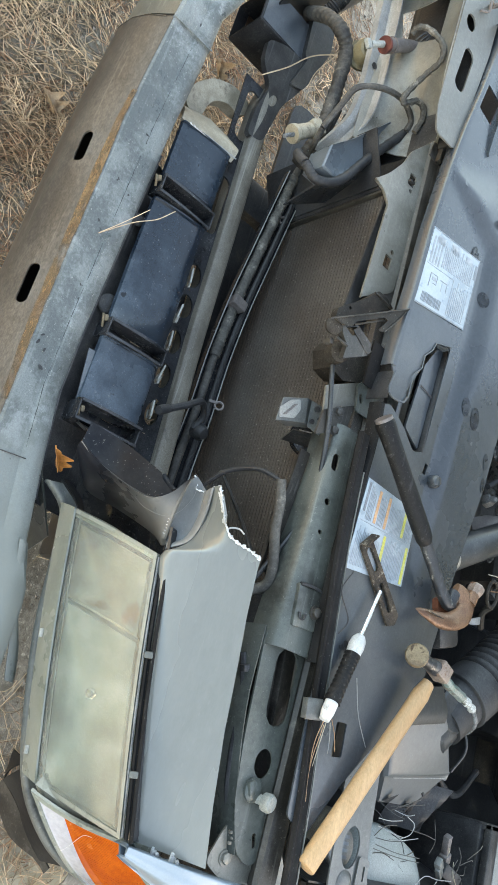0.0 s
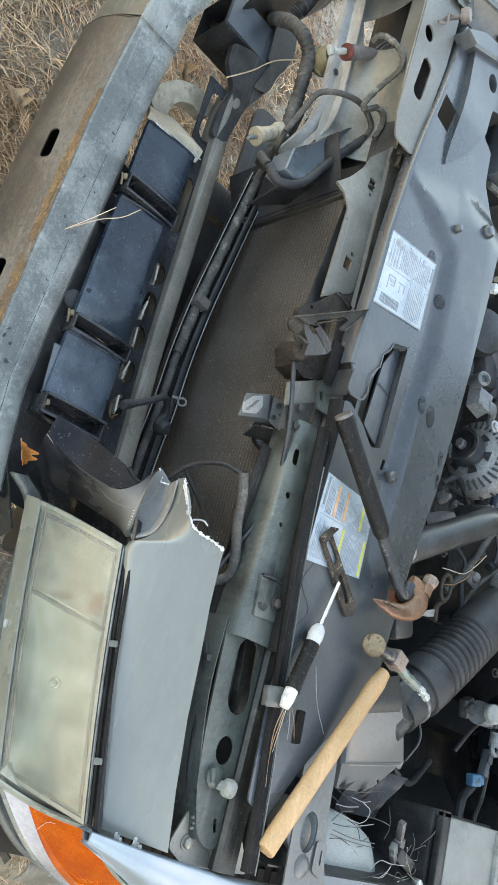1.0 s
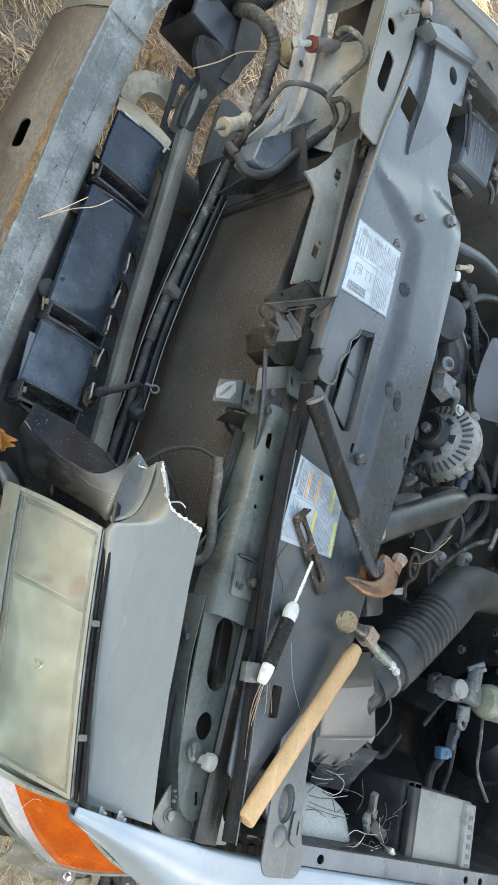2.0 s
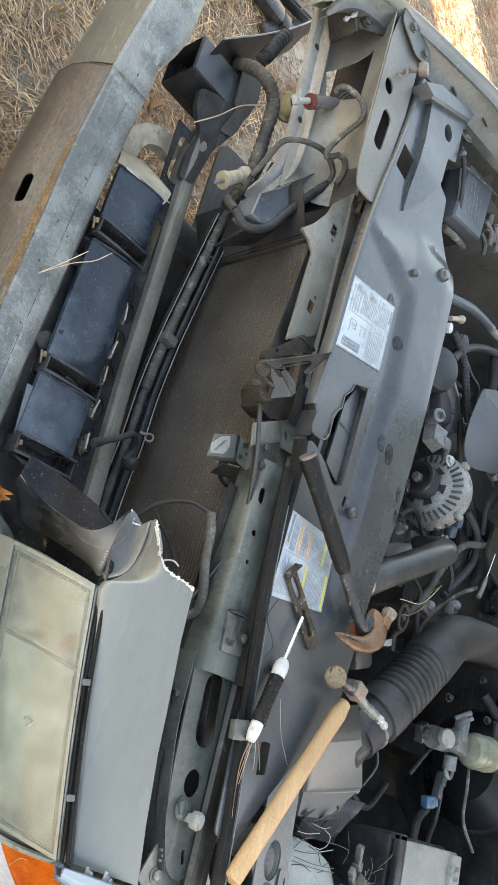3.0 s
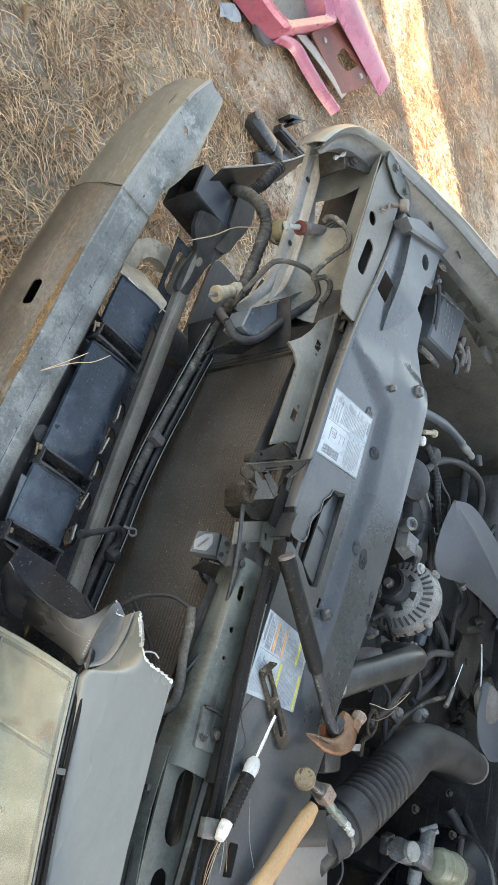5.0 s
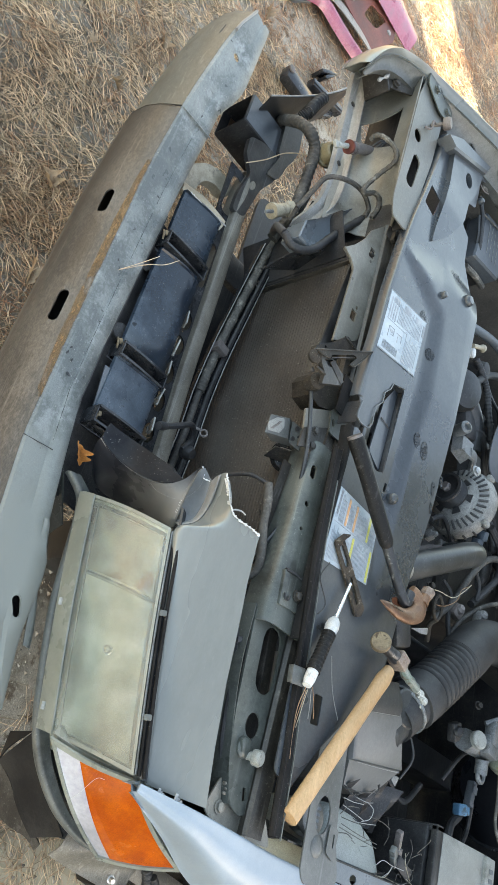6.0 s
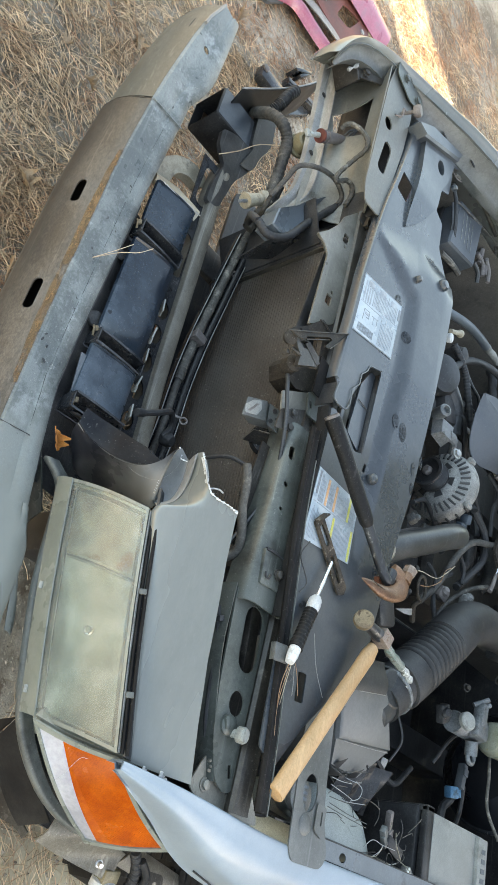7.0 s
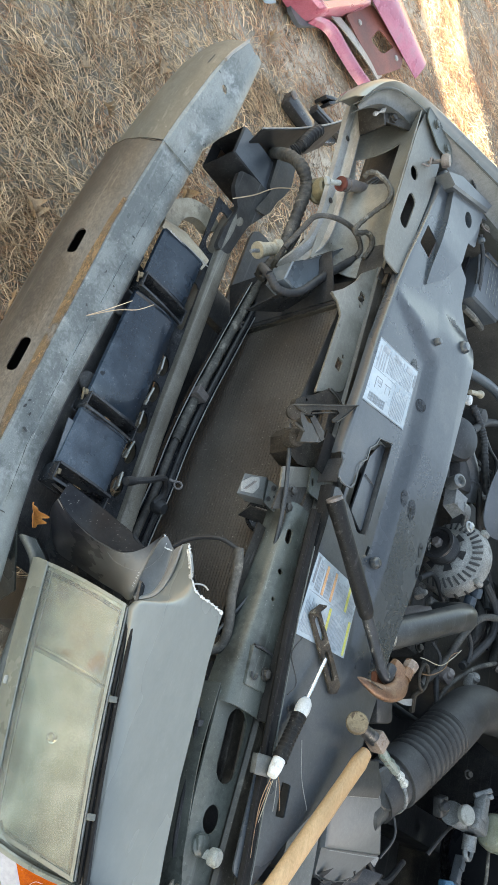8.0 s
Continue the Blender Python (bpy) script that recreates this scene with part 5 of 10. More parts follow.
part("under_panel", plate(rounded([(-0.34, 0.195), (0.46, 0.205), (0.46, 0.30), (-0.34, 0.28)], 0.02), 0.004, (), 0.50), "frame_black", lower, "dark panel under the radiator")
part("tow_hook", plate(rounded([(-0.420, -0.050), (-0.473, -0.041), (-0.521, -0.003), (-0.545, 0.049), (-0.537, 0.095), (-0.505, 0.097), (-0.490, 0.071), (-0.495, 0.045), (-0.478, 0.016), (-0.455, 0.003), (-0.400, -0.005)], 0.02, 4), 0.026, (), 0.560), "connector_tan", lower, "flaking beige tow hook", 60)
part("hook_arm", sheet([[V(p).lerp(V(q), k) + V((0, 0, 0.012 * math.sin(math.pi * k))) for k in grid(0, 1, 6)] for p, q in (((-0.398, -0.055, 0.560), (-0.325, -0.070, 0.615)), ((-0.417, 0.013, 0.565), (-0.325, -0.017, 0.622)), ((-0.395, 0.055, 0.585), (-0.330, 0.030, 0.615)), ((-0.375, 0.072, 0.60), (-0.335, 0.062, 0.61)))], 0.006), "connector_tan", lower, "beige hook arm", 60)

# the plastic air guide between bumper and crossmember
guide = thing("air_guide", (0, -0.02, 0.6), "blue-black plastic air guide in three panels", "air guide")
part("tray", merged(sheet([[(x, interp(B_IN, x) + 0.004, 0.655), (x, interp(B_IN, x) + 0.012, 0.630), (x, -0.06, 0.622), (x, -0.01, 0.612)] for x in grid(-0.20, 0.44, 20)], -0.003)), "frame_black", guide, "grimy black tray against the bumper")


def guide_panel(x0, x1, skew):
    """A shallow pan: thin raised rims across it, its rear edge rolled down."""
    rows = []
    for a, rim in ((0, 0.0), (0, 0.0035), (0.012, 0.0038), (0.024, 0.0), (0.2, -0.001), (0.4, -0.0016), (0.6, -0.0016), (0.8, -0.001), (0.976, 0.0), (0.988, 0.0034), (1, 0.003), (1, -0.004)):
        line = []
        for b in (0.0, 0.015, 0.05, 0.2, 0.4, 0.6, 0.8, 0.92, 0.97, 1.0):
            x = x0 + (x1 - x0) * a + skew * b
            roll = max(0.0, (b - 0.88) / 0.12)
            line.append((x, -0.086 + 0.126 * b - 0.004 * roll ** 3, 0.660 + rim * (1 - roll) + 0.004 * math.sin(math.pi * b) - 0.016 * roll ** 2 - (0.006 if b == 0 else 0)))
        line.append((line[-1][0], 0.034, 0.628))
        rows.append(line)
    return sheet(rows, 0.003)

for x0, x1, skew in ((-0.290, -0.168, -0.010), (-0.121, 0.126, -0.010), (0.156, 0.268, -0.005)):
    part("panel", guide_panel(x0, x1, skew), "duct_plastic", guide, "smooth blue-black panel with dust specks", 50)

part("torn_rim", sheet([[(-0.289 - 0.012 * t - w * (0.005 + 0.006 * noise.noise(V((t * 30, 1, 0)))), -0.074 + 0.128 * t, 0.667 - 0.004 * w) for w in (0, 0.5, 1)] for t in grid(0, 0.42, 20)], 0.0012), "torn_white", guide, "white torn plastic edge")
part("panel_rim", tube([(-0.291 - 0.012 * t, -0.074 + 0.128 * t, 0.667 - 0.003 * t) for t in grid(0.3, 0.9, 8)], 0.0014, 5, 1, smooth=False), "pale_flange", guide)
# open slots between the panels: two thin walls, ends and a deep floor
for x0, x1, h in ((-0.160, -0.130, 0.676), (0.128, 0.154, 0.675), (0.274, 0.304, 0.680)):
    w = []
    for xa, top in ((x0, h), (x1, h - 0.003)):
        w.append(sheet([[(xa - 0.008 * k + dx, -0.088 + 0.124 * k, z - 0.010 * k * k) for dx, z in ((-0.0015, 0.640), (-0.0015, top), (0.0015, top), (0.0015, 0.640))] for k in grid(0, 1, 8)], 0.0008))
    w.append(box((x0 + x1) / 2, -0.088, 0.658, x1 - x0 + 0.003, 0.003, 0.040, (0, 0, 0), 0.001))
    w.append(box((x0 + x1) / 2 - 0.008, 0.035, 0.648, x1 - x0 + 0.003, 0.003, 0.034, (0, 0, 0), 0.001))
    w.append(box((x0 + x1) / 2 - 0.004, -0.026, 0.628, x1 - x0, 0.124, 0.003, (0, 0, 2), 0.001))
    part("slot_frame", merged(*w), "gloss_black", guide, "raised black frame of an open slot")
for x, y, z in ((-0.150, -0.094, 0.668), (0.128, -0.092, 0.664), (0.286, -0.080, 0.672)):
    part("clip", merged(box(x, y, z, 0.010, 0.007, 0.010, (20, 15, 25), 0.002), tube([(x - 0.005, y - 0.005, z - 0.004), (x + 0.006, y - 0.006, z + 0.003), (x + 0.016, y, z - 0.003)], 0.0022, 6, 4)), "rust_tan", guide, "rusty spring clip")
for x, y, a in ((-0.045, 0.046, 8), (0.030, 0.047, -6), (0.085, 0.048, 5), (0.150, 0.052, -10), (0.215, 0.058, 6)):
    part("tab", merged(box(x, y, 0.640, 0.030, 0.004, 0.026, (24, 0, a), 0.0018), box(x + 0.004, y + 0.006, 0.628, 0.016, 0.010, 0.004, (10, 0, a), 0.0015)), "stop_clear", guide, "pale dirty moulded tab")

part("scuffed_pad", sheet([[(0.185 + 0.085 * a, -0.096 + 0.018 * b + 0.010 * a, 0.652 + 0.002 * b) for b in grid(0, 1, 4)] for a in grid(0, 1, 8)], -0.003), "fuse_grey", guide, "pale scuffed pad on the tray")
part("disc", turned([(0.018, 0), (0.016, 0.003), (0.010, 0.004), (0.001, 0.0045)], (0.093, -0.086, 0.640), (0.1, -0.2, 1), 20), "frame_black", guide)
part("disc", turned([(0.012, 0), (0.010, 0.003), (0.001, 0.004)], (-0.075, -0.088, 0.640), (0.1, -0.2, 1), 16), "frame_black", guide)


# ---------------------------------------------------------------- radiator and its support
radiator = thing("radiator", (0.03, 0.29, 0.48), "dark dusty radiator core with fine level fins", "radiator")
part("core", box(0.05, 0.292, 0.685, 0.80, 0.030, 0.41, bevel=0.002), "core_dark", radiator, "dark core")
fins = bmesh.new()
for i in range(50):
    z = 0.492 + i * 0.0078
    t = box(0.05, 0.2763, z, 0.775, 0.0022, 0.0068, bevel=0)
    me = bpy.data.meshes.new("tmp")
    t.to_mesh(me)
    t.free()
    fins.from_mesh(me)
    bpy.data.meshes.remove(me)
part("fin_pack", fins, "core_dark", radiator, "close-set level tubes", kind="stuff")
part("side_tank", box(-0.36, 0.29, 0.675, 0.035, 0.05, 0.40, bevel=0.008), "black_plastic", radiator)
part("frame_strip", merged(box(-0.338, 0.272, 0.69, 0.006, 0.014, 0.42, bevel=0.002), box(0.05, 0.27, 0.486, 0.80, 0.02, 0.012, bevel=0.003)), "support_dark", radiator)
part("seal", sheet([[(-0.35 - 0.10 * b, 0.262 - 0.05 * b, 0.53 + 0.30 * a) for b in grid(0, 1, 4)] for a in grid(0, 1, 6)], 0.003), "black_plastic", radiator, "black side seal")

# condenser line and loom along the radiator's foot
line = thing("coolant_line", (-0.1, 0.21, 0.5), "dusty wrapped cooling line along the radiator's foot", "pipe")
foot = [(-0.56, 0.215, 0.70), (-0.50, 0.22, 0.672), (-0.42, 0.222, 0.615), (-0.33, 0.222, 0.594), (-0.22, 0.212, 0.586), (-0.1, 0.200, 0.580), (0.02, 0.196, 0.572), (0.14, 0.192, 0.575), (0.24, 0.188, 0.572), (0.42, 0.185, 0.57)]
part("pipe", tube(foot, 0.0085, 10, 8), "loom", line, "black line with scuffed grey wrap")
part("pipe", tube([(x, y + 0.022, z + 0.006) for x, y, z in foot], 0.006, 8, 8), "rubber", line)
part("wrap", tube(foot[2:7], 0.0108, 10, 40, radius=lambda t: 1 + 0.07 * math.sin(t * 330) + 0.05 * math.sin(t * 47)), "loom_dusty", line, "dusty spiral wrap")
tray_line = spline([V(p) for p in foot[2:]], 6)
part("tray", sheet([[p + V((0, dy, dz)) for dy, dz in ((-0.020, 0.004), (-0.019, -0.010), (0.024, -0.010), (0.034, 0.006))] for p in tray_line], -0.002), "gloss_black", line, "black plastic channel", 50)
for dy, dz in ((-0.020, 0.005), (0.034, 0.007)):
    part("tray_edge", tube([p + V((0, dy, dz)) for p in tray_line], 0.0013, 5, 1, smooth=False), "pale_flange", line)
part("clamp", box(-0.096, 0.198, 0.588, 0.022, 0.034, 0.030, (0, 0, -8), 0.003), "plug_grey", line)
for x, y, z in ((-0.327, 0.240, 0.598), (0.119, 0.222, 0.600)):
    ring = tube([(x + 0.008 * math.cos(a), y + 0.008 * math.sin(a) * 0.8, z + 0.008 * math.sin(a) * 0.6) for a in grid(0, 2 * math.pi, 13)], 0.0024, 6, 1)
    part("eyelet", merged(ring, box(x - 0.004, y - 0.012, z - 0.006, 0.006, 0.016, 0.003, (30, 0, 0), 0.001)), "plug_grey", line)
part("plug", merged(tube([(0.215, 0.062, 0.655), (0.200, 0.085, 0.648)], 0.008, 10, 3, radius=lambda t: 1 + 0.12 * math.sin(t * 60)), tube([(0.200, 0.085, 0.648), (0.175, 0.12, 0.645), (0.15, 0.155, 0.638), (0.165, 0.18, 0.620), (0.19, 0.175, 0.608)], 0.0065, 8, 8)), "rubber", line, "sensor lead hooked over the air guide")
part("plug_end", turned([(0.006, 0), (0.014, 0.004), (0.016, 0.02), (0.010, 0.03), (0.001, 0.031)], (0.185, 0.185, 0.596), (0.3, 0.2, 0.8), 14), "black_plastic", line)

# upper tie bar: centre rails and near plate
support = thing("radiator_support", (0, 0.28, 0.84), "painted steel radiator support with holes and bolts", "radiator support")


def channel(x0, x1, yf, yr, z, drop, n=12, lip=0.012):
    rows = []
    for x in grid(x0, x1, n):
        a, b = (f(x) if callable(f) else f for f in (yf, yr))
        rows.append([(x, a + 0.012, z - drop), (x, a + 0.003, z - drop * 0.5), (x, a, z - 0.010), (x, a + 0.004, z - 0.003), (x, a + 0.012, z), (x, b - 0.008, z), (x, b - 0.002, z + 0.003), (x, b, z + lip)])
    return sheet(rows, 0.003)


def top_plate(outline, z, holes, drop=0.0):
    return plate(outline, 0.0035, holes, z)


RAIL = [(-0.055, 0.221), (-0.224, 0.228), (-0.259, 0.231), (-0.277, 0.209), (-0.281, 0.185), (-0.319, 0.217), (-0.365, 0.245), (-0.399, 0.256), (-0.476, 0.315), (-0.427, 0.314), (-0.110, 0.296)]
SQ1, SQ2, DOT1, DOT2 = V((-0.346, 0.276)), V((-0.154, 0.263)), V((-0.323, 0.278)), V((-0.179, 0.270))


def slot_hole(c, r=0.0135):
    return rounded([(c.x - r, c.y - r * 0.6), (c.x + r, c.y - r * 0.7), (c.x + r, c.y + r * 0.7), (c.x - r, c.y + r * 0.8)], 0.002)


part("far_rail", plate(rounded(RAIL, 0.010), 0.0035, [slot_hole(SQ1), slot_hole(SQ2), ellipse(DOT1.x, DOT1.y, 0.0045, 0.0045), ellipse(DOT2.x, DOT2.y, 0.0048, 0.0048)], 0.893), "support_paint", support, "pale beige painted rail with square holes")
r0, r1, r2 = V((-0.056, 0.222, 0.892)), V((-0.225, 0.229, 0.892)), V((-0.282, 0.186, 0.892))
part("rail_skirt", sheet([[p, p + V((-0.001, 0.001, -0.004)), p + V((-0.004, 0.006, -0.010))] for p in [r0.lerp(r1, t) for t in grid(0, 1, 9)] + [V((-0.259, 0.230, 0.892)), V((-0.278, 0.210, 0.892)), r2]], 0.003), "support_paint", support)
part("rail_bed", box((r0.x + r1.x) / 2 - 0.05, 0.262, 0.866, 0.34, 0.06, 0.004, (0, 0, -7), 0.001), "black_plastic", support)

part("inner_rail", channel(-0.46, 0.86, 0.300, 0.332, 0.902, 0.03, 24, 0.004), "support_dark", support, "dark brown rail behind the tie bar")
def rail_front(x):
    return interp([(0.13, 0.236), (0.35, 0.228), (0.545, 0.214)], x)


rail = part("near_rail", sheet([[(x, rail_front(x) + 0.004, 0.845), (x, rail_front(x), 0.880), (x, rail_front(x) + 0.004, 0.896), (x, rail_front(x) + 0.012, 0.903), (x, rail_front(x) + 0.026, 0.906), (x, 0.275, 0.905), (x, 0.292, 0.904), (x, 0.306, 0.905), (x, 0.310, 0.910)] for x in grid(0.178, 0.545, 20)], 0.0035), "support_grey", support, "grey-green painted rail")
cut(rail, tube([(0.310, 0.250, 0.88), (0.310, 0.250, 0.93)], 0.0055, 12, 1), tube([(0.36, 0.250, 0.88), (0.36, 0.250, 0.93)], 0.004, 12, 1), plate(stadium(0.235, 0.248, 0.252, 0.248, 0.006), 0.08, (), 0.94))
part("step_bracket", merged(box(0.478, 0.262, 0.9075, 0.060, 0.056, 0.004, (0, 0, 4), 0.0015), box(0.478, 0.236, 0.903, 0.062, 0.005, 0.012, (0, 0, 4), 0.002)), "support_grey", support, "bolted plate")
part("bracket_hook", tube([(0.488, 0.240, 0.913), (0.496, 0.244, 0.913), (0.496, 0.252, 0.913), (0.488, 0.254, 0.913)], 0.002, 6, 3), "black_plastic", support)
part("bracket_gap", tube([(0.447, 0.234, 0.908), (0.444, 0.262, 0.9085), (0.447, 0.292, 0.908)], 0.0028, 6, 3), "black_plastic", support, "dark joint line")
bolt((0.480, 0.273, 0.912), (0, 0, 1), 0.008, 0.008, support, "support_dark")
part("near_plate", merged(top_plate(rounded([(0.52, 0.212), (0.56, 0.216), (0.68, 0.224), (0.76, 0.236), (0.825, 0.262), (0.84, 0.30), (0.80, 0.326), (0.70, 0.330), (0.60, 0.326), (0.52, 0.318)], 0.02), 0.884,
                                    [stadium(0.562, 0.272, 0.628, 0.276, 0.0235), ellipse(0.703, 0.274, 0.0205, 0.018), rounded([(0.795, 0.286), (0.815, 0.292), (0.812, 0.300), (0.793, 0.294)], 0.003)]),
                          sheet([[(x, 0.212 + 0.05 * max(0, (x - 0.6) / 0.22) ** 1.6, 0.883), (x, 0.206 + 0.05 * max(0, (x - 0.6) / 0.22) ** 1.6, 0.862), (x, 0.212 + 0.05 * max(0, (x - 0.6) / 0.22) ** 1.6, 0.82)] for x in grid(0.52, 0.825, 14)], 0.003)), "support_grey", support, "grey-green plate with a long slot and a round hole")
part("slot_liner", merged(box(0.595, 0.285, 0.845, 0.14, 0.08, 0.02, (0, 0, 6), 0.004), box(0.595, 0.286, 0.860, 0.13, 0.003, 0.014, (0, 0, 6), 0.001)), "support_dark", support)
part("rubber_stop", turned([(0.007, 0), (0.007, 0.010), (0.0125, 0.012), (0.0135, 0.022), (0.011, 0.026), (0.001, 0.027)], (0.749, 0.274, 0.888), (0.10, 0.25, 1), 20), "stop_clear", support, "cloudy plastic hood stop")
part("stop_base", merged(turned([(0.017, 0), (0.017, 0.004), (0.013, 0.008), (0.008, 0.010)], (0.740, 0.264, 0.884), (0, 0, 1), 18), box(0.738, 0.256, 0.890, 0.022, 0.014, 0.010, (0, 0, 20), 0.004)), "support_grey", support)
part("harness", tube([(0.565, 0.20, 0.862), (0.62, 0.212, 0.868), (0.70, 0.222, 0.868), (0.77, 0.243, 0.866), (0.815, 0.283, 0.872), (0.835, 0.33, 0.87), (0.84, 0.40, 0.862), (0.835, 0.44, 0.85)], 0.005, 8, 8), "rubber", support, "thin black cable")
for x, y in ((0.585, 0.206), (0.80, 0.268)):
    part("cable_clip", box(x, y, 0.870, 0.010, 0.018, 0.012, (0, 0, 20), 0.002), "black_plastic", support)
part("near_gusset", plate(rounded([(0.775, 0.262), (0.795, 0.243), (0.842, 0.222), (0.862, 0.26), (0.862, 0.40), (0.80, 0.36), (0.835, 0.31)], 0.012), 0.003, (), 0.872), "support_paint", support, "dusty pale corner gusset")
part("crusty_dirt", merged(*[box(0.79 + 0.012 * math.cos(i * 2.1) + 0.004 * i * 0.3, 0.268 + 0.02 * math.sin(i * 1.3), 0.878, 0.007, 0.005, 0.005, (i * 30, i * 20, i * 50), 0.0015, 1) for i in range(14)]), "crossmember", support, "crusty dirt in the corner", kind="stuff")
for x, y in ((0.833, 0.256), (0.838, 0.318)):
    bolt((x, y, 0.872), (0, 0, 1), 0.008, 0.007, support, "support_paint")

# small label box and its bracket hung under the tie bar
boxy = thing("relay_box", (0.18, 0.19, 0.80), "small grey box with a white label under the tie bar", "relay")
R_TOP = [(0.218, 0.138, 0.862), (0.176, 0.141, 0.862), (0.151, 0.194, 0.862), (0.193, 0.201, 0.862)]
rc = (V(R_TOP[0]) + V(R_TOP[1]) + V(R_TOP[2]) + V(R_TOP[3])) / 4
part("case", loft([[V(p).lerp(rc, k) + V((0, 0, dz)) for p in R_TOP] for k, dz in ((0.0, 0.0), (0.03, 0.001), (0.08, 0.001))] [::-1] + [[V(p) + V((-0.010, 0.030, -0.016)) * s for p in R_TOP] for s in (0.15, 1.6)]), "relay_grey", boxy, "dull grey metal case", 25)
lab = [V((0.211, 0.142, 0.865)), V((0.195, 0.138, 0.865)), V((0.173, 0.157, 0.865)), V((0.163, 0.176, 0.864)), V((0.179, 0.182, 0.865)), V((0.198, 0.173, 0.865))]
part("label", plate(rounded([(p.x, p.y) for p in lab], 0.003), 0.0008, (), 0.8645), "battery_grey", boxy, "faded cream label")
l0, l1 = V((0.201, 0.151, 0.865)), V((0.176, 0.168, 0.865))
part("stripe", merged(*[box(*l0.lerp(l1, t), 0.0016, 0.009, 0.0006, (0, 0, 30), 0) for t in grid(0, 1, 8)]), "plug_grey", boxy, "row of dark bars")
R_SIDE = [(0.193, 0.210, 0.858), (0.148, 0.206, 0.858), (0.153, 0.230, 0.868), (0.201, 0.232, 0.868)]
part("side_box", loft([[V(p) + V((-0.010, 0.030, -0.020)) * s for p in R_SIDE] for s in (1.2, 0.0)]), "relay_grey", boxy, "drilled metal side", 25)
for p, r in (((0.160, 0.217, 0.864), 0.005), ((0.174, 0.226, 0.864), 0.0035), ((0.183, 0.215, 0.861), 0.0045)):
    part("screw", turned([(r, 0), (r, 0.0015), (r * 0.5, 0.002), (0.0002, 0.002)], p, (0.2, -0.3, 1), 14), "black_plastic", boxy)
part("bracket", sheet([[V((0.190, 0.218, 0.820)).lerp(V((0.185, 0.290, 0.862)), a) + V((0.012 * b, 0.006 * b, -0.03 * b)) for b in grid(0, 1, 4)] for a in grid(0, 1, 6)], 0.003), "frame_black", boxy, "black angled bracket")
part("bracket_edge", tube([(0.187, 0.230, 0.822), (0.186, 0.257, 0.845), (0.186, 0.287, 0.864)], 0.0013, 6, 4), "pale_flange", boxy)
part("horn", turned([(0.001, 0), (0.030, 0.004), (0.034, 0.012), (0.030, 0.024), (0.001, 0.028)], (0.179, 0.277, 0.795), (0.2, -0.5, 0.8), 24), "gloss_black", boxy, "round black horn")

# hood latch
latch = thing("hood_latch", (0.04, 0.21, 0.88), "dusty brown hood latch with its release lever", "latch")
part("mount", plate(rounded([(0.023, 0.165), (0.005, 0.165), (-0.037, 0.211), (-0.074, 0.241), (-0.081, 0.271), (-0.072, 0.295)], 0.006), 0.012, [ellipse(*(-0.011, 0.192), 0.003, 0.003, 0, 10)], 0, None, lambda x, y: 0.905 + 0.010 * math.exp(-((x + 0.062) ** 2 + (y - 0.235) ** 2) / 0.0006)), "latch_brown", latch, "pressed brown mount plate", 60)
part("mount_rim", tube([(-0.062, 0.229, 0.916), (-0.065, 0.254, 0.914), (-0.066, 0.283, 0.908)], 0.0020, 6, 4), "support_dark", latch, "pale worn rim")
lev = [(0.062, 0.116), (-0.058, 0.286), (0.020, 0.235), (0.024, 0.221), (-0.005, 0.239), (-0.006, 0.230), (0.041, 0.166), (0.053, 0.161), (0.060, 0.142)]
part("lever", plate(rounded(lev, 0.004), 0.003, (), 0.950), "latch_brown", latch, "long flat release lever")
part("lever_edge", tube([(0.067, 0.113, 0.951), (0.010, 0.194, 0.952), (-0.054, 0.282, 0.952), (-0.017, 0.260, 0.951), (0.018, 0.237, 0.950)], 0.0011, 6, 1, smooth=False), "support_dark", latch)
part("lever_bar", tube([(0.042, 0.172, 0.944), (0.014, 0.209, 0.944), (-0.008, 0.241, 0.944), (-0.007, 0.250, 0.943), (0.013, 0.239, 0.942)], 0.0016, 6, 4), "support_dark", latch, "thin bright wire edge")
part("knob", turned([(0.011, -0.006), (0.014, 0.0), (0.014, 0.004), (0.010, 0.007), (0.001, 0.008)], (0.064, 0.136, 0.935), (0.1, -0.35, 0.9), 18), "latch_brown", latch, "round dusty knob")
part("fork", plate(rounded([(0.042, 0.146), (0.031, 0.162), (0.034, 0.191), (0.045, 0.226), (0.069, 0.223), (0.102, 0.171), (0.077, 0.173), (0.066, 0.159)], 0.003), 0.010, [rounded([(0.051, 0.161), (0.037, 0.184), (0.044, 0.200), (0.057, 0.178)], 0.002)], 0.938), "support_dark", latch, "worn folded fork")
part("fork_fold", sheet([[V((0.047, 0.178, 0.939)).lerp(V((0.067, 0.222, 0.939)), a) + V((-0.009, 0.007, 0.004 - 0.003 * a)) * b for b in grid(0, 1, 4)] for a in grid(0, 1, 6)], 0.0025), "support_dark", latch, "bent pale flap of the fork")
part("fork_pin", tube([(0.072, 0.154, 0.930), (0.078, 0.175, 0.938)], 0.0024, 8, 2), "support_dark", latch)
blk = [(0.051, 0.205, 0.860), (0.030, 0.215, 0.860), (0.010, 0.246, 0.860), (0.018, 0.275, 0.860), (-0.013, 0.322, 0.860), (-0.058, 0.345, 0.860), (-0.083, 0.369, 0.860), (-0.004, 0.389, 0.860), (0.061, 0.309, 0.860), (0.086, 0.248, 0.860), (0.080, 0.216, 0.860)]
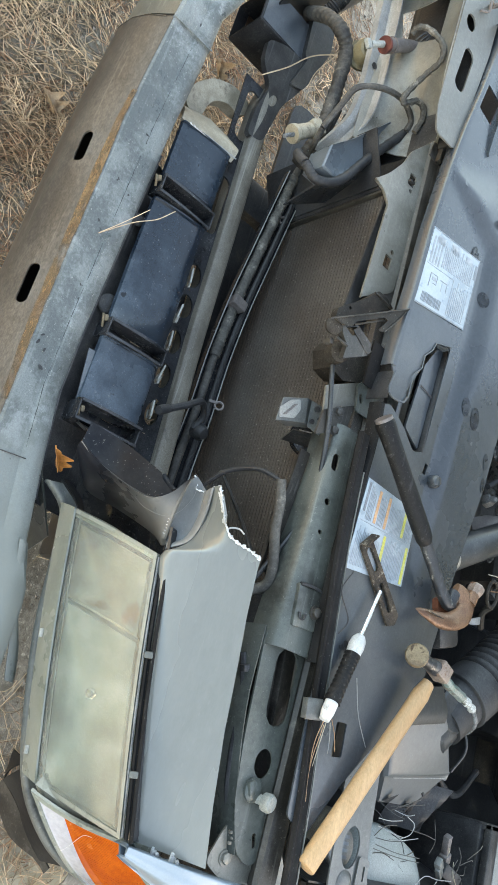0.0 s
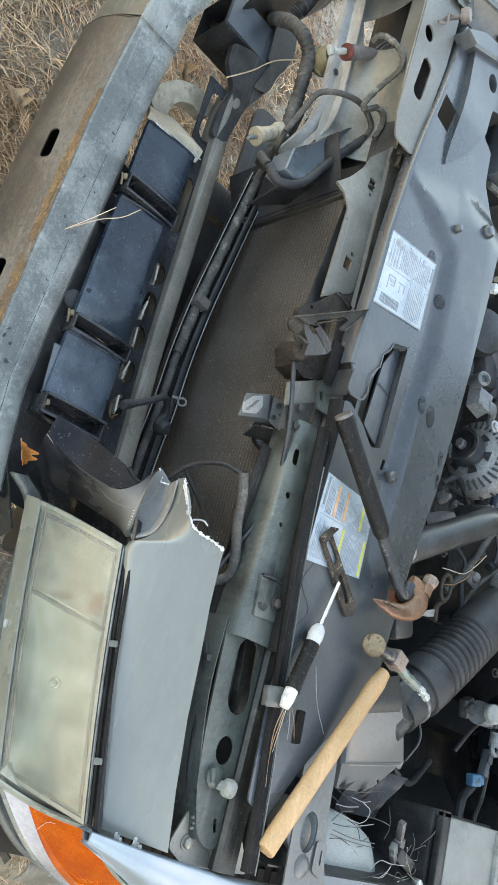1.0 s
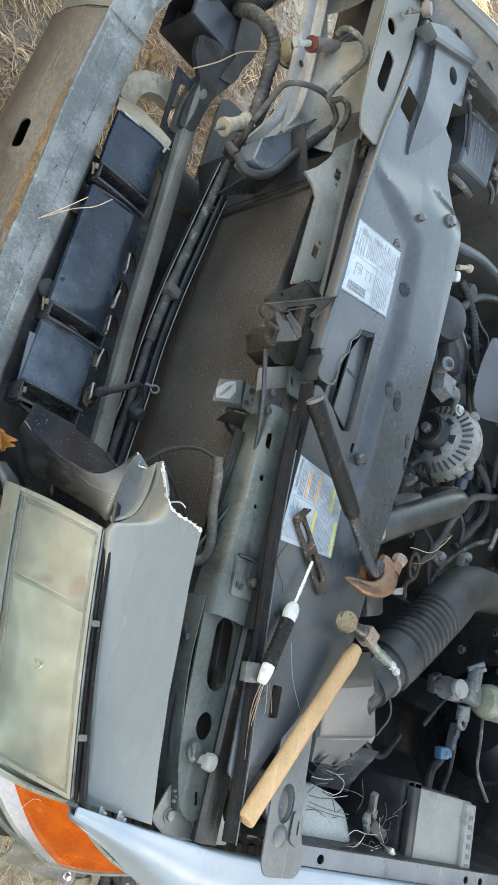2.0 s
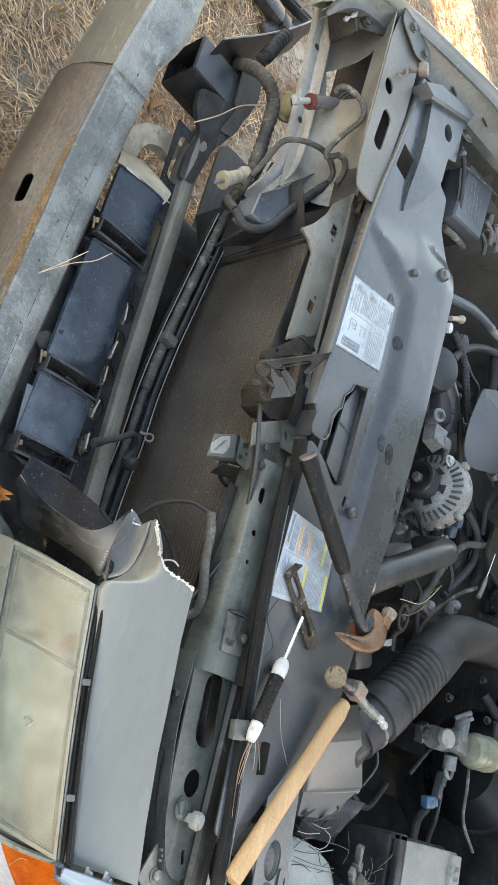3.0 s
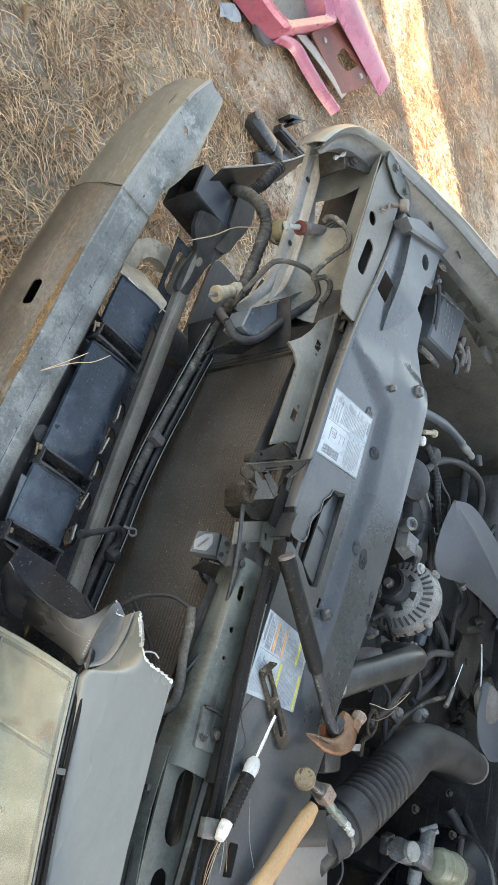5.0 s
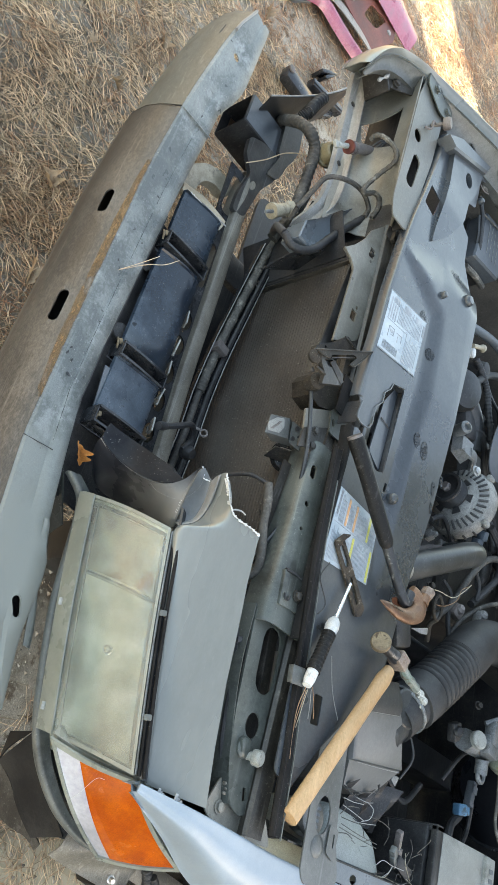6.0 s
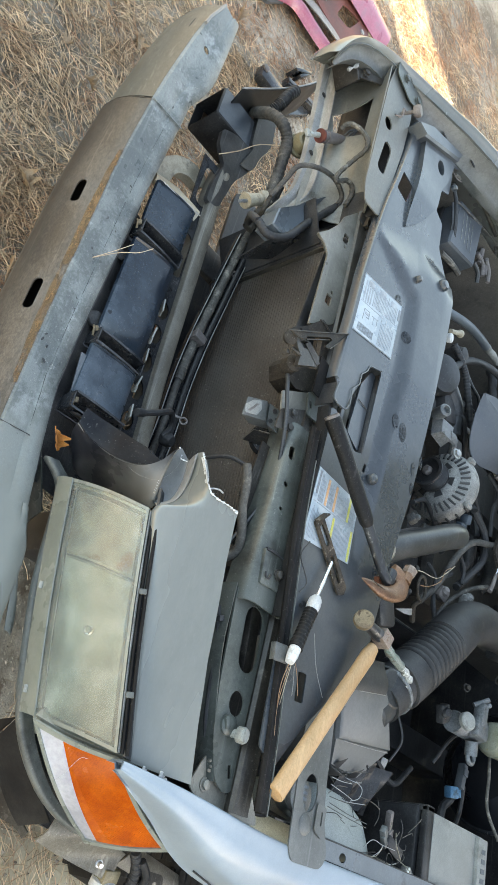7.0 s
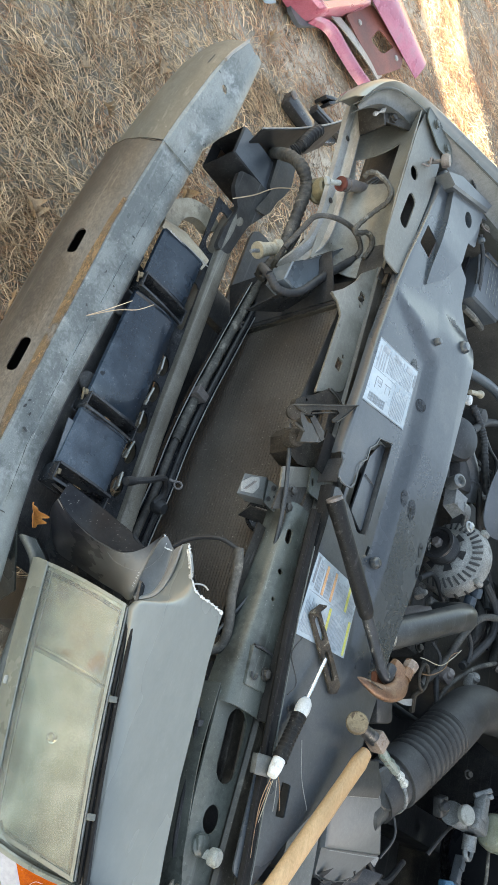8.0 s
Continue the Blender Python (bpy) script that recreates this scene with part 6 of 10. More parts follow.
part("block", loft([[V(p) + V((0.02 * k, -0.02 * k, dz)) for p in blk] for dz, k in ((-0.03, 0.0), (0.020, 0.4), (0.030, 0.8))]), "latch_brown", latch, "dark greasy latch block", 30)
part("boss", turned([(0.017, -0.02), (0.017, 0.004), (0.012, 0.008), (0.004, 0.0085), (0.001, 0.006)], (0.074, 0.192, 0.905), (0.1, -0.3, 0.9), 18), "latch_brown", latch, "round greasy boss")
part("catch", box(*(0.077, 0.154, 0.915), 0.010, 0.010, 0.016, (0, 0, 20), 0.003), "support_dark", latch)
part("rear_wall", sheet([[V((0.027, 0.241, 0.930)).lerp(V((0.098, 0.255, 0.915)), a) + V((-0.004, 0.030, -0.006)) * b for b in grid(0, 1.3, 5)] for a in grid(0, 1, 6)], 0.003), "rail_brown", latch, "dark bent rear wall")
part("tie_end", merged(plate(rounded([(0.127, 0.200), (0.083, 0.274), (0.129, 0.276), (0.177, 0.211)], 0.004), 0.004, (), 0.888)), "support_paint", latch, "dusty beige end of the tie bar")
part("end_bracket", plate(rounded([(0.097, 0.257), (0.086, 0.269), (0.078, 0.326), (0.091, 0.347), (0.140, 0.318), (0.143, 0.266)], 0.004), 0.004, [ellipse(*(0.118, 0.271), 0.0085, 0.005, 0.4), ellipse(*(0.095, 0.291), 0.007, 0.0045, 0.4)], 0.903), "support_grey", latch, "grey bracket with two oval holes")
part("bolted_plate", plate(rounded([(0.171, 0.201), (0.131, 0.267), (0.181, 0.262), (0.217, 0.196)], 0.004), 0.004, (), 0.896), "support_dark", latch, "bolted brown plate")
for p in ((0.160, 0.234, 0.896), (0.192, 0.235, 0.894)):
    bolt(p, (0, -0.1, 1), 0.0075, 0.006, latch, "support_dark")

part("release_cable", tube([(0.095, 0.195, 0.895), (0.125, 0.198, 0.900), (0.197, 0.216, 0.900), (0.28, 0.240, 0.884), (0.35, 0.236, 0.870), (0.42, 0.215, 0.85), (0.47, 0.20, 0.83)], 0.0042, 8, 8), "grey_hose", latch, "grey sheathed release cable")

# rubber elbow and struts between tie bar and header
elbow = thing("vacuum_hose", (0.36, 0.2, 0.8), "dusty rubber vacuum hose with a kinked end", "hose")
part("hose", tube([(0.300, 0.183, 0.862), (0.335, 0.192, 0.864), (0.375, 0.198, 0.862), (0.425, 0.212, 0.862), (0.455, 0.222, 0.85), (0.47, 0.21, 0.83)], 0.0085, 10, 8), "loom_dusty", elbow)
part("thin_lead", tube([(0.302, 0.183, 0.862), (0.29, 0.16, 0.83), (0.30, 0.14, 0.78), (0.33, 0.13, 0.74)], 0.004, 8, 8), "rubber", elbow)
part("spring_tube", tube([(0.345, 0.200, 0.850), (0.39, 0.215, 0.85), (0.42, 0.22, 0.845)], 0.006, 8, 20, radius=lambda t: 1 + 0.15 * math.sin(t * 110)), "rubber", elbow)
stay = thing("fan_bracket", (0.33, 0.22, 0.8), "thin dark metal stays beside the radiator", "bracket")
part("stay", sheet([[(0.235 + 0.2 * a, 0.205 + 0.022 * b + 0.008 * a, 0.862 - 0.03 * a) for b in grid(0, 1, 3)] for a in grid(0, 1, 7)], -0.003), "support_dark", stay)
part("stay", tube([(0.44, 0.20, 0.84), (0.36, 0.21, 0.77), (0.26, 0.23, 0.66)], 0.008, 8, 6, flat=0.4), "black_plastic", stay)
part("stay", tube([(0.47, 0.17, 0.80), (0.40, 0.18, 0.70), (0.36, 0.2, 0.62)], 0.010, 8, 6, flat=0.4), "black_plastic", stay)
part("channel", sheet([[(0.25 + 0.11 * a, 0.236 + 0.018 * b, 0.862 - 0.012 * a + 0.006 * (b % 2)) for b in grid(0, 1, 4)] for a in grid(0, 1, 5)], -0.003), "grey_hose", stay)

# ---------------------------------------------------------------- far corner of the support
far = thing("far_support", (-0.7, 0.28, 0.8), "beige steel end of the radiator support with slots", "radiator support")
part("top_plate", top_plate(rounded([(-0.955, 0.268), (-0.84, 0.248), (-0.60, 0.242), (-0.47, 0.238), (-0.42, 0.25), (-0.425, 0.31), (-0.58, 0.335), (-0.70, 0.352), (-0.84, 0.36), (-0.93, 0.34)], 0.012), 0.946,
                            [ellipse(-0.719, 0.276, 0.020, 0.015), stadium(-0.645, 0.292, -0.565, 0.283, 0.0155)]), "plate_dust", far, "dusty beige plate with a round hole and a long slot")
part("wall", merged(sheet([[V((x, 0.243 + (0.25 - 0.243) * min(1, max(0, (-x - 0.6) / 0.3)), 0.943)) .lerp(V((x + 0.02, 0.205, 0.775)), b) + V((0, (0.030 + 0.07 * max(0.0, min(1.0, (x + 0.64) / 0.10))) * math.sin(math.pi * b) ** 0.7, 0.0)) for b in grid(0, 1, 9)] for x in grid(-0.93, -0.465, 18)], 0.003)), "support_paint", far, "concave beige panel")
w = far.children[-1]
cut(w, loft([[(-0.835, 0.1, 0.895), (-0.785, 0.1, 0.800), (-0.705, 0.1, 0.812), (-0.690, 0.1, 0.892)], [(-0.835, 0.4, 0.895), (-0.785, 0.4, 0.800), (-0.705, 0.4, 0.812), (-0.690, 0.4, 0.892)]]))
FL = spline([(-0.95, 0.170, 0.795), (-0.886, 0.172, 0.792), (-0.789, 0.186, 0.786), (-0.680, 0.198, 0.780), (-0.570, 0.206, 0.775), (-0.500, 0.204, 0.768), (-0.455, 0.194, 0.745), (-0.425, 0.190, 0.70)], 5)
part("front_flange", sheet([[p + V((0, dy, dz)) for dy, dz in ((-0.012, -0.012), (-0.011, 0.002), (-0.004, 0.005), (0.010, 0.005), (0.014, 0.012), (0.016, 0.03))] for p in FL], 0.003), "pale_flange", far, "grey flange with small holes", 50)
for x, y, z in ((-0.82, 0.184, 0.794), (-0.625, 0.204, 0.784)):
    part("flange_hole", turned([(0.007, 0), (0.007, 0.0015), (0.004, 0.0016)], (x, y, z), (0, 0, 1), 14), "black_plastic", far)
part("backing", sheet([[(x, 0.32 - 0.02 * b, 0.93 - 0.17 * b) for b in grid(0, 1, 3)] for x in grid(-0.93, -0.45, 6)], 0.003), "frame_black", far, "dark panel behind the opening")
part("nose_bracket", merged(box(-0.905, 0.205, 0.90, 0.11, 0.09, 0.006, (20, 0, 25), 0.002), box(-0.86, 0.17, 0.86, 0.09, 0.008, 0.07, (0, 0, 30), 0.002), box(-0.93, 0.20, 0.86, 0.008, 0.10, 0.07, (0, 0, 20), 0.002)), "support_dark", far, "dark pressed lamp bracket")
for x, y, z in ((-0.90, 0.185, 0.905), (-0.86, 0.205, 0.90), (-0.935, 0.215, 0.93)):
    bolt((x, y, z), (0, -0.2, 1), 0.009, 0.009, far, "support_dark")
part("torn_seam", tube([(-0.82, 0.155, 0.885), (-0.85, 0.17, 0.90), (-0.89, 0.165, 0.905), (-0.925, 0.175, 0.915), (-0.945, 0.20, 0.93)], 0.004, 6, 6, radius=lambda t: 1 + 0.6 * math.sin(t * 40)), "pale_flange", far, "pale cracked sealer seam")
part("inner_plate", plate(rounded([(-0.955, 0.26), (-0.90, 0.262), (-0.865, 0.33), (-0.885, 0.40), (-0.93, 0.38)], 0.01), 0.003, (), 0.955), "support_grey", far)
for x, y in ((-0.92, 0.30), (-0.90, 0.36)):
    bolt((x, y, 0.955), (0, 0, 1), 0.009, 0.007, far, "support_grey")
part("bump_stop", merged(turned([(0.005, 0), (0.005, 0.03), (0.015, 0.032), (0.017, 0.042), (0.014, 0.05), (0.001, 0.052)], (-0.805, 0.318, 0.946), (0.0, 0.35, 1), 16)), "plug_grey", far, "screw-in rubber hood stop")
part("stop_wire", tube([(-0.80, 0.315, 0.96), (-0.79, 0.30, 0.965), (-0.77, 0.305, 0.96), (-0.765, 0.29, 0.95)], 0.0028, 6, 6), "plug_grey", far)
part("lip_bracket", merged(box(*(-0.436, 0.322, 0.900), 0.036, 0.012, 0.026, (0, 0, -8), 0.002), box(*(-0.421, 0.295, 0.912), 0.030, 0.018, 0.003, (0, 0, -8), 0.001)), "support_dark", far, "dark folded bracket at the rail's end")
LEDGE = [(-0.363, 0.143, 0.792), (-0.411, 0.185, 0.795), (-0.523, 0.267, 0.800), (-0.548, 0.331, 0.800), (-0.456, 0.276, 0.795), (-0.389, 0.239, 0.790), (-0.317, 0.178, 0.785), (-0.313, 0.141, 0.787)]
lc = sum((V(p) for p in LEDGE), V((0, 0, 0))) / 8
part("ledge", loft([[V(p).lerp(lc, k) + V((0, 0, dz)) for p in LEDGE] for k, dz in ((0.0, -0.045), (0.0, 0.004), (0.04, 0.007), (0.10, 0.004), (0.3, 0.000))]), "ledge_blue", far, "blue-grey painted ledge", 40)
for c in ((-0.504, 0.276, 0.806), (-0.533, 0.298, 0.806)):
    part("ledge_slot", plate(ellipse(c[0], c[1], 0.005, 0.0035, 0.6, 12), 0.001, (), c[2] + 0.0005), "black_plastic", far)
part("shield", sheet([[V((-0.333, 0.184, 0.750)).lerp(V((-0.409, 0.292, 0.790)), a) + V((0.03, -0.004, -0.09)) * b for b in grid(0, 1, 4)] for a in grid(0, 1, 6)], 0.003), "gloss_black", far, "black shield under the ledge")

# looms, plugs and a side-marker bulb in the far corner
loom = thing("wiring_loom", (-0.55, 0.2, 0.7), "dusty taped wiring loom with loose plugs", "wiring")
part("taped_run", tube([(-0.87, 0.17, 0.56), (-0.80, 0.13, 0.62), (-0.74, 0.125, 0.69), (-0.698, 0.140, 0.725), (-0.671, 0.172, 0.722), (-0.610, 0.190, 0.705), (-0.540, 0.200, 0.690), (-0.48, 0.205, 0.67), (-0.427, 0.200, 0.64)], 0.0150, 12, 22, radius=lambda t: 1 + 0.06 * math.sin(t * 210) + 0.05 * math.sin(t * 37)), "loom", loom, "grey taped bundle")
part("conduit", tube([(-0.95, 0.20, 0.66), (-0.88, 0.17, 0.675), (-0.82, 0.15, 0.68), (-0.79, 0.145, 0.65)], 0.016, 10, 30, radius=lambda t: 1 + 0.10 * math.sin(t * 170)), "rubber", loom, "ribbed black conduit")
part("lead", tube([(-0.433, 0.150, 0.750), (-0.475, 0.150, 0.785), (-0.507, 0.154, 0.812), (-0.534, 0.197, 0.832), (-0.555, 0.254, 0.835), (-0.540, 0.295, 0.832), (-0.511, 0.295, 0.826)], 0.0062, 8, 8), "loom", loom, "black lead looping over the beam")
part("lead", tube([(-0.433, 0.150, 0.750), (-0.42, 0.165, 0.72), (-0.43, 0.185, 0.69)], 0.0062, 8, 8), "loom", loom)
part("lead", tube([(-0.317, 0.123, 0.765), (-0.292, 0.148, 0.780), (-0.318, 0.190, 0.795), (-0.411, 0.240, 0.806), (-0.526, 0.306, 0.820), (-0.588, 0.325, 0.832), (-0.612, 0.315, 0.836), (-0.594, 0.288, 0.836)], 0.0095, 10, 14, radius=lambda t: 1 + 0.07 * math.sin(t * 220)), "rubber", loom, "ribbed black conduit")
part("lead", tube([(-0.317, 0.123, 0.765), (-0.345, 0.120, 0.74), (-0.39, 0.15, 0.70), (-0.42, 0.18, 0.66)], 0.0095, 10, 8), "rubber", loom)
part("lead", tube([(-0.680, 0.213, 0.858), (-0.683, 0.209, 0.872), (-0.679, 0.217, 0.890), (-0.658, 0.234, 0.910), (-0.633, 0.247, 0.919), (-0.610, 0.252, 0.911), (-0.597, 0.253, 0.886), (-0.566, 0.244, 0.868), (-0.534, 0.235, 0.858), (-0.525, 0.242, 0.855), (-0.539, 0.257, 0.858), (-0.553, 0.272, 0.861), (-0.552, 0.292, 0.861), (-0.533, 0.302, 0.855), (-0.504, 0.299, 0.845)], 0.0062, 8, 8, radius=lambda t: 1 + 0.10 * math.sin(t * 150)), "loom_dusty", loom, "dusty wrapped lead to the bulb socket")
plug = part("plug", merged(tube([(-0.425, 0.130, 0.700), (-0.455, 0.158, 0.702)], 0.016, 14, 3, radius=lambda t: 1 - 0.1 * t), box(-0.468, 0.170, 0.704, 0.028, 0.034, 0.024, (10, 0, -48), 0.004), tube([(-0.415, 0.121, 0.699), (-0.422, 0.128, 0.700)], 0.019, 14, 1)), "connector_tan", loom, "dusty tan plastic plug")
for d in (-0.009, 0.009):
    part("pin", tube([(-0.413 + d * 0.7, 0.121 - d * 0.7, 0.703), (-0.399 + d * 0.7, 0.109 - d * 0.7, 0.703)], 0.0042, 8, 1), "pale_alloy", plug)
marker = thing("bulb_socket", (-0.74, 0.22, 0.74), "grey bulb socket with a red seal on its lead", "bulb socket")
part("socket", tube([(-0.636, 0.183, 0.828), (-0.668, 0.218, 0.830), (-0.696, 0.252, 0.832)], 0.0152, 14, 4, radius=lambda t: 1 - 0.18 * t), "plug_grey", marker)
part("seal", tube([(-0.6305, 0.176, 0.828), (-0.634, 0.181, 0.828)], 0.0170, 16, 1), "seal_red", marker, "red rubber seal")
part("seal", tube([(-0.645, 0.193, 0.829), (-0.649, 0.198, 0.829)], 0.0162, 16, 1), "plug_grey", marker)
part("cap", merged(tube([(-0.606, 0.145, 0.823), (-0.628, 0.172, 0.828)], 0.007, 12, 1), box(-0.600, 0.139, 0.824, 0.020, 0.014, 0.010, (0, 0, 40), 0.003)), "stop_clear", marker, "clear bulb")
for d in (-0.008, 0, 0.008):
    part("wire", tube([(-0.696, 0.252 + d, 0.832), (-0.706, 0.250 + d, 0.855), (-0.722, 0.256, 0.872)], 0.0025, 6, 6), "grey_hose", marker)
lampy = thing("headlamp_bulb", (-0.67, 0.18, 0.70), "stained yellow plastic lamp base", "bulb")
part("base", turned([(0.030, 0), (0.032, 0.010), (0.026, 0.012), (0.027, 0.03), (0.022, 0.042), (0.016, 0.044), (0.014, 0.036), (0.001, 0.036)], (-0.685, 0.208, 0.725), (0.2, -0.25, 0.9), 20), "bulb_yellow", lampy)

# ---------------------------------------------------------------- plastic cover over the radiator
def cover_z(x, y):
    """The cover's top: a raised rear band that runs out into a boss towards the far front edge."""
    base = interp([(-1.0, 0.955), (-0.1, 0.951), (0.28, 0.934), (0.8, 0.926)], x)
    to_far = min((x + 0.405) * 0.916 + (y - 0.30) * 0.40, x + 0.492)      # inside the boss's far edge
    to_front = -(x + 0.362) * 0.916 + (y - 0.30) * 0.40                  # behind its near front edge
    band = y - 0.456 + 0.02 * max(0.0, min(1.0, (x + 0.1) / 0.2))
    k = max(0.0, min(1.0, min(to_far * 0.45, max(to_front, band), y - 0.305) / 0.042))
    fade = min(1.0, max(0.0, (0.46 - x) / 0.30))
    return base + (0.013 * k * k * (3 - 2 * k) + 0.010 * max(0.0, min(1.0, (y - 0.47) / 0.12)) * max(0.0, min(1.0, (x + 0.492) / 0.03))) * fade


FRONT_FAR = [(-0.84, 0.382), (-0.70, 0.36), (-0.60, 0.343), (-0.50, 0.322), (-0.39, 0.305), (-0.24, 0.289), (-0.04, 0.279), (0.053, 0.279)]
FRONT_NEAR = [(0.128, 0.278), (0.16, 0.284), (0.21, 0.285), (0.38, 0.282), (0.54, 0.288), (0.64, 0.292), (0.76, 0.300)]
COVER = FRONT_FAR + [(0.062, 0.287), (0.104, 0.285), (0.102, 0.325), (0.086, 0.334), (0.080, 0.331), (0.046, 0.333), (0.023, 0.351), (-0.003, 0.352), (-0.022, 0.368), (-0.040, 0.374), (-0.056, 0.418), (0.152, 0.413), (0.163, 0.386), (0.134, 0.345), (0.116, 0.30)]
COVER += FRONT_NEAR + [(0.78, 0.345), (0.70, 0.40), (0.62, 0.47), (0.56, 0.545), (0.465, 0.556), (0.306, 0.566), (0.127, 0.58), (-0.125, 0.60), (-0.291, 0.617), (-0.475, 0.628), (-0.505, 0.60), (-0.555, 0.562), (-0.64, 0.560), (-0.655, 0.525), (-0.735, 0.520), (-0.76, 0.570), (-0.84, 0.575), (-0.87, 0.565), (-0.955, 0.605), (-0.965, 0.575), (-0.93, 0.50)]
COVER = [(max(x, -0.895), y) for x, y in COVER]
cover = thing("radiator_cover", (0, 0.44, 0.93), "dusty dark grey plastic radiator cover with labels", "cover")


def cover_mesh():
    """The cover as a finely cut sheet, so that its relief can bend it."""
    holes = [rounded([(-0.632, 0.362), (-0.560, 0.348), (-0.552, 0.392), (-0.622, 0.408)], 0.004), ellipse(-0.778, 0.494, 0.026, 0.019), rounded([(0.166, 0.426), (0.186, 0.424), (0.187, 0.432), (0.167, 0.434)], 0.002), rounded([(0.618, 0.358), (0.668, 0.362), (0.665, 0.386), (0.616, 0.382)], 0.004)]
    return plate(rounded(COVER, 0.008), 0.003, holes, 0, None, cover_z)


part("panel", cover_mesh(), "cover_plastic", cover, "dusty dark grey plastic sheet", 30)
for table, n, mt, lb in ((FRONT_FAR, 44, "cover_plastic", "shiny turned-down front lip"), (FRONT_NEAR, 30, "rail_brown", "black rubber-edged front lip")):
    rows = []
    for x in grid(table[0][0] - 0.004, min(table[-1][0], 0.55), n):
        yf = interp(table, x)
        z = cover_z(x, yf)
        rows.append([(x, yf + 0.008, z + 0.002), (x, yf + 0.001, z + 0.0015), (x, yf - 0.003, z - 0.004), (x, yf - 0.003, z - 0.022)])
    part("front_lip", sheet(rows, -0.0025), mt, cover, lb)
part("tongue_lip", tube([(0.064, 0.286, 0.949), (0.103, 0.285, 0.946), (0.102, 0.324, 0.945), (0.087, 0.334, 0.946)], 0.0022, 6, 3), "cover_plastic", cover, "worn edge of the tongue")
part("under_lip", sheet([[(0.062 + 0.05 * a, 0.286 - 0.006 * b, 0.944 - 0.05 * b) for b in grid(0, 1, 3)] for a in grid(0, 1, 4)], -0.002), "black_plastic", cover)
# dark oily smudges left on the top
for c, rx, ry in (((0.103, 0.566), 0.016, 0.006), ((0.075, 0.589), 0.015, 0.006), ((0.147, 0.572), 0.014, 0.005), ((0.042, 0.511), 0.022, 0.012), ((0.032, 0.482), 0.018, 0.009), ((-0.191, 0.473), 0.016, 0.012), ((-0.253, 0.431), 0.030, 0.014)):
    part("smudge", plate(ellipse(c[0], c[1], rx, ry, 0.15, 16), 0.0004, (), 0, None, lambda x, y: cover_z(x, y) + 0.0012), "smudge", cover, "dark oily smudge")
# raised boss towards the far side
RAISED = [(-0.817, 0.408), (-0.881, 0.558), (-0.827, 0.552), (-0.76, 0.535), (-0.712, 0.512), (-0.639, 0.505), (-0.54, 0.455), (-0.475, 0.400), (-0.533, 0.400), (-0.688, 0.412)]
part("raised_panel", plate(rounded(RAISED, 0.012), 0.016, [ellipse(-0.778, 0.494, 0.024, 0.017)], 0, None, lambda x, y: 0.969 - 0.012 * max(0.0, min(1.0, (x + 0.62) / 0.14))), "cover_plastic", cover, "raised far end of the cover", 30)
part("end_tab", loft([[(-0.790, 0.352, z), (-0.846 + k, 0.418 - k, z), (-0.905 + k, 0.572 - k, z), (-0.863 - k, 0.556 - k, z), (-0.778 - k, 0.388, z)] for z, k in ((0.945, 0.0), (0.978, 0.001), (0.984, 0.006))]), "cover_plastic", cover, "upright tab at the cover's end", 30)
for x, y, r in ((-0.362, 0.470, 0.008), (-0.428, 0.572, 0.014), (0.190, 0.452, 0.011), (-0.80, 0.585, 0.008)):
    z = cover_z(x, y) - 0.001
    part("push_pin", turned([(r * 1.1, 0), (r * 1.1, 0.004), (r, 0.010), (r * 0.7, 0.014), (0.001, 0.0145)], (x, y, z), (0, 0, 1), 20), "cover_plastic", cover, "round push pin")
part("slot_shelf", plate(rounded([(-0.002, 0.378), (-0.050, 0.404), (-0.052, 0.420), (0.150, 0.405), (0.128, 0.362)], 0.004), 0.004, (), 0.932), "cover_plastic", cover, "dusty shelf inside the slot")
part("shelf_line", tube([(0.040, 0.376, 0.934), (0.046, 0.412, 0.934)], 0.0012, 5, 2), "black_plastic", cover)
part("shelf_wall", box(0.05, 0.418, 0.915, 0.21, 0.004, 0.05, (0, 0, -4), 0.001), "black_plastic", cover)
part("front_step", merged(box(0.045, 0.352, 0.925, 0.09, 0.012, 0.008, (0, 0, -24), 0.002), box(0.09, 0.346, 0.918, 0.05, 0.012, 0.012, (0, 0, -4), 0.002)), "cover_plastic", cover, "stepped inner edge")
part("slot_well", box(0.04, 0.36, 0.87, 0.30, 0.14, 0.006, (0, 0, -4), 0.002), "black_plastic", cover)
part("slot_edge", tube([(0.086, 0.334, 0.947), (0.046, 0.333, 0.9475), (0.023, 0.351, 0.9485), (-0.003, 0.352, 0.949), (-0.022, 0.368, 0.9495), (-0.040, 0.374, 0.950), (-0.055, 0.416, 0.951)], 0.0013, 6, 1), "cover_plastic", cover, "worn edge of the slot")
part("recess", box(0.642, 0.372, 0.90, 0.09, 0.05, 0.004, (0, 0, 0), 0.001), "black_plastic", cover)

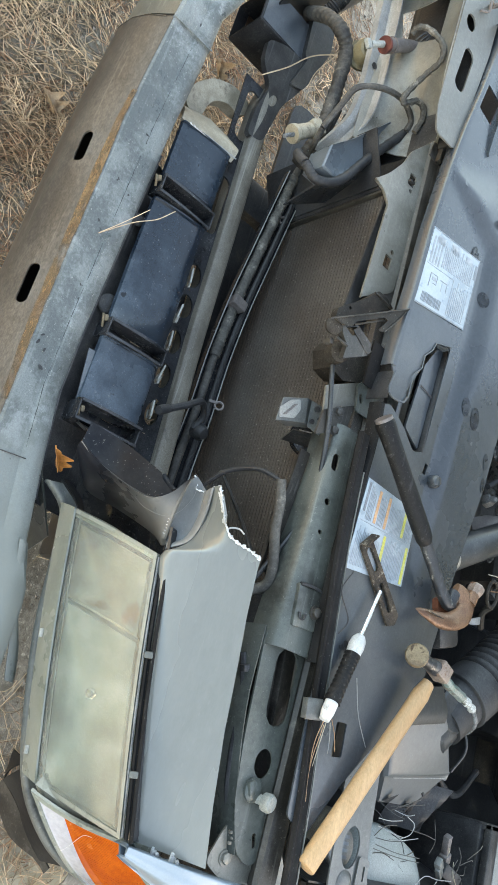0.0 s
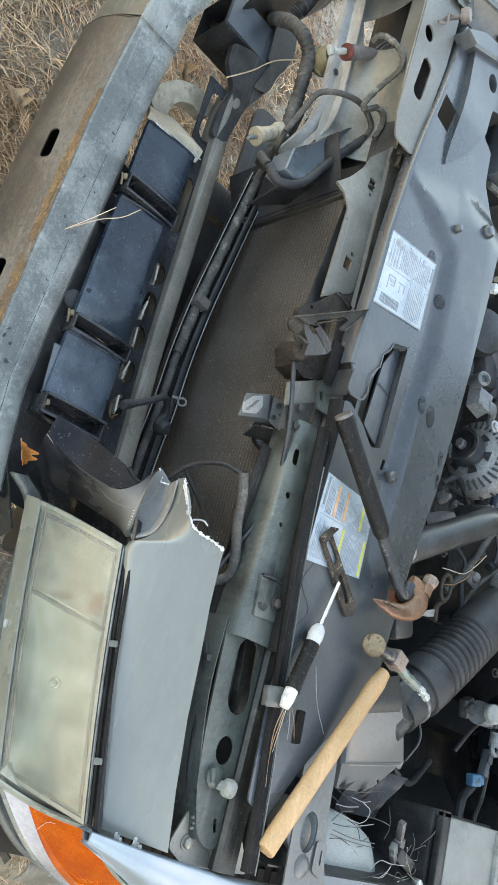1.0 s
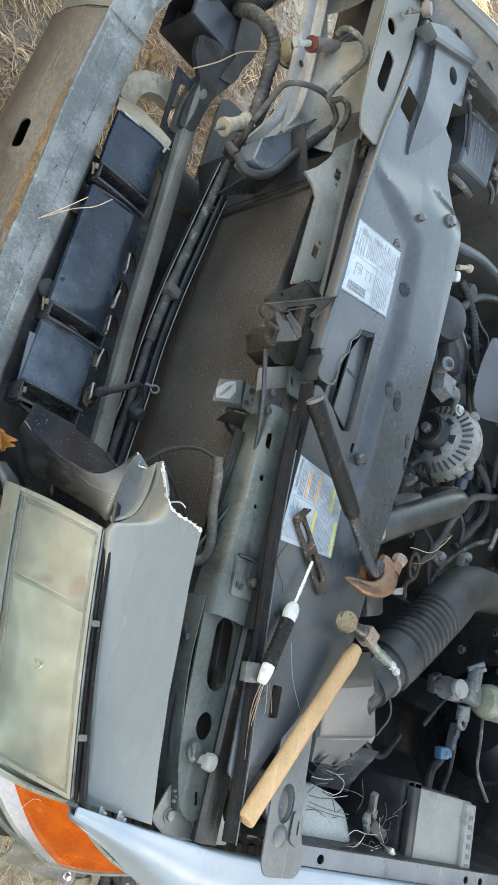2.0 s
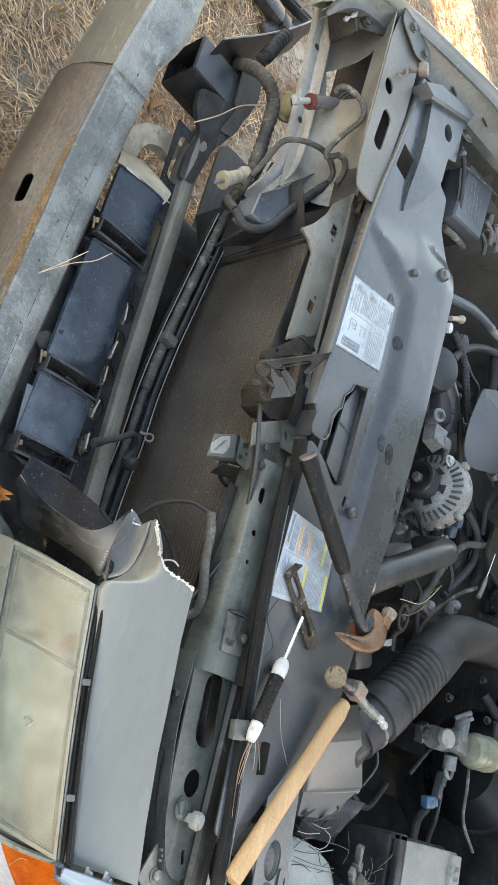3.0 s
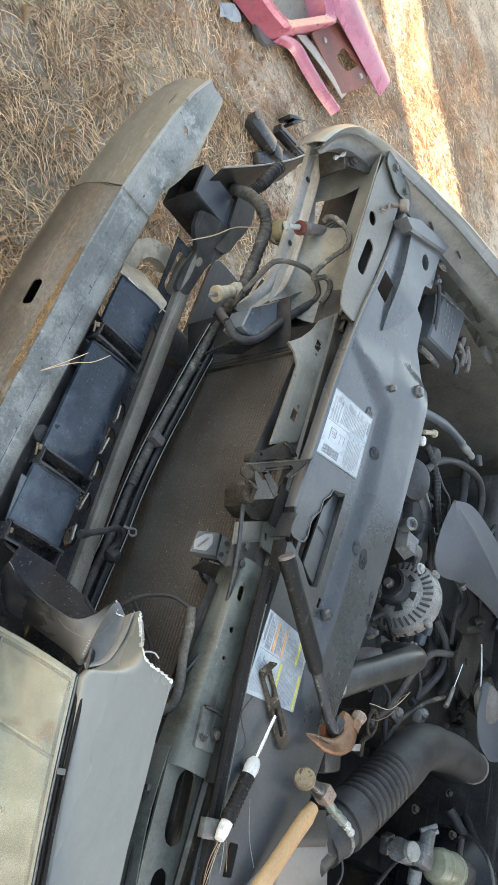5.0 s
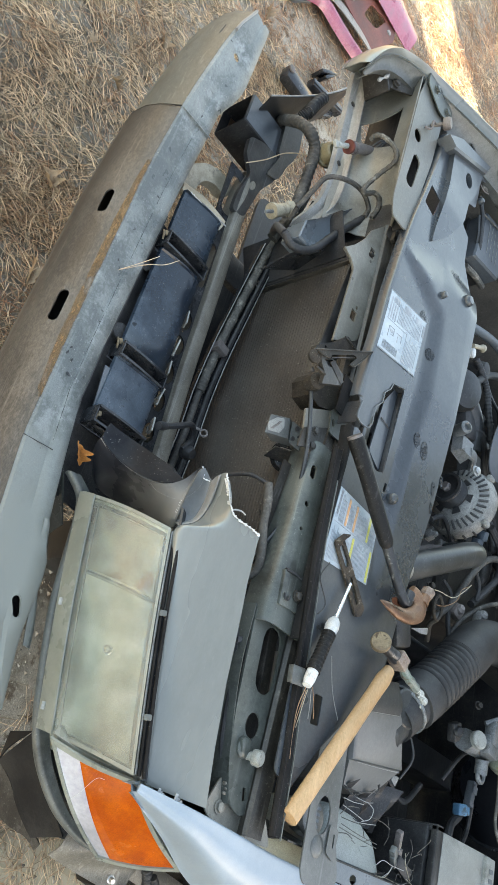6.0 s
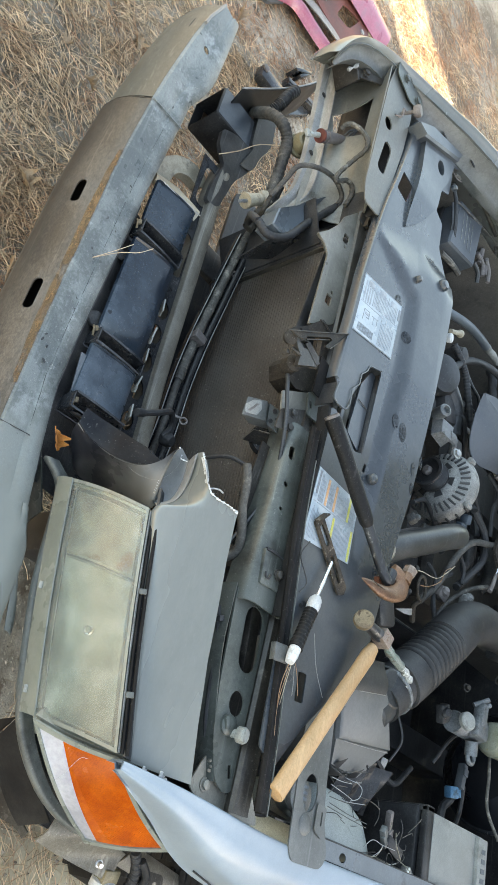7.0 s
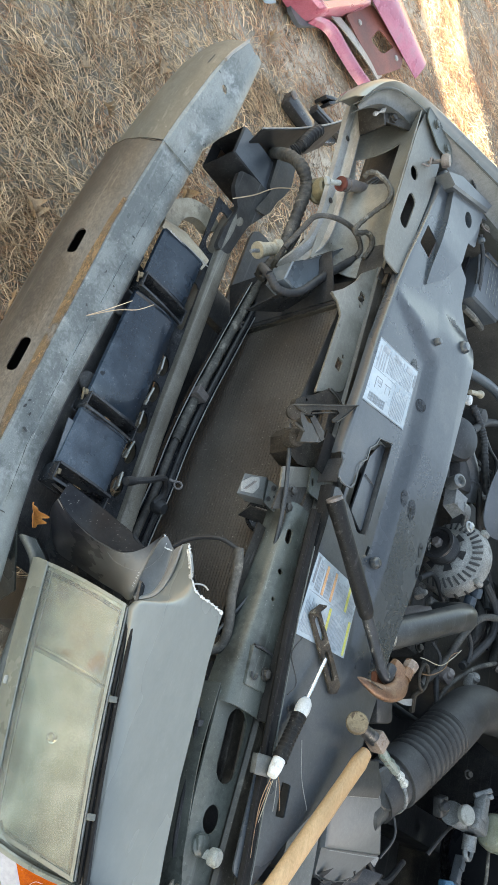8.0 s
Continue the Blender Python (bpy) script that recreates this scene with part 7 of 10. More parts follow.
# stickers on the cover: white labels, their writing as plain bars
def sticker(name, corners, label, marks):
    """A label from its four corners (far front, far rear, near rear, near front), with printed bars."""
    a, b, c, d = [V((x, y)) for x, y in corners]
    def at(u, v, h):
        p = a.lerp(b, u).lerp(d.lerp(c, u), v)
        return (p.x, p.y, cover_z(p.x, p.y) + h)
    s = thing(name, at(0.5, 0.5, 0.0), label, "label")
    part("sheet", sheet([[at(u, v, 0.0016) for u in grid(0, 1, 5)] for v in grid(0, 1, 5)], 0.0008), "paper", s, "white glossy sheet")
    by = {}
    for mat, u0, u1, v0, v1 in marks:
        if mat in ("ink_orange", "ink_yellow"):
            part("orange_bar" if mat == "ink_orange" else "yellow_bar", sheet([[at(u, v, 0.0021) for u in (u0, u1)] for v in (v0, v1)], 0.0004), mat, s)
            continue
        by.setdefault(mat, []).append(sheet([[at(u, v, 0.0021) for u in (u0, u1)] for v in (v0, v1)], 0.0004))
    for mat, bms in by.items():
        part({"ink": "print", "ink_grey": "fine_print", "ink_orange": "orange_bar", "ink_yellow": "yellow_bar"}[mat], merged(*bms), mat, s)
    return s


def text_block(u0, u1, v0, v1, n, rng, mat="ink_grey", along="v"):
    """Bars in place of lines that cannot be read."""
    out = []
    for i in range(n):
        f0, f1 = (i + 0.22) / n, (i + 0.70) / n
        k = rng.uniform(0.75, 1.0)
        if along == "v":
            out.append((mat, u0 + (u1 - u0) * f0, u0 + (u1 - u0) * f1, v0 + (v1 - v0) * (1 - k), v1))
        else:
            out.append((mat, u0, u0 + (u1 - u0) * k, v0 + (v1 - v0) * f0, v0 + (v1 - v0) * f1))
    return out


rng = random.Random(8)
marks = text_block(0.08, 0.95, 0.04, 0.16, 3, rng) + text_block(0.30, 0.92, 0.05, 0.42, 18, rng) + text_block(0.62, 0.93, 0.46, 0.95, 9, rng) + text_block(0.06, 0.28, 0.05, 0.45, 4, rng)
marks += [("ink", 0.03, 0.97, 0.005, 0.015), ("ink", 0.03, 0.97, 0.985, 0.995), ("ink", 0.005, 0.012, 0.01, 0.99), ("ink", 0.985, 0.995, 0.01, 0.99), ("ink", 0.94, 0.985, 0.1, 0.3)]
marks += [("ink", 0.16, 0.170, 0.56, 0.74), ("ink", 0.16, 0.30, 0.56, 0.566), ("ink", 0.292, 0.30, 0.56, 0.68), ("ink", 0.23, 0.30, 0.674, 0.680), ("ink", 0.36, 0.50, 0.58, 0.588), ("ink", 0.492, 0.50, 0.58, 0.70), ("ink_grey", 0.40, 0.41, 0.60, 0.72), ("ink_grey", 0.20, 0.28, 0.60, 0.64), ("ink_grey", 0.05, 0.60, 0.47, 0.478), ("ink_grey", 0.592, 0.60, 0.47, 0.95)]
marks += [("ink", 0.10 + 0.022 * i, 0.10 + 0.022 * i + rng.uniform(0.006, 0.015), 0.83, 0.95) for i in range(17)]
sticker("emission_label", [(-0.237, 0.294), (-0.262, 0.446), (-0.104, 0.438), (-0.075, 0.287)], "white emission label with fine print and a diagram", marks)
marks = [("ink", 0.04, 0.075, 0.03, 0.36)]
for c, u0, v0, v1 in (("ink_orange", 0.25, 0.05, 0.43), ("ink_orange", 0.44, 0.05, 0.43), ("ink_yellow", 0.78, 0.04, 0.42), ("ink_yellow", 0.50, 0.50, 0.90), ("ink_yellow", 0.93, 0.50, 0.98)):
    marks += [(c, u0, u0 + 0.045, v0, v1)]
marks += [("ink_grey", 0.03, 0.97, 0.455, 0.462)]
for u0, u1, v0, v1, n in ((0.10, 0.22, 0.04, 0.43, 5), (0.31, 0.42, 0.05, 0.43, 5), (0.51, 0.76, 0.05, 0.43, 10), (0.84, 0.97, 0.05, 0.43, 5), (0.04, 0.46, 0.49, 0.95, 16), (0.57, 0.91, 0.49, 0.96, 13)):
    marks += text_block(u0, u1, v0, v1, n, rng)
sticker("service_label", [(0.250, 0.296), (0.255, 0.435), (0.384, 0.436), (0.401, 0.291)], "white service label with orange and yellow bars", marks)


# ---------------------------------------------------------------- near end of the support: black rail, strap, clip
railn = thing("weatherstrip_rail", (0.68, 0.31, 0.9), "black weatherstrip rail in front of the cover", "weatherstrip")
R_LINE = [(0.15, 0.243), (0.36, 0.255), (0.503, 0.273), (0.60, 0.286), (0.672, 0.296), (0.738, 0.306), (0.85, 0.318)]
R_FORM = ((0.006, -0.008), (0.004, -0.003), (0.006, 0.002), (0.008, 0.003), (0.013, 0.0), (0.019, 0.0), (0.023, 0.003), (0.025, 0.002), (0.0265, -0.002), (0.027, -0.02))
part("rail", sheet([[(x, smooth(R_LINE, x) + dy, 0.9385 - 0.0154 * (x - 0.28) + dz) for dy, dz in R_FORM] for x in grid(0.19, 0.850, 40)], 0.003), "rail_brown", railn, "worn brown-black rail")
part("bright_edge", sheet([[(x, smooth(R_LINE, x) + dy, 0.9395 - 0.0154 * (x - 0.28)) for dy in (0.027, 0.0295)] for x in grid(0.25, 0.852, 30)], -0.0015), "carrier_grey", railn, "thin grey edge strip")
part("clip", merged(box(0.614, 0.286, 0.942, 0.030, 0.034, 0.004, (0, 0, 8), 0.003), box(0.616, 0.270, 0.938, 0.028, 0.003, 0.008, (0, 0, 8), 0.001)), "relay_grey", railn, "grey plastic clip")

strap = thing("corner_strap", (0.77, 0.48, 0.88), "dusty grey pressed metal corner strap with a round hole", "bracket")
SO = [(0.60, 0.458), (0.625, 0.440), (0.70, 0.443), (0.76, 0.447), (0.83, 0.452), (0.878, 0.455), (0.895, 0.47), (0.893, 0.55), (0.872, 0.566), (0.81, 0.540), (0.759, 0.532), (0.70, 0.528), (0.639, 0.523), (0.61, 0.50)]
part("strap", plate(rounded(SO, 0.012), 0.003, [ellipse(0.784, 0.490, 0.031, 0.021)], 0.900), "strap_grey", strap, "dusty grey strap")
part("dimple", turned([(0.018, 0), (0.014, 0.002), (0.008, 0.0028), (0.001, 0.003)], (0.834, 0.489, 0.9005), (0, 0, 1), 18), "strap_grey", strap)
part("tab", plate(rounded([(0.793, 0.512), (0.838, 0.512), (0.848, 0.538), (0.797, 0.540)], 0.006), 0.002, [stadium(0.808, 0.528, 0.826, 0.529, 0.0022)], 0.9035), "strap_grey", strap)

# air filter box
air = thing("air_filter_box", (0.62, 0.62, 0.7), "grey plastic air filter housing", "air filter")
TOP = [(0.49, 0.505, 0.906), (0.516, 0.655, 0.902), (0.556, 0.702, 0.898), (0.634, 0.786, 0.864), (0.671, 0.570, 0.882)]
mid = V((0.58, 0.64, 0.89))
rings = [[V((x, y, 0.66)) for x, y, z in TOP], [V((x, y, z - 0.008)) for x, y, z in TOP], [V(p).lerp(mid, 0.04) for p in TOP], [V(p).lerp(mid, 0.12) + V((0, 0, 0.003)) for p in TOP]]
part("case", loft(rings), "header_dark", air, "smooth dark grey case", 25)
part("sloped_end", loft([[(0.669, 0.571, 0.877), (0.634, 0.783, 0.859), (0.634, 0.783, 0.66), (0.669, 0.571, 0.66)], [(0.709, 0.598, 0.856), (0.704, 0.716, 0.838), (0.704, 0.716, 0.66), (0.709, 0.598, 0.66)]]), "header_dark", air, "paler sloping end of the case", 20)
part("lip", tube([(0.668, 0.590, 0.8805), (0.655, 0.68, 0.873), (0.640, 0.770, 0.866)], 0.0009, 6, 4), "pale_flange", air, "pale worn edge")
part("shield", sheet([[V((0.566, 0.462, 0.912)).lerp(V((0.520, 0.650, 0.906)), a) + V((0.036 * b, 0.012 * b, 0.006 + 0.010 * math.sin(2.2 * b) - 0.010 * b)) for b in grid(-0.6, 1, 7)] for a in grid(0, 1, 10)], 0.003), "grey_hose", air, "bent dusty plastic lip", 60)
part("shield_edge", tube([V((0.602, 0.474, 0.912)).lerp(V((0.556, 0.662, 0.906)), a) + V((0, 0, 0.005)) for a in grid(0.5, 1, 6)], 0.002, 6, 2), "pale_flange", air)
for y, z in ((0.604, 0.858), (0.68, 0.846)):
    part("tooth", loft([[(0.706, y, z), (0.708, y + 0.024, z - 0.004), (0.712, y + 0.012, z - 0.02)], [(0.690, y + 0.020, z + 0.016), (0.6905, y + 0.0205, z + 0.0158), (0.691, y + 0.0202, z + 0.0155)]]), "black_plastic", air, "pointed black plastic tooth")

# corrugated intake hose
intake = thing("intake_hose", (0.4, 0.9, 0.8), "black corrugated air intake hose", "hose")
axis = [(0.548, 0.722, 0.858), (0.504, 0.761, 0.868), (0.476, 0.79, 0.875), (0.414, 0.853, 0.882), (0.352, 0.913, 0.888)]
part("bellows", tube(axis, 0.057, 32, 70, radius=lambda t: 1.0 - (0.15 * math.exp(-((((t - 0.55) * 20.5) % 1.0 - 0.5) / 0.22) ** 2) if 0.55 < t < 0.99 else 0.0) - 0.10 * (t < 0.30) + 0.03 * (0.30 < t < 0.36)), "rubber", intake, "ribbed bellows", 80)
part("elbow", tube([(0.356, 0.909, 0.888), (0.320, 0.943, 0.892), (0.283, 0.979, 0.895), (0.255, 1.035, 0.897), (0.240, 1.11, 0.897), (0.226, 1.19, 0.896), (0.222, 1.26, 0.894), (0.218, 1.315, 0.890)], 0.057, 24, 8, radius=lambda t: 1.0 - 0.30 * t ** 1.5), "rubber", intake, "smooth black elbow", 80)
part("clamp", turned([(0.0545, 0), (0.0555, 0.001), (0.0555, 0.007), (0.0545, 0.008)], (0.520, 0.747, 0.864), (-0.6, 0.55, 0.12), 36), "pale_alloy", intake, "steel hose clamp")
teeth = spline([(0.515, 0.730, 0.915), (0.521, 0.757, 0.905), (0.536, 0.774, 0.895), (0.550, 0.786, 0.885)], 6)
part("clamp_screw", merged(tube(teeth, 0.0036, 6, 1, smooth=False, flat=0.5), *[box(*(p + V((0, 0, 0.003))), 0.008, 0.0022, 0.002, (0, 0, 20), 0) for p in teeth[1:-2]]), "bright_steel", intake, "bright slotted band of the hose clamp")
part("sensor", merged(turned([(0.047, 0), (0.047, 0.045), (0.042, 0.05)], (0.545, 0.725, 0.856), (0.6, -0.5, -0.1), 28), turned([(0.038, 0), (0.040, 0.004), (0.036, 0.008), (0.001, 0.010)], (0.528, 0.712, 0.893), (-0.05, -0.15, 1), 24)), "grey_hose", intake, "dark round airflow sensor")
part("strut", tube([(0.56, 0.79, 0.82), (0.62, 0.755, 0.83), (0.68, 0.73, 0.84)], 0.010, 10, 6), "rubber", intake)
part("throttle_ring", turned([(0.039, 0), (0.0415, 0.003), (0.0415, 0.010), (0.037, 0.011), (0.035, 0.0)], (0.218, 1.312, 0.890), (-0.08, 0.95, -0.05), 26), "plug_grey", intake, "worn ring at the mouth of the elbow")

# upper radiator hose
rhose = thing("radiator_hose", (0.18, 0.7, 0.88), "dusty grey upper radiator hose", "hose")
part("hose", tube([(0.300, 0.555, 0.900), (0.245, 0.635, 0.915), (0.195, 0.715, 0.926), (0.145, 0.795, 0.934), (0.115, 0.850, 0.926), (0.100, 0.872, 0.890), (0.095, 0.88, 0.84)], 0.030, 22, 8), "grey_hose", rhose, "dusty grey rubber", 80)
part("housing", merged(turned([(0.034, 0), (0.036, 0.03), (0.030, 0.06)], (0.165, 0.77, 0.83), (-0.2, 0.3, 0.5), 20)), "plug_grey", rhose)
part("clamp", turned([(0.0325, 0), (0.0330, 0.001), (0.0330, 0.009), (0.0325, 0.01)], (0.283, 0.567, 0.911), (-0.55, 0.7, 0.15), 26), "steel", rhose)

# alternator
alt = thing("alternator", (0.0, 0.76, 0.8), "dusty aluminium alternator with radial vents", "alternator")
ac, ax = V((-0.044, 0.838, 0.861)), V((0.04, -1.0, 0.06)).normalized()
q = V((0, 0, 1)).rotation_difference(ax)


def alt_at(r, a, h):
    return ac + q @ V((r * math.cos(a), r * math.sin(a), h))


part("case", turned([(0.001, -0.065), (0.080, -0.064), (0.091, -0.055), (0.093, -0.045), (0.0925, -0.034), (0.088, -0.022), (0.0850, -0.018), (0.060, -0.003), (0.054, 0.003), (0.034, 0.006), (0.001, 0.007)], ac, ax, 48), "aluminium", alt, "dusty cast aluminium case")
for k in range(32):
    a = 2 * math.pi * k / 32
    part("vent_slot", tube([alt_at(r, a + 0.10 * (r - 0.055) / 0.03, h) for r, h in ((0.0635, -0.0036), (0.070, -0.0078), (0.0775, -0.0126), (0.083, -0.0164))], 0.0033, 7, 2, flat=0.8), "black_plastic", alt)
for k in range(6):
    a = 2 * math.pi * (k + 0.3) / 6
    tri_ = [alt_at(0.034, a - 0.16, 0.0062), alt_at(0.052, a - 0.24, 0.0042), alt_at(0.052, a + 0.20, 0.0042), alt_at(0.036, a + 0.22, 0.0062)]
    part("opening", loft([tri_, [p + ax * 0.0016 for p in tri_]]), "black_plastic", alt)
for a in (0.9, 2.3, 4.2, 5.6):
    part("lug", merged(turned([(0.008, -0.045), (0.0085, -0.028), (0.007, -0.024), (0.003, -0.023)], alt_at(0.096, a, 0.0), ax, 14)), "aluminium", alt, "cast bolt lug")
for a in grid(-0.6, 0.8, 6):
    part("side_slot", box(*alt_at(0.0932, a, -0.045), 0.006, 0.020, 0.006, (0, -math.degrees(a), 0), 0.002), "black_plastic", alt)
pa = V((0.03, -1.0, 0.05)).normalized()
pc = V((-0.044, 0.800, 0.862))
part("pulley", merged(turned([(0.026, -0.03), (0.040, -0.028), (0.041, -0.022)] + [(0.0375 + 0.003 * (i % 2), -0.020 + 0.003 * i) for i in range(9)] + [(0.041, 0.010), (0.040, 0.014), (0.033, 0.015), (0.030, 0.008), (0.018, 0.007), (0.001, 0.007)], pc, pa, 36)), "black_plastic", alt, "black grooved belt pulley")
part("nut", turned([(0.013, 0), (0.013, 0.010), (0.009, 0.014), (0.001, 0.014)], pc + pa * 0.007, pa, 6), "plug_grey", alt)

part("bracket", merged(loft([[(-0.150, 0.722, 0.90), (-0.100, 0.722, 0.90), (-0.095, 0.775, 0.90), (-0.150, 0.785, 0.90)], [(-0.146, 0.728, 0.925), (-0.108, 0.730, 0.925), (-0.104, 0.766, 0.93), (-0.146, 0.775, 0.93)]]), turned([(0.012, -0.02), (0.016, -0.018), (0.016, 0.018), (0.010, 0.022), (0.006, 0.012)], (-0.155, 0.716, 0.925), (0.1, -0.4, 0.9), 20), tube([(-0.118, 0.765, 0.925), (-0.125, 0.80, 0.92), (-0.115, 0.83, 0.90)], 0.014, 10, 5, flat=0.6)), "pale_alloy", alt, "pale blue-grey cast bracket", 30)
bolt((-0.085, 0.80, 0.93), (0, -0.2, 1), 0.010, 0.01, alt)
part("belt", tube([(-0.03, 0.66, 0.885), (-0.07, 0.66, 0.87), (-0.14, 0.665, 0.83), (-0.2, 0.67, 0.78)], 0.011, 8, 6, flat=0.3), "rubber", alt)

# engine under the looms
engine = thing("engine", (0, 1.15, 0.5), "grimy dark engine block with covers and brackets", "engine")
part("block", merged(box(-0.05, 1.20, 0.58, 0.42, 0.60, 0.34, bevel=0.03), box(0.0, 0.86, 0.60, 0.36, 0.10, 0.32, bevel=0.02)), "frame_black", engine, "dark oily block")
part("valve_cover", loft([[(-0.30 + k, 0.95 + k, z), (-0.12 - k, 0.95 + k, z), (-0.12 - k, 1.55 - k, z), (-0.30 + k, 1.55 - k, z)] for z, k in ((0.72, 0.0), (0.79, 0.004), (0.815, 0.02))]), "frame_black", engine, "", 25)
part("valve_cover", loft([[(0.0 + k, 0.98 + k, z), (0.20 - k, 0.98 + k, z), (0.20 - k, 1.60 - k, z), (0.0 + k, 1.60 - k, z)] for z, k in ((0.68, 0.0), (0.76, 0.004), (0.785, 0.02))]), "support_dark", engine, "", 25)
for i in range(4):
    y = 1.02 + i * 0.13
    part("runner", tube([(-0.12, y, 0.74), (-0.05, y, 0.80), (0.03, y + 0.01, 0.79), (0.08, y + 0.01, 0.71)], 0.019, 12, 6), "frame_black", engine, "cast intake runner")
part("throttle_body", box(0.15, 1.42, 0.80, 0.11, 0.11, 0.08, (0, 0, 10), 0.012), "frame_black", engine)
part("fan_shroud", sheet([[(x, 0.60 + 0.05 * b, 0.90 - 0.10 * b + 0.01 * math.sin(x * 9)) for b in grid(0, 1, 5)] for x in grid(-0.45, 0.45, 14)], 0.004), "black_plastic", engine, "black fan shroud")
part("fan", merged(*[loft([[(0.02 + 0.05 * math.cos(a), 0.70, 0.66 + 0.05 * math.sin(a)), (0.02 + 0.05 * math.cos(a + 0.4), 0.71, 0.66 + 0.05 * math.sin(a + 0.4)), (0.02 + 0.05 * math.cos(a + 0.4), 0.714, 0.66 + 0.05 * math.sin(a + 0.4)), (0.02 + 0.05 * math.cos(a), 0.704, 0.66 + 0.05 * math.sin(a))],
                           [(0.02 + 0.2 * math.cos(a + 0.1), 0.69, 0.66 + 0.2 * math.sin(a + 0.1)), (0.02 + 0.2 * math.cos(a + 0.45), 0.715, 0.66 + 0.2 * math.sin(a + 0.45)), (0.02 + 0.2 * math.cos(a + 0.45), 0.719, 0.66 + 0.2 * math.sin(a + 0.45)), (0.02 + 0.2 * math.cos(a + 0.1), 0.694, 0.66 + 0.2 * math.sin(a + 0.1))]]) for a in grid(0, 2 * math.pi * 6 / 7, 7)]), "black_plastic", engine)
part("tensioner", merged(turned([(0.045, 0), (0.045, 0.03), (0.03, 0.032), (0.02, 0.02)], (-0.20, 0.74, 0.84), (0, -0.8, 0.5), 26), box(-0.25, 0.80, 0.86, 0.12, 0.06, 0.08, (0, 0, 20), 0.012)), "rubber", engine)
part("bracket", merged(turned([(0.03, -0.03), (0.055, -0.02), (0.058, 0.0), (0.05, 0.015), (0.02, 0.022), (0.001, 0.023)], (-0.30, 0.745, 0.895), (0.2, -0.3, 1), 26), tube([(-0.30, 0.78, 0.89), (-0.26, 0.84, 0.885), (-0.20, 0.87, 0.87)], 0.026, 14, 6)), "grey_hose", engine, "grey rounded pump housing")
part("throttle_bracket", plate(rounded([(-0.076, 1.166), (-0.132, 1.254), (-0.129, 1.315), (-0.038, 1.284), (0.066, 1.252), (0.049, 1.177), (0.010, 1.140)], 0.008), 0.008, [ellipse(*(-0.021, 1.208), 0.010, 0.008)], 0.885), "latch_brown", engine, "dirty brown throttle bracket")
part("bracket_lug", tube([(-0.078, 1.136, 0.900), (-0.094, 1.166, 0.902), (-0.116, 1.221, 0.900)], 0.011, 12, 4), "latch_brown", engine, "cast lug")
part("bracket_post", tube([(-0.132, 1.213, 0.885), (-0.152, 1.235, 0.890), (-0.164, 1.270, 0.885)], 0.012, 10, 4), "support_dark", engine)
part("linkage", plate(rounded([(0.024, 1.276), (-0.059, 1.412), (-0.016, 1.498), (0.060, 1.371)], 0.008), 0.02, (), 0.870), "rust_dark", engine, "rusty brown linkage plate")
part("rod", tube([(-0.085, 1.243, 0.905), (-0.028, 1.261, 0.905), (0.028, 1.283, 0.900)], 0.0028, 8, 4), "steel", engine, "bright link rod")
part("cable_end", tube([(0.125, 1.136, 0.880), (0.099, 1.148, 0.882), (0.068, 1.156, 0.885)], 0.0065, 10, 4, radius=lambda t: 1.0 - 0.25 * t), "plug_grey", engine, "pale throttle cable end")
part("cable_wire", tube([(0.068, 1.154, 0.886), (0.033, 1.163, 0.890), (0.001, 1.167, 0.895)], 0.0018, 6, 3), "bright_steel", engine)
part("alternator_plug", merged(box(*(-0.022, 1.008, 0.862), 0.026, 0.026, 0.022, (0, 20, 20), 0.004), box(*(0.003, 1.005, 0.850), 0.030, 0.032, 0.022, (0, 20, 20), 0.005)), "tape_blue", engine, "dull blue plug under the alternator")
for pts, r in ((((0.169, 0.864, 0.850), (0.193, 0.889, 0.860), (0.223, 0.903, 0.850)), 0.004), (((-0.071, 1.052, 0.860), (-0.042, 1.130, 0.855), (0.024, 1.145, 0.850), (0.095, 1.091, 0.845), (0.157, 1.032, 0.840)), 0.010), (((0.086, 1.003, 0.860), (0.110, 1.036, 0.855), (0.147, 1.037, 0.850)), 0.005), (((-0.223, 1.114, 0.860), (-0.186, 1.163, 0.870), (-0.117, 1.146, 0.865), (-0.051, 1.165, 0.855)), 0.007), (((-0.249, 1.179, 0.860), (-0.195, 1.213, 0.865), (-0.139, 1.191, 0.860)), 0.004)):
    part("hose", tube(pts, r, 9, 8), "rubber", engine, "black hose")
part("cap", turned([(0.05, 0), (0.052, 0.008), (0.052, 0.014), (0.044, 0.018), (0.001, 0.02)], (0.05, 1.32, 0.90), (0, -0.2, 1), 28), "plug_grey", engine, "grey round cap")
part("ignition_lead", merged(*[tube([(-0.22 + 0.012 * i, 0.78, 0.86), (-0.26 + 0.01 * i, 0.86, 0.885 + 0.008 * i), (-0.24 + 0.03 * i, 0.98, 0.86), (-0.20 + 0.05 * i, 1.10 + 0.04 * i, 0.82)], 0.007, 8, 8) for i in range(3)]), "rubber", engine)
part("engine_loom", merged(tube([(0.27, 0.86, 0.84), (0.20, 0.92, 0.85), (0.10, 0.98, 0.86), (0.02, 1.06, 0.86), (-0.02, 1.16, 0.87)], 0.009, 10, 8), tube([(0.32, 0.94, 0.82), (0.22, 1.0, 0.83), (0.14, 1.09, 0.84), (0.08, 1.2, 0.84)], 0.006, 10, 8)), "loom", engine)

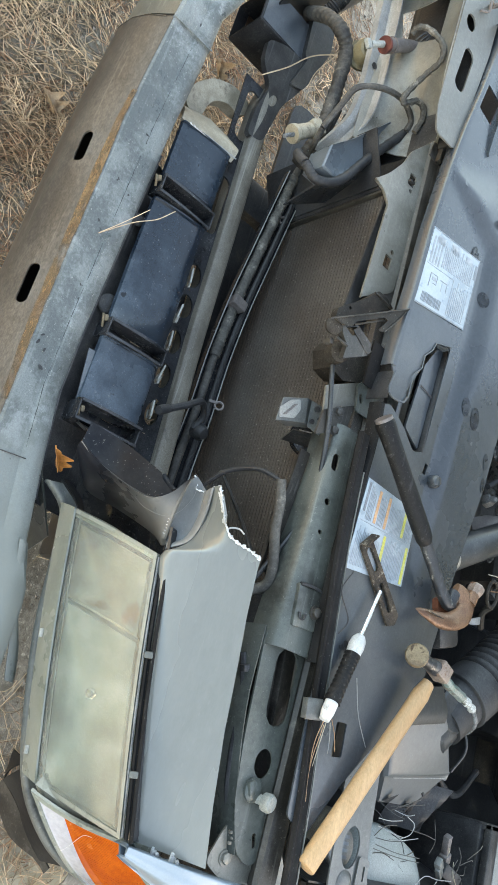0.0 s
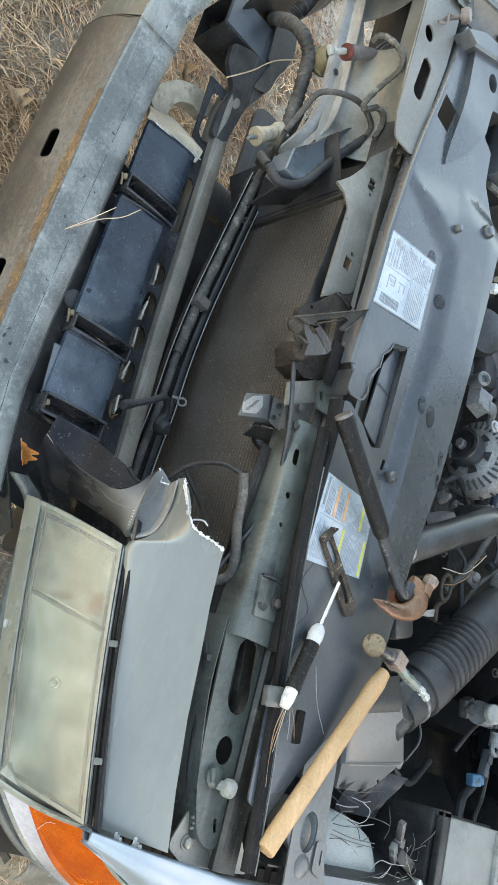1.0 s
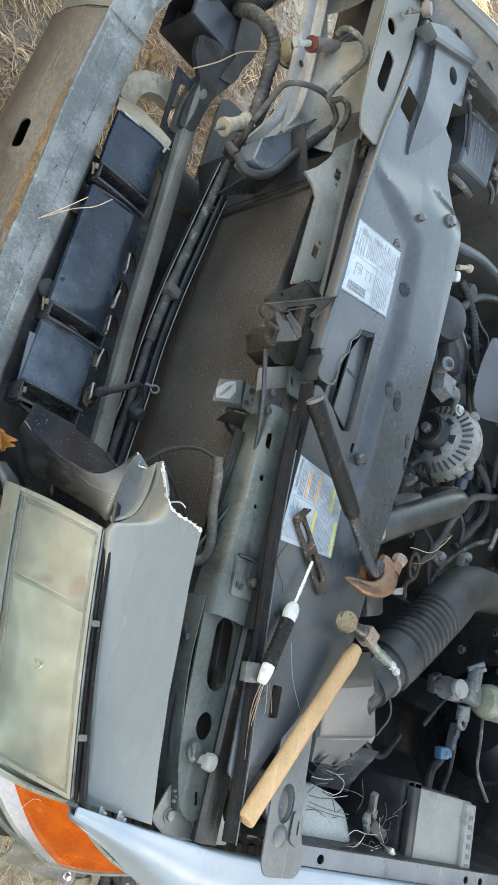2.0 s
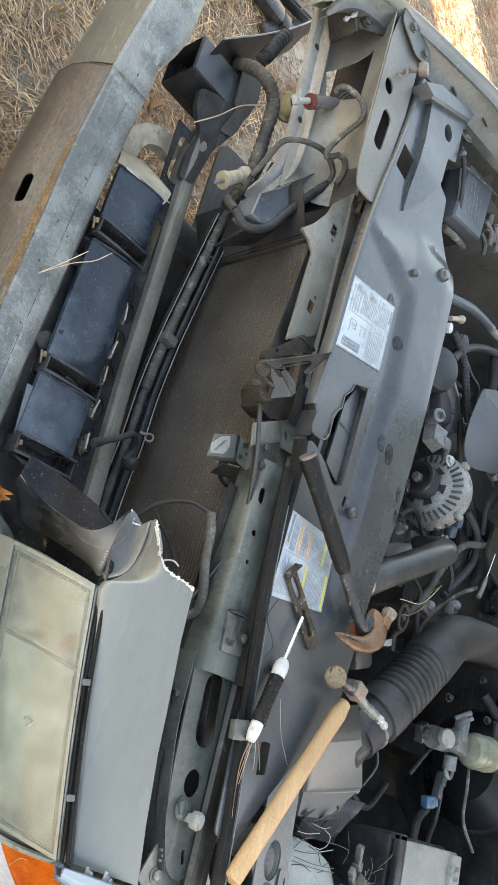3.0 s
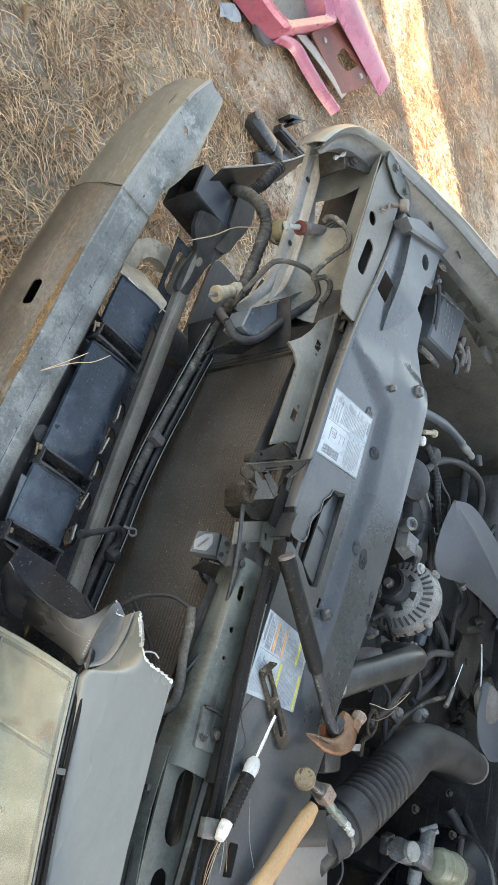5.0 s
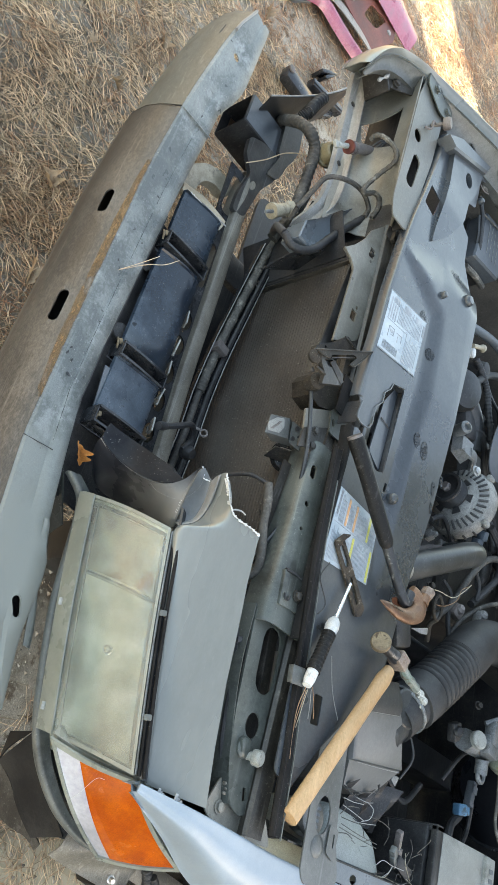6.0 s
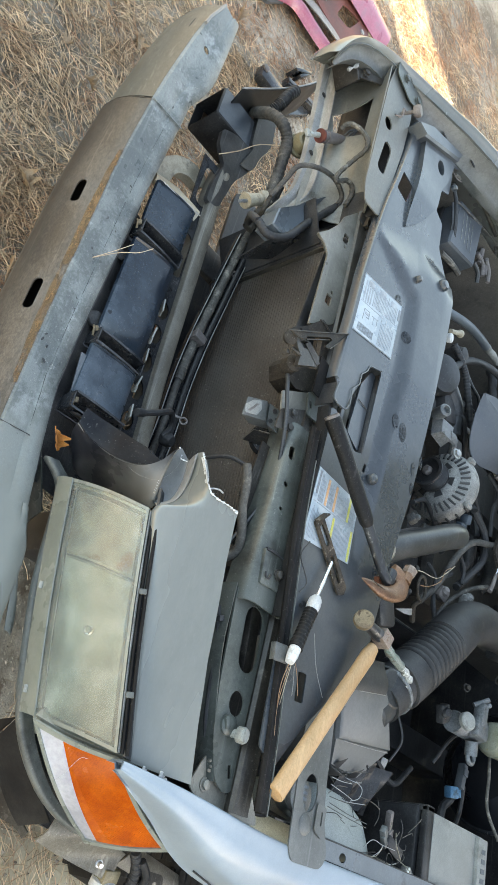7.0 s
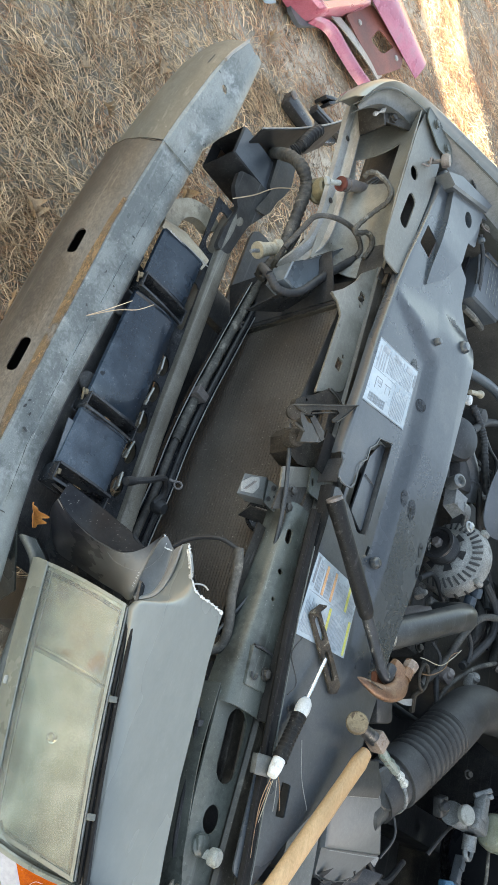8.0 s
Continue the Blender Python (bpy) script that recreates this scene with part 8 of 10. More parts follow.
rng = random.Random(33)
for k in range(22):
    x, y, z, a = rng.uniform(-0.55, 0.55), rng.uniform(0.78, 1.55), rng.uniform(0.79, 0.87), rng.uniform(0, 6.28)
    r = rng.choice((0.003, 0.004, 0.006, 0.009))
    pts = [V((x, y, z))]
    for q_ in range(3):
        a += rng.uniform(-0.9, 0.9)
        pts.append(pts[-1] + V((0.075 * math.cos(a), 0.075 * math.sin(a), rng.uniform(-0.02, 0.015))))
    wob = rng.choice((0.0, 0.0, 0.09))
    part("hose", tube(pts, r, 9, 14, radius=lambda t, w=wob: 1 + w * math.sin(t * 130)), rng.choice(["rubber", "loom", "grey_hose", "loom_dusty", "rubber"]), engine)
for k in range(16):
    x, y, z = rng.uniform(-0.45, 0.50), rng.uniform(0.80, 1.5), rng.uniform(0.78, 0.855)
    w = rng.uniform(0.02, 0.05)
    part("fitting", merged(box(x, y, z, w, w * 0.8, 0.022, (rng.uniform(-25, 25), rng.uniform(-25, 25), rng.uniform(0, 180)), 0.005), turned([(w * 0.3, 0), (w * 0.32, 0.016), (w * 0.2, 0.022), (0.001, 0.023)], (x, y, z), (rng.uniform(-.5, .5), rng.uniform(-.6, .1), 1), 14)), rng.choice(["plug_grey", "support_dark", "frame_black", "aluminium", "black_plastic"]), engine)
for k in range(10):
    x, y = rng.uniform(-0.40, 0.45), rng.uniform(0.82, 1.4)
    bolt((x, y, rng.uniform(0.80, 0.86)), (rng.uniform(-.3, .3), rng.uniform(-.5, 0), 1), 0.008, 0.012, engine, rng.choice(["steel", "rust_dark", "support_dark"]))

# loose grey panel pieces on the engine
piece = thing("grey_panel", (-0.2, 0.98, 0.95), "loose curved piece of grey painted panel on the engine", "body panel")
P_EDGE = spline([(-0.295, 0.849, 0.962), (-0.216, 0.844, 0.945), (-0.142, 0.855, 0.935), (-0.121, 0.909, 0.930), (-0.158, 1.036, 0.930), (-0.173, 1.209, 0.930), (-0.162, 1.405, 0.930)], 5)
P_RIDGE = spline([(-0.294, 0.850, 0.963), (-0.287, 0.905, 0.966), (-0.278, 0.964, 0.968), (-0.260, 1.028, 0.970), (-0.239, 1.097, 0.971), (-0.203, 1.202, 0.971), (-0.160, 1.362, 0.970)], 5)
P_BACK = spline([(-0.303, 0.859, 0.961), (-0.348, 0.950, 0.952), (-0.367, 1.019, 0.946), (-0.370, 1.091, 0.942), (-0.363, 1.173, 0.940), (-0.346, 1.298, 0.938), (-0.292, 1.504, 0.935)], 5)
part("sheet", sheet([[a] + [a.lerp(r, u) + V((0, 0, 0.006 * math.sin(math.pi * u))) for u in (0.05, 0.3, 0.55, 0.75, 0.88, 0.95)] + [r + V((0, 0, 0.001))] + [r.lerp(b, u) for u in (0.07, 0.16, 0.35, 0.6, 1.0)] for a, r, b in zip(P_EDGE, P_RIDGE, P_BACK)], 0.003), "panel_grey", piece, "grey painted sheet bent along a soft ridge", 60)
bolt((-0.153, 1.026, 0.930), (0.5, 0.8, 0.2), 0.007, 0.014, piece, "plug_grey", "screw")

piece2 = thing("grey_panel", (0.08, 1.4, 0.9), "loose rounded piece of grey panel by the throttle", "body panel")
part("sheet", plate(rounded([(0.0, 1.27), (0.11, 1.25), (0.17, 1.28), (0.19, 1.36), (0.16, 1.45), (0.0, 1.46)], 0.03, 4), 0.003, (), 0.915), "panel_grey", piece2)

# battery, washer bottle, brake cylinder, booster
battery = thing("battery", (0.78, 1.09, 0.67), "grey topped car battery in a black case", "battery")
part("case", box(0.782, 1.075, 0.755, 0.172, 0.255, 0.19, bevel=0.006), "black_plastic", battery, "black case")
part("top", box(0.782, 1.105, 0.860, 0.160, 0.245, 0.020, bevel=0.006), "battery_grey", battery, "dusty grey top")
part("lid", box(0.782, 1.205, 0.872, 0.150, 0.045, 0.016, bevel=0.004), "battery_grey", battery)
part("hold_down", merged(box(0.782, 0.967, 0.862, 0.176, 0.030, 0.016, bevel=0.003), box(0.700, 0.967, 0.80, 0.014, 0.03, 0.14, bevel=0.003)), "frame_black", battery, "black hold-down bar")
part("marks", merged(*[box(0.735 + 0.02 * i, 1.205, 0.8805, 0.010, 0.018, 0.001, bevel=0) for i in range(6)]), "fuse_grey", battery)
bottle = thing("washer_bottle", (0.80, 0.69, 0.66), "milky white plastic washer bottle", "bottle")
TANK = [(0.74, 0.59), (0.835, 0.585), (0.855, 0.62), (0.852, 0.77), (0.835, 0.805), (0.775, 0.76), (0.745, 0.68)]
part("tank", loft([[(x + (0.80 - x) * k, y + (0.69 - y) * k, z) for x, y in rounded(TANK, 0.02, 3)] for z, k in ((0.66, 0.05), (0.70, 0.0), (0.80, 0.0), (0.825, 0.03), (0.842, 0.12), (0.848, 0.30))]), "reservoir", bottle, "milky white tank", 50)
part("seam", tube([(0.742, 0.60, 0.80), (0.80, 0.70, 0.846), (0.84, 0.79, 0.82)], 0.003, 6, 6), "reservoir", bottle)
part("cap", turned([(0.028, 0), (0.030, 0.003), (0.030, 0.012), (0.025, 0.014), (0.001, 0.015)], (0.79, 0.50, 0.862), (0, 0, 1), 24), "pale_flange", bottle, "round ribbed cap under the strap")
part("neck", tube([(0.79, 0.50, 0.862), (0.79, 0.53, 0.82), (0.79, 0.60, 0.79)], 0.022, 14, 6), "reservoir", bottle)
part("cap_marks", merged(*[box(0.772 + 0.010 * i, 0.497, 0.8775, 0.005, 0.03, 0.001, bevel=0) for i in range(4)]), "ink_grey", bottle)

brake = thing("brake_cylinder", (0.47, 1.2, 0.8), "alloy brake master cylinder with a yellowed reservoir", "brake cylinder")
part("body", merged(tube([(0.475, 1.09, 0.835), (0.468, 1.22, 0.835)], 0.026, 18, 2), box(0.470, 1.165, 0.855, 0.05, 0.06, 0.05, (0, 0, -5), 0.010), box(0.44, 1.16, 0.87, 0.06, 0.03, 0.03, (0, 0, -5), 0.008)), "pale_alloy", brake, "pale cast alloy body")
part("cap", turned([(0.018, 0), (0.0215, 0.004), (0.0215, 0.014), (0.019, 0.017), (0.001, 0.018)], (0.475, 1.095, 0.862), (-0.1, -0.35, 1), 26), "battery_grey", brake, "pale round end cap")
part("eye", tube([(0.535 + 0.015 * math.cos(a), 1.175 + 0.015 * math.sin(a), 0.845) for a in grid(0, 2 * math.pi, 15)], 0.006, 8, 1), "pale_alloy", brake, "cast mounting eye")
part("neck", tube([(0.50, 1.165, 0.85), (0.532, 1.172, 0.846)], 0.016, 12, 2), "pale_alloy", brake)
for x, y in ((0.42, 1.14), (0.43, 1.15)):
    part("port", tube([(x, y, 0.86), (x - 0.022, y + 0.028, 0.885)], 0.006, 8, 2), "pale_alloy", brake)
part("reservoir", turned([(0.015, -0.005), (0.033, 0.0), (0.040, 0.012), (0.042, 0.05), (0.041, 0.09), (0.036, 0.10)], (0.475, 1.215, 0.868), (-0.06, 0.95, 0.10), 28), "fluid_yellow", brake, "yellowed translucent reservoir")
part("lid", turned([(0.034, 0.098), (0.038, 0.10), (0.038, 0.135), (0.035, 0.14), (0.001, 0.141)], (0.475, 1.215, 0.868), (-0.06, 0.95, 0.10), 28), "black_plastic", brake, "dark ridged lid")
part("rings", merged(*[turned([(0.0415, h), (0.043, h + 0.003), (0.0415, h + 0.006)], (0.475, 1.215, 0.868), (-0.06, 0.95, 0.10), 28) for h in (0.025, 0.075)]), "fluid_yellow", brake)
booster = thing("brake_booster", (0.50, 1.52, 0.75), "large black brake booster drum", "brake booster")
part("drum", turned([(0.001, -0.08), (0.09, -0.075), (0.125, -0.04), (0.150, -0.01), (0.156, 0.0), (0.150, 0.012), (0.140, 0.06), (0.10, 0.09), (0.001, 0.10)], (0.49, 1.50, 0.76), (0, 1, 0.05), 44), "drum_black", booster, "black pressed steel drum")
part("rim", turned([(0.150, -0.010), (0.158, -0.006), (0.158, 0.006), (0.150, 0.010)], (0.49, 1.50, 0.76), (0, 1, 0.05), 44), "gloss_black", booster, "rolled rim of the drum")
part("hose_port", tube([(0.42, 1.415, 0.84), (0.41, 1.39, 0.85), (0.38, 1.37, 0.86)], 0.009, 10, 4), "rubber", booster, "vacuum hose stub")

# far side of the bay: fuse box, pipes, apron things
fuse = thing("fuse_box", (-0.79, 0.73, 0.88), "blue-grey fuse box with faded writing", "fuse box")
LID = [(-0.874, 0.686, 0.925), (-0.903, 0.820, 0.925), (-0.707, 0.791, 0.925), (-0.675, 0.650, 0.925)]
lm = sum((V(p) for p in LID), V((0, 0, 0))) / 4
part("lid", loft([[V(p).lerp(lm, k) + V((0, 0, dz)) for p in LID] for k, dz in ((0.0, -0.055), (0.0, -0.006), (0.05, 0.0))]), "fuse_grey", fuse, "blue-grey lid", 25)
part("writing", merged(*[box(lm.x - 0.045 + 0.030 * i, lm.y - 0.03 + 0.018 * j, 0.9262, 0.022, 0.0022, 0.0008, (0, 0, -4), 0) for i in range(4) for j in range(4)]), "battery_grey", fuse)
part("case", loft([[V(p) + V((0.004, -0.01, dz)) for p in LID] for dz in (-0.16, -0.05)]), "black_plastic", fuse, "black case under the lid", 25)
part("cable", tube([(-0.707, 0.683, 0.915), (-0.748, 0.661, 0.930), (-0.812, 0.642, 0.935), (-0.850, 0.606, 0.940)], 0.006, 8, 6), "rubber", fuse, "black cable beside the lid")
part("cable", tube([(-0.714, 0.674, 0.910), (-0.752, 0.652, 0.925), (-0.806, 0.633, 0.930)], 0.004, 8, 6), "grey_hose", fuse)
for p, q in (((-0.865, 0.877, 0.900), (-0.815, 0.880, 0.890)), ((-0.878, 0.916, 0.895), (-0.825, 0.940, 0.880)), ((-0.913, 0.949, 0.890), (-0.871, 0.960, 0.880))):
    part("plug", tube([V(p), V(p).lerp(V(q), 0.5), V(q)], 0.009, 8, 2, radius=lambda t: 1.0 - 0.3 * abs(t - 0.4)), "plug_grey", fuse, "grey plug")
for pts, r, m in ((((-0.824, 0.849, 0.900), (-0.823, 0.897, 0.895), (-0.788, 0.909, 0.890)), 0.007, "plug_grey"),
        (((-0.858, 0.916, 0.895), (-0.838, 0.947, 0.890), (-0.803, 0.954, 0.885)), 0.007, "plug_grey"),
        (((-0.763, 0.824, 0.905), (-0.758, 0.863, 0.900), (-0.738, 0.881, 0.890)), 0.007, "grey_hose"),
        (((-0.890, 0.609, 0.940), (-0.969, 0.740, 0.930), (-0.980, 0.839, 0.920), (-0.993, 0.951, 0.900)), 0.006, "loom_dusty"),
        (((-0.885, 0.573, 0.945), (-0.887, 0.623, 0.940), (-0.937, 0.679, 0.935), (-0.983, 0.683, 0.930)), 0.0016, "plug_grey"),
        (((-0.647, 0.653, 0.900), (-0.670, 0.719, 0.895), (-0.696, 0.788, 0.880)), 0.009, "loom_dusty"),
        (((-0.974, 0.978, 0.890), (-0.905, 0.998, 0.880), (-0.880, 1.075, 0.870)), 0.006, "loom_dusty"),
        (((-0.822, 0.642, 0.935), (-0.884, 0.792, 0.925), (-0.944, 0.947, 0.910)), 0.0025, "loom_dusty")):
    part("lead", tube(pts, r, 8, 6), m, fuse, "dusty lead by the fuse box")
part("relay", box(*(-0.933, 1.042, 0.880), 0.05, 0.05, 0.05, (0, 0, 25), 0.005), "plug_grey", fuse, "square grey relay")
pipes = thing("coolant_pipes", (-0.55, 0.9, 0.85), "grey hose with a silver crimped fitting", "pipe")
part("hose", tube([(-0.484, 0.713, 0.905), (-0.502, 0.767, 0.910), (-0.528, 0.837, 0.908), (-0.550, 0.916, 0.900), (-0.563, 0.972, 0.892)], 0.0125, 14, 8), "hose_blue", pipes, "blue-grey rubber hose")
part("fitting", tube([(-0.562, 0.965, 0.893), (-0.569, 1.002, 0.889), (-0.577, 1.044, 0.885), (-0.580, 1.071, 0.882)], 0.0105, 14, 8, radius=lambda t: 1.15 + 0.10 * math.sin(t * 16) - 0.25 * t), "battery_grey", pipes, "pale crimped fitting")
part("fitting_block", box(*(-0.597, 1.115, 0.875), 0.035, 0.03, 0.03, (0, 0, 30), 0.005), "black_plastic", pipes)
part("cap", tube([(-0.442, 0.746, 0.905), (-0.467, 0.787, 0.905), (-0.473, 0.800, 0.905)], 0.009, 12, 3, radius=lambda t: 0.7 + 0.5 * (t > 0.6)), "connector_tan", pipes, "brass service cap")
part("bottle", turned([(0.026, 0), (0.028, 0.03), (0.022, 0.05), (0.001, 0.055)], (-0.425, 0.824, 0.860), (0.1, 0.1, 1), 18), "rubber", pipes, "dark round accumulator")
part("hose", tube([(-0.358, 0.795, 0.900), (-0.435, 0.869, 0.900), (-0.504, 0.996, 0.895), (-0.539, 1.125, 0.885), (-0.510, 1.187, 0.875), (-0.446, 1.210, 0.860)], 0.0105, 12, 8), "rubber", pipes, "black looping hose")
part("hose", tube([(-0.425, 0.781, 0.900), (-0.396, 0.820, 0.905), (-0.365, 0.853, 0.905), (-0.315, 0.885, 0.900), (-0.259, 0.935, 0.890)], 0.009, 12, 20, radius=lambda t: 1 + 0.10 * math.sin(t * 150)), "rubber", pipes, "ribbed black conduit")
part("hose", tube([(-0.433, 0.830, 0.890), (-0.386, 0.910, 0.890), (-0.372, 0.972, 0.885), (-0.299, 0.998, 0.870)], 0.005, 10, 8), "grey_hose", pipes)
part("white_cap", turned([(0.012, 0), (0.013, 0.010), (0.010, 0.014), (0.001, 0.015)], (-0.401, 0.726, 0.910), (0.1, 0.3, 1), 16), "white_plastic", pipes, "small white cap")
for x, y, z, r, a in ((-0.45, 1.2, 0.80, 0.016, 0.3), (-0.62, 1.15, 0.82, 0.014, -0.5), (0.30, 1.45, 0.78, 0.014, 0.8)):
    part("hose", tube([(x, y, z), (x + 0.08 * math.cos(a), y + 0.08 * math.sin(a), z + 0.03), (x + 0.18 * math.cos(a + 0.5), y + 0.18 * math.sin(a + 0.5), z + 0.01), (x + 0.25 * math.cos(a + 0.9), y + 0.25 * math.sin(a + 0.9), z - 0.06)], r, 10, 8), "rubber", pipes)
part("dash_box", box(-0.50, 1.45, 0.76, 0.36, 0.30, 0.24, (0, 0, 4), 0.02), "frame_black", pipes, "black heater box")

# plugs and wires by the battery
TANGLE = [(((0.734, 0.587, 0.870), (0.734, 0.617, 0.872), (0.729, 0.655, 0.870)), "pale_flange"), (((0.746, 0.591, 0.868), (0.752, 0.631, 0.872), (0.755, 0.672, 0.866)), "pale_flange"), (((0.765, 0.601, 0.862), (0.765, 0.634, 0.866), (0.761, 0.684, 0.862)), "grey_hose"),
          (((0.721, 0.671, 0.868), (0.730, 0.688, 0.872), (0.747, 0.688, 0.868), (0.758, 0.663, 0.866)), "pale_flange"), (((0.763, 0.640, 0.862), (0.759, 0.673, 0.866), (0.751, 0.722, 0.862)), "pale_flange"), (((0.762, 0.590, 0.866), (0.745, 0.607, 0.870), (0.738, 0.644, 0.868)), "loom_dusty"),
          (((0.782, 0.603, 0.860), (0.787, 0.663, 0.864), (0.789, 0.739, 0.860)), "relay_grey"), (((0.775, 0.607, 0.860), (0.781, 0.665, 0.864), (0.782, 0.739, 0.860)), "relay_grey"),
          (((0.823, 0.727, 0.868), (0.806, 0.750, 0.872), (0.808, 0.786, 0.872), (0.807, 0.840, 0.868)), "pale_flange"), (((0.835, 0.738, 0.868), (0.832, 0.765, 0.872), (0.814, 0.792, 0.868)), "connector_tan"), (((0.845, 0.640, 0.875), (0.839, 0.689, 0.878), (0.825, 0.763, 0.872)), "grey_hose"),
          (((0.848, 0.743, 0.868), (0.845, 0.779, 0.872), (0.829, 0.849, 0.868)), "white_plastic"), (((0.838, 0.752, 0.868), (0.823, 0.772, 0.874), (0.808, 0.795, 0.868)), "pale_flange"), (((0.775, 0.841, 0.866), (0.796, 0.837, 0.872), (0.820, 0.868, 0.868)), "connector_tan"),
          (((0.770, 0.854, 0.866), (0.792, 0.830, 0.872), (0.811, 0.857, 0.868)), "loom_dusty"), (((0.837, 0.835, 0.868), (0.838, 0.870, 0.874), (0.836, 0.931, 0.868)), "bright_steel"), (((0.848, 0.808, 0.868), (0.819, 0.800, 0.878), (0.827, 0.830, 0.872), (0.842, 0.823, 0.868)), "black_plastic")]
CLIP = (0.785, 0.797, 0.865)
wires = thing("loose_wires", (0.66, 0.9, 0.78), "cut wires and plugs hanging by the battery", "wiring")
rng = random.Random(21)
for k in range(16):
    x, y, z = rng.uniform(0.70, 0.80), rng.uniform(0.58, 0.70), rng.uniform(0.82, 0.86)
    dx, dy, dz = rng.uniform(-.03, .03), rng.uniform(.03, .08), rng.uniform(-.01, .02)
    part("wire", tube([(x, y, z), (x + dx * 0.5 + rng.uniform(-.006, .006), y + dy * 0.5, z + dz * 0.5 + 0.006), (x + dx, y + dy, z + dz)], 0.0008, 5, 6), rng.choice(["grey_hose", "loom", "loom", "loom_dusty", "pale_flange"]), wires)
for k in range(12):
    x, y, z = rng.uniform(0.76, 0.85), rng.uniform(0.80, 0.90), rng.uniform(0.83, 0.87)
    dx, dy, dz = rng.uniform(-.06, .02), rng.uniform(-.01, .06), rng.uniform(-.02, .02)
    part("wire", tube([(x, y, z), (x + dx * 0.5 + rng.uniform(-.008, .008), y + dy * 0.5, z + dz * 0.5 + 0.008), (x + dx, y + dy, z + dz)], 0.0008, 5, 6), rng.choice(["loom_dusty", "grey_hose", "loom", "connector_tan"]), wires)
for pts, m in TANGLE:
    part("wire", tube(pts, 0.0008, 5, 8), m, wires, "thin cut wire")
part("clip", merged(box(*CLIP, 0.030, 0.016, 0.012, (0, 20, 60), 0.002), box(CLIP[0] + 0.012, CLIP[1] + 0.010, CLIP[2] - 0.004, 0.034, 0.014, 0.010, (0, 20, 60), 0.002)), "relay_grey", wires, "pale metal clip")
part("plug", box(0.80, 0.865, 0.845, 0.06, 0.025, 0.02, (10, 0, 70), 0.003), "black_plastic", wires)
part("plug", merged(box(0.752, 0.860, 0.835, 0.045, 0.014, 0.014, (0, 20, 35), 0.003), box(0.775, 0.872, 0.828, 0.022, 0.020, 0.018, (0, 20, 35), 0.003)), "plug_grey", wires, "grey plug")
part("plug", box(0.84, 0.91, 0.86, 0.035, 0.02, 0.02, (0, 10, 60), 0.003), "steel", wires, "bare terminal")
part("blue_plug", merged(box(0.608, 1.225, 0.778, 0.028, 0.034, 0.022, (10, 0, 10), 0.004), box(0.604, 1.248, 0.780, 0.022, 0.016, 0.018, (10, 0, 10), 0.003)), "plug_blue", wires, "bright blue plug")
part("grey_plug", merged(box(0.565, 1.245, 0.79, 0.062, 0.020, 0.020, (0, 0, -12), 0.003), box(0.555, 1.245, 0.801, 0.02, 0.02, 0.006, (0, 0, -12), 0.002)), "fuse_grey", wires, "grey inline plug")
part("lead", tube([(0.505, 1.285, 0.79), (0.48, 1.27, 0.80), (0.47, 1.23, 0.80), (0.49, 1.18, 0.79), (0.56, 1.15, 0.76)], 0.005, 8, 8), "rubber", wires)
part("lead", tube([(0.58, 1.28, 0.78), (0.64, 1.29, 0.77), (0.70, 1.25, 0.78), (0.74, 1.28, 0.80)], 0.006, 8, 8), "rubber", wires)
part("lead", tube([(0.62, 1.24, 0.77), (0.66, 1.18, 0.78), (0.72, 1.16, 0.80), (0.76, 1.22, 0.86)], 0.010, 8, 8), "rubber", wires)
part("lead", tube([(0.60, 0.78, 0.80), (0.64, 0.86, 0.79), (0.66, 0.95, 0.78), (0.60, 1.05, 0.76)], 0.007, 8, 8), "rubber", wires)
part("lead", tube([(0.52, 0.90, 0.80), (0.57, 0.93, 0.80), (0.62, 0.92, 0.78)], 0.003, 8, 8), "grey_hose", wires)
part("bracket", merged(box(0.60, 0.87, 0.78, 0.04, 0.03, 0.004, (0, 20, 30), 0.001), box(0.63, 0.89, 0.785, 0.02, 0.02, 0.004, (10, 20, 0), 0.001)), "pale_flange", wires)
part("skirt", sheet([[(0.655 + 0.09 * a, 0.78 + 0.10 * b, 0.815 - 0.05 * a + 0.012 * math.sin(9 * b + 3 * a)) for b in grid(-0.4, 1, 10)] for a in grid(0, 1, 10)], 0.003), "black_plastic", wires, "crinkled dark plastic skirt")

# ---------------------------------------------------------------- under the near corner lamp: liner, wheel, hanging bulb
liner = thing("wheel_liner", (0.92, 0.3, 0.5), "torn black plastic wheel arch liner", "liner")
part("flap", sheet([[V((0.838, 0.138, 0.452)).lerp(V((0.945, 0.232, 0.515)), a) + V((0.018, 0.004, -0.022)) * b * (0.5 + math.sin(math.pi * min(1, a + 0.15)))  + V((0, 0, 0.006 * math.sin(8 * a))) for b in grid(0, 1.2, 6)] for a in grid(0, 1, 12)], 0.003), "support_dark", liner, "crumpled dusty brown liner", 60)
part("dark_wall", sheet([[V((0.795, 0.080, 0.60)).lerp(V((0.925, 0.215, 0.595)), a).lerp(V((0.838, 0.138, 0.45)).lerp(V((0.938, 0.222, 0.505)), a), b) + V((0, 0.004 * math.sin(6 * a), 0)) for b in grid(0, 1, 5)] for a in grid(0, 1, 10)], 0.003), "tyre_rubber", liner, "black inside of the liner", 60)
part("torn_corner", sheet([[V((0.795, 0.080, 0.60)).lerp(V((0.790, 0.125, 0.47)), a).lerp(V((0.838, 0.138, 0.45)), b * a + 0.001) for b in grid(0, 1, 4)] for a in grid(0, 1, 6)], 0.003), "tyre_rubber", liner)
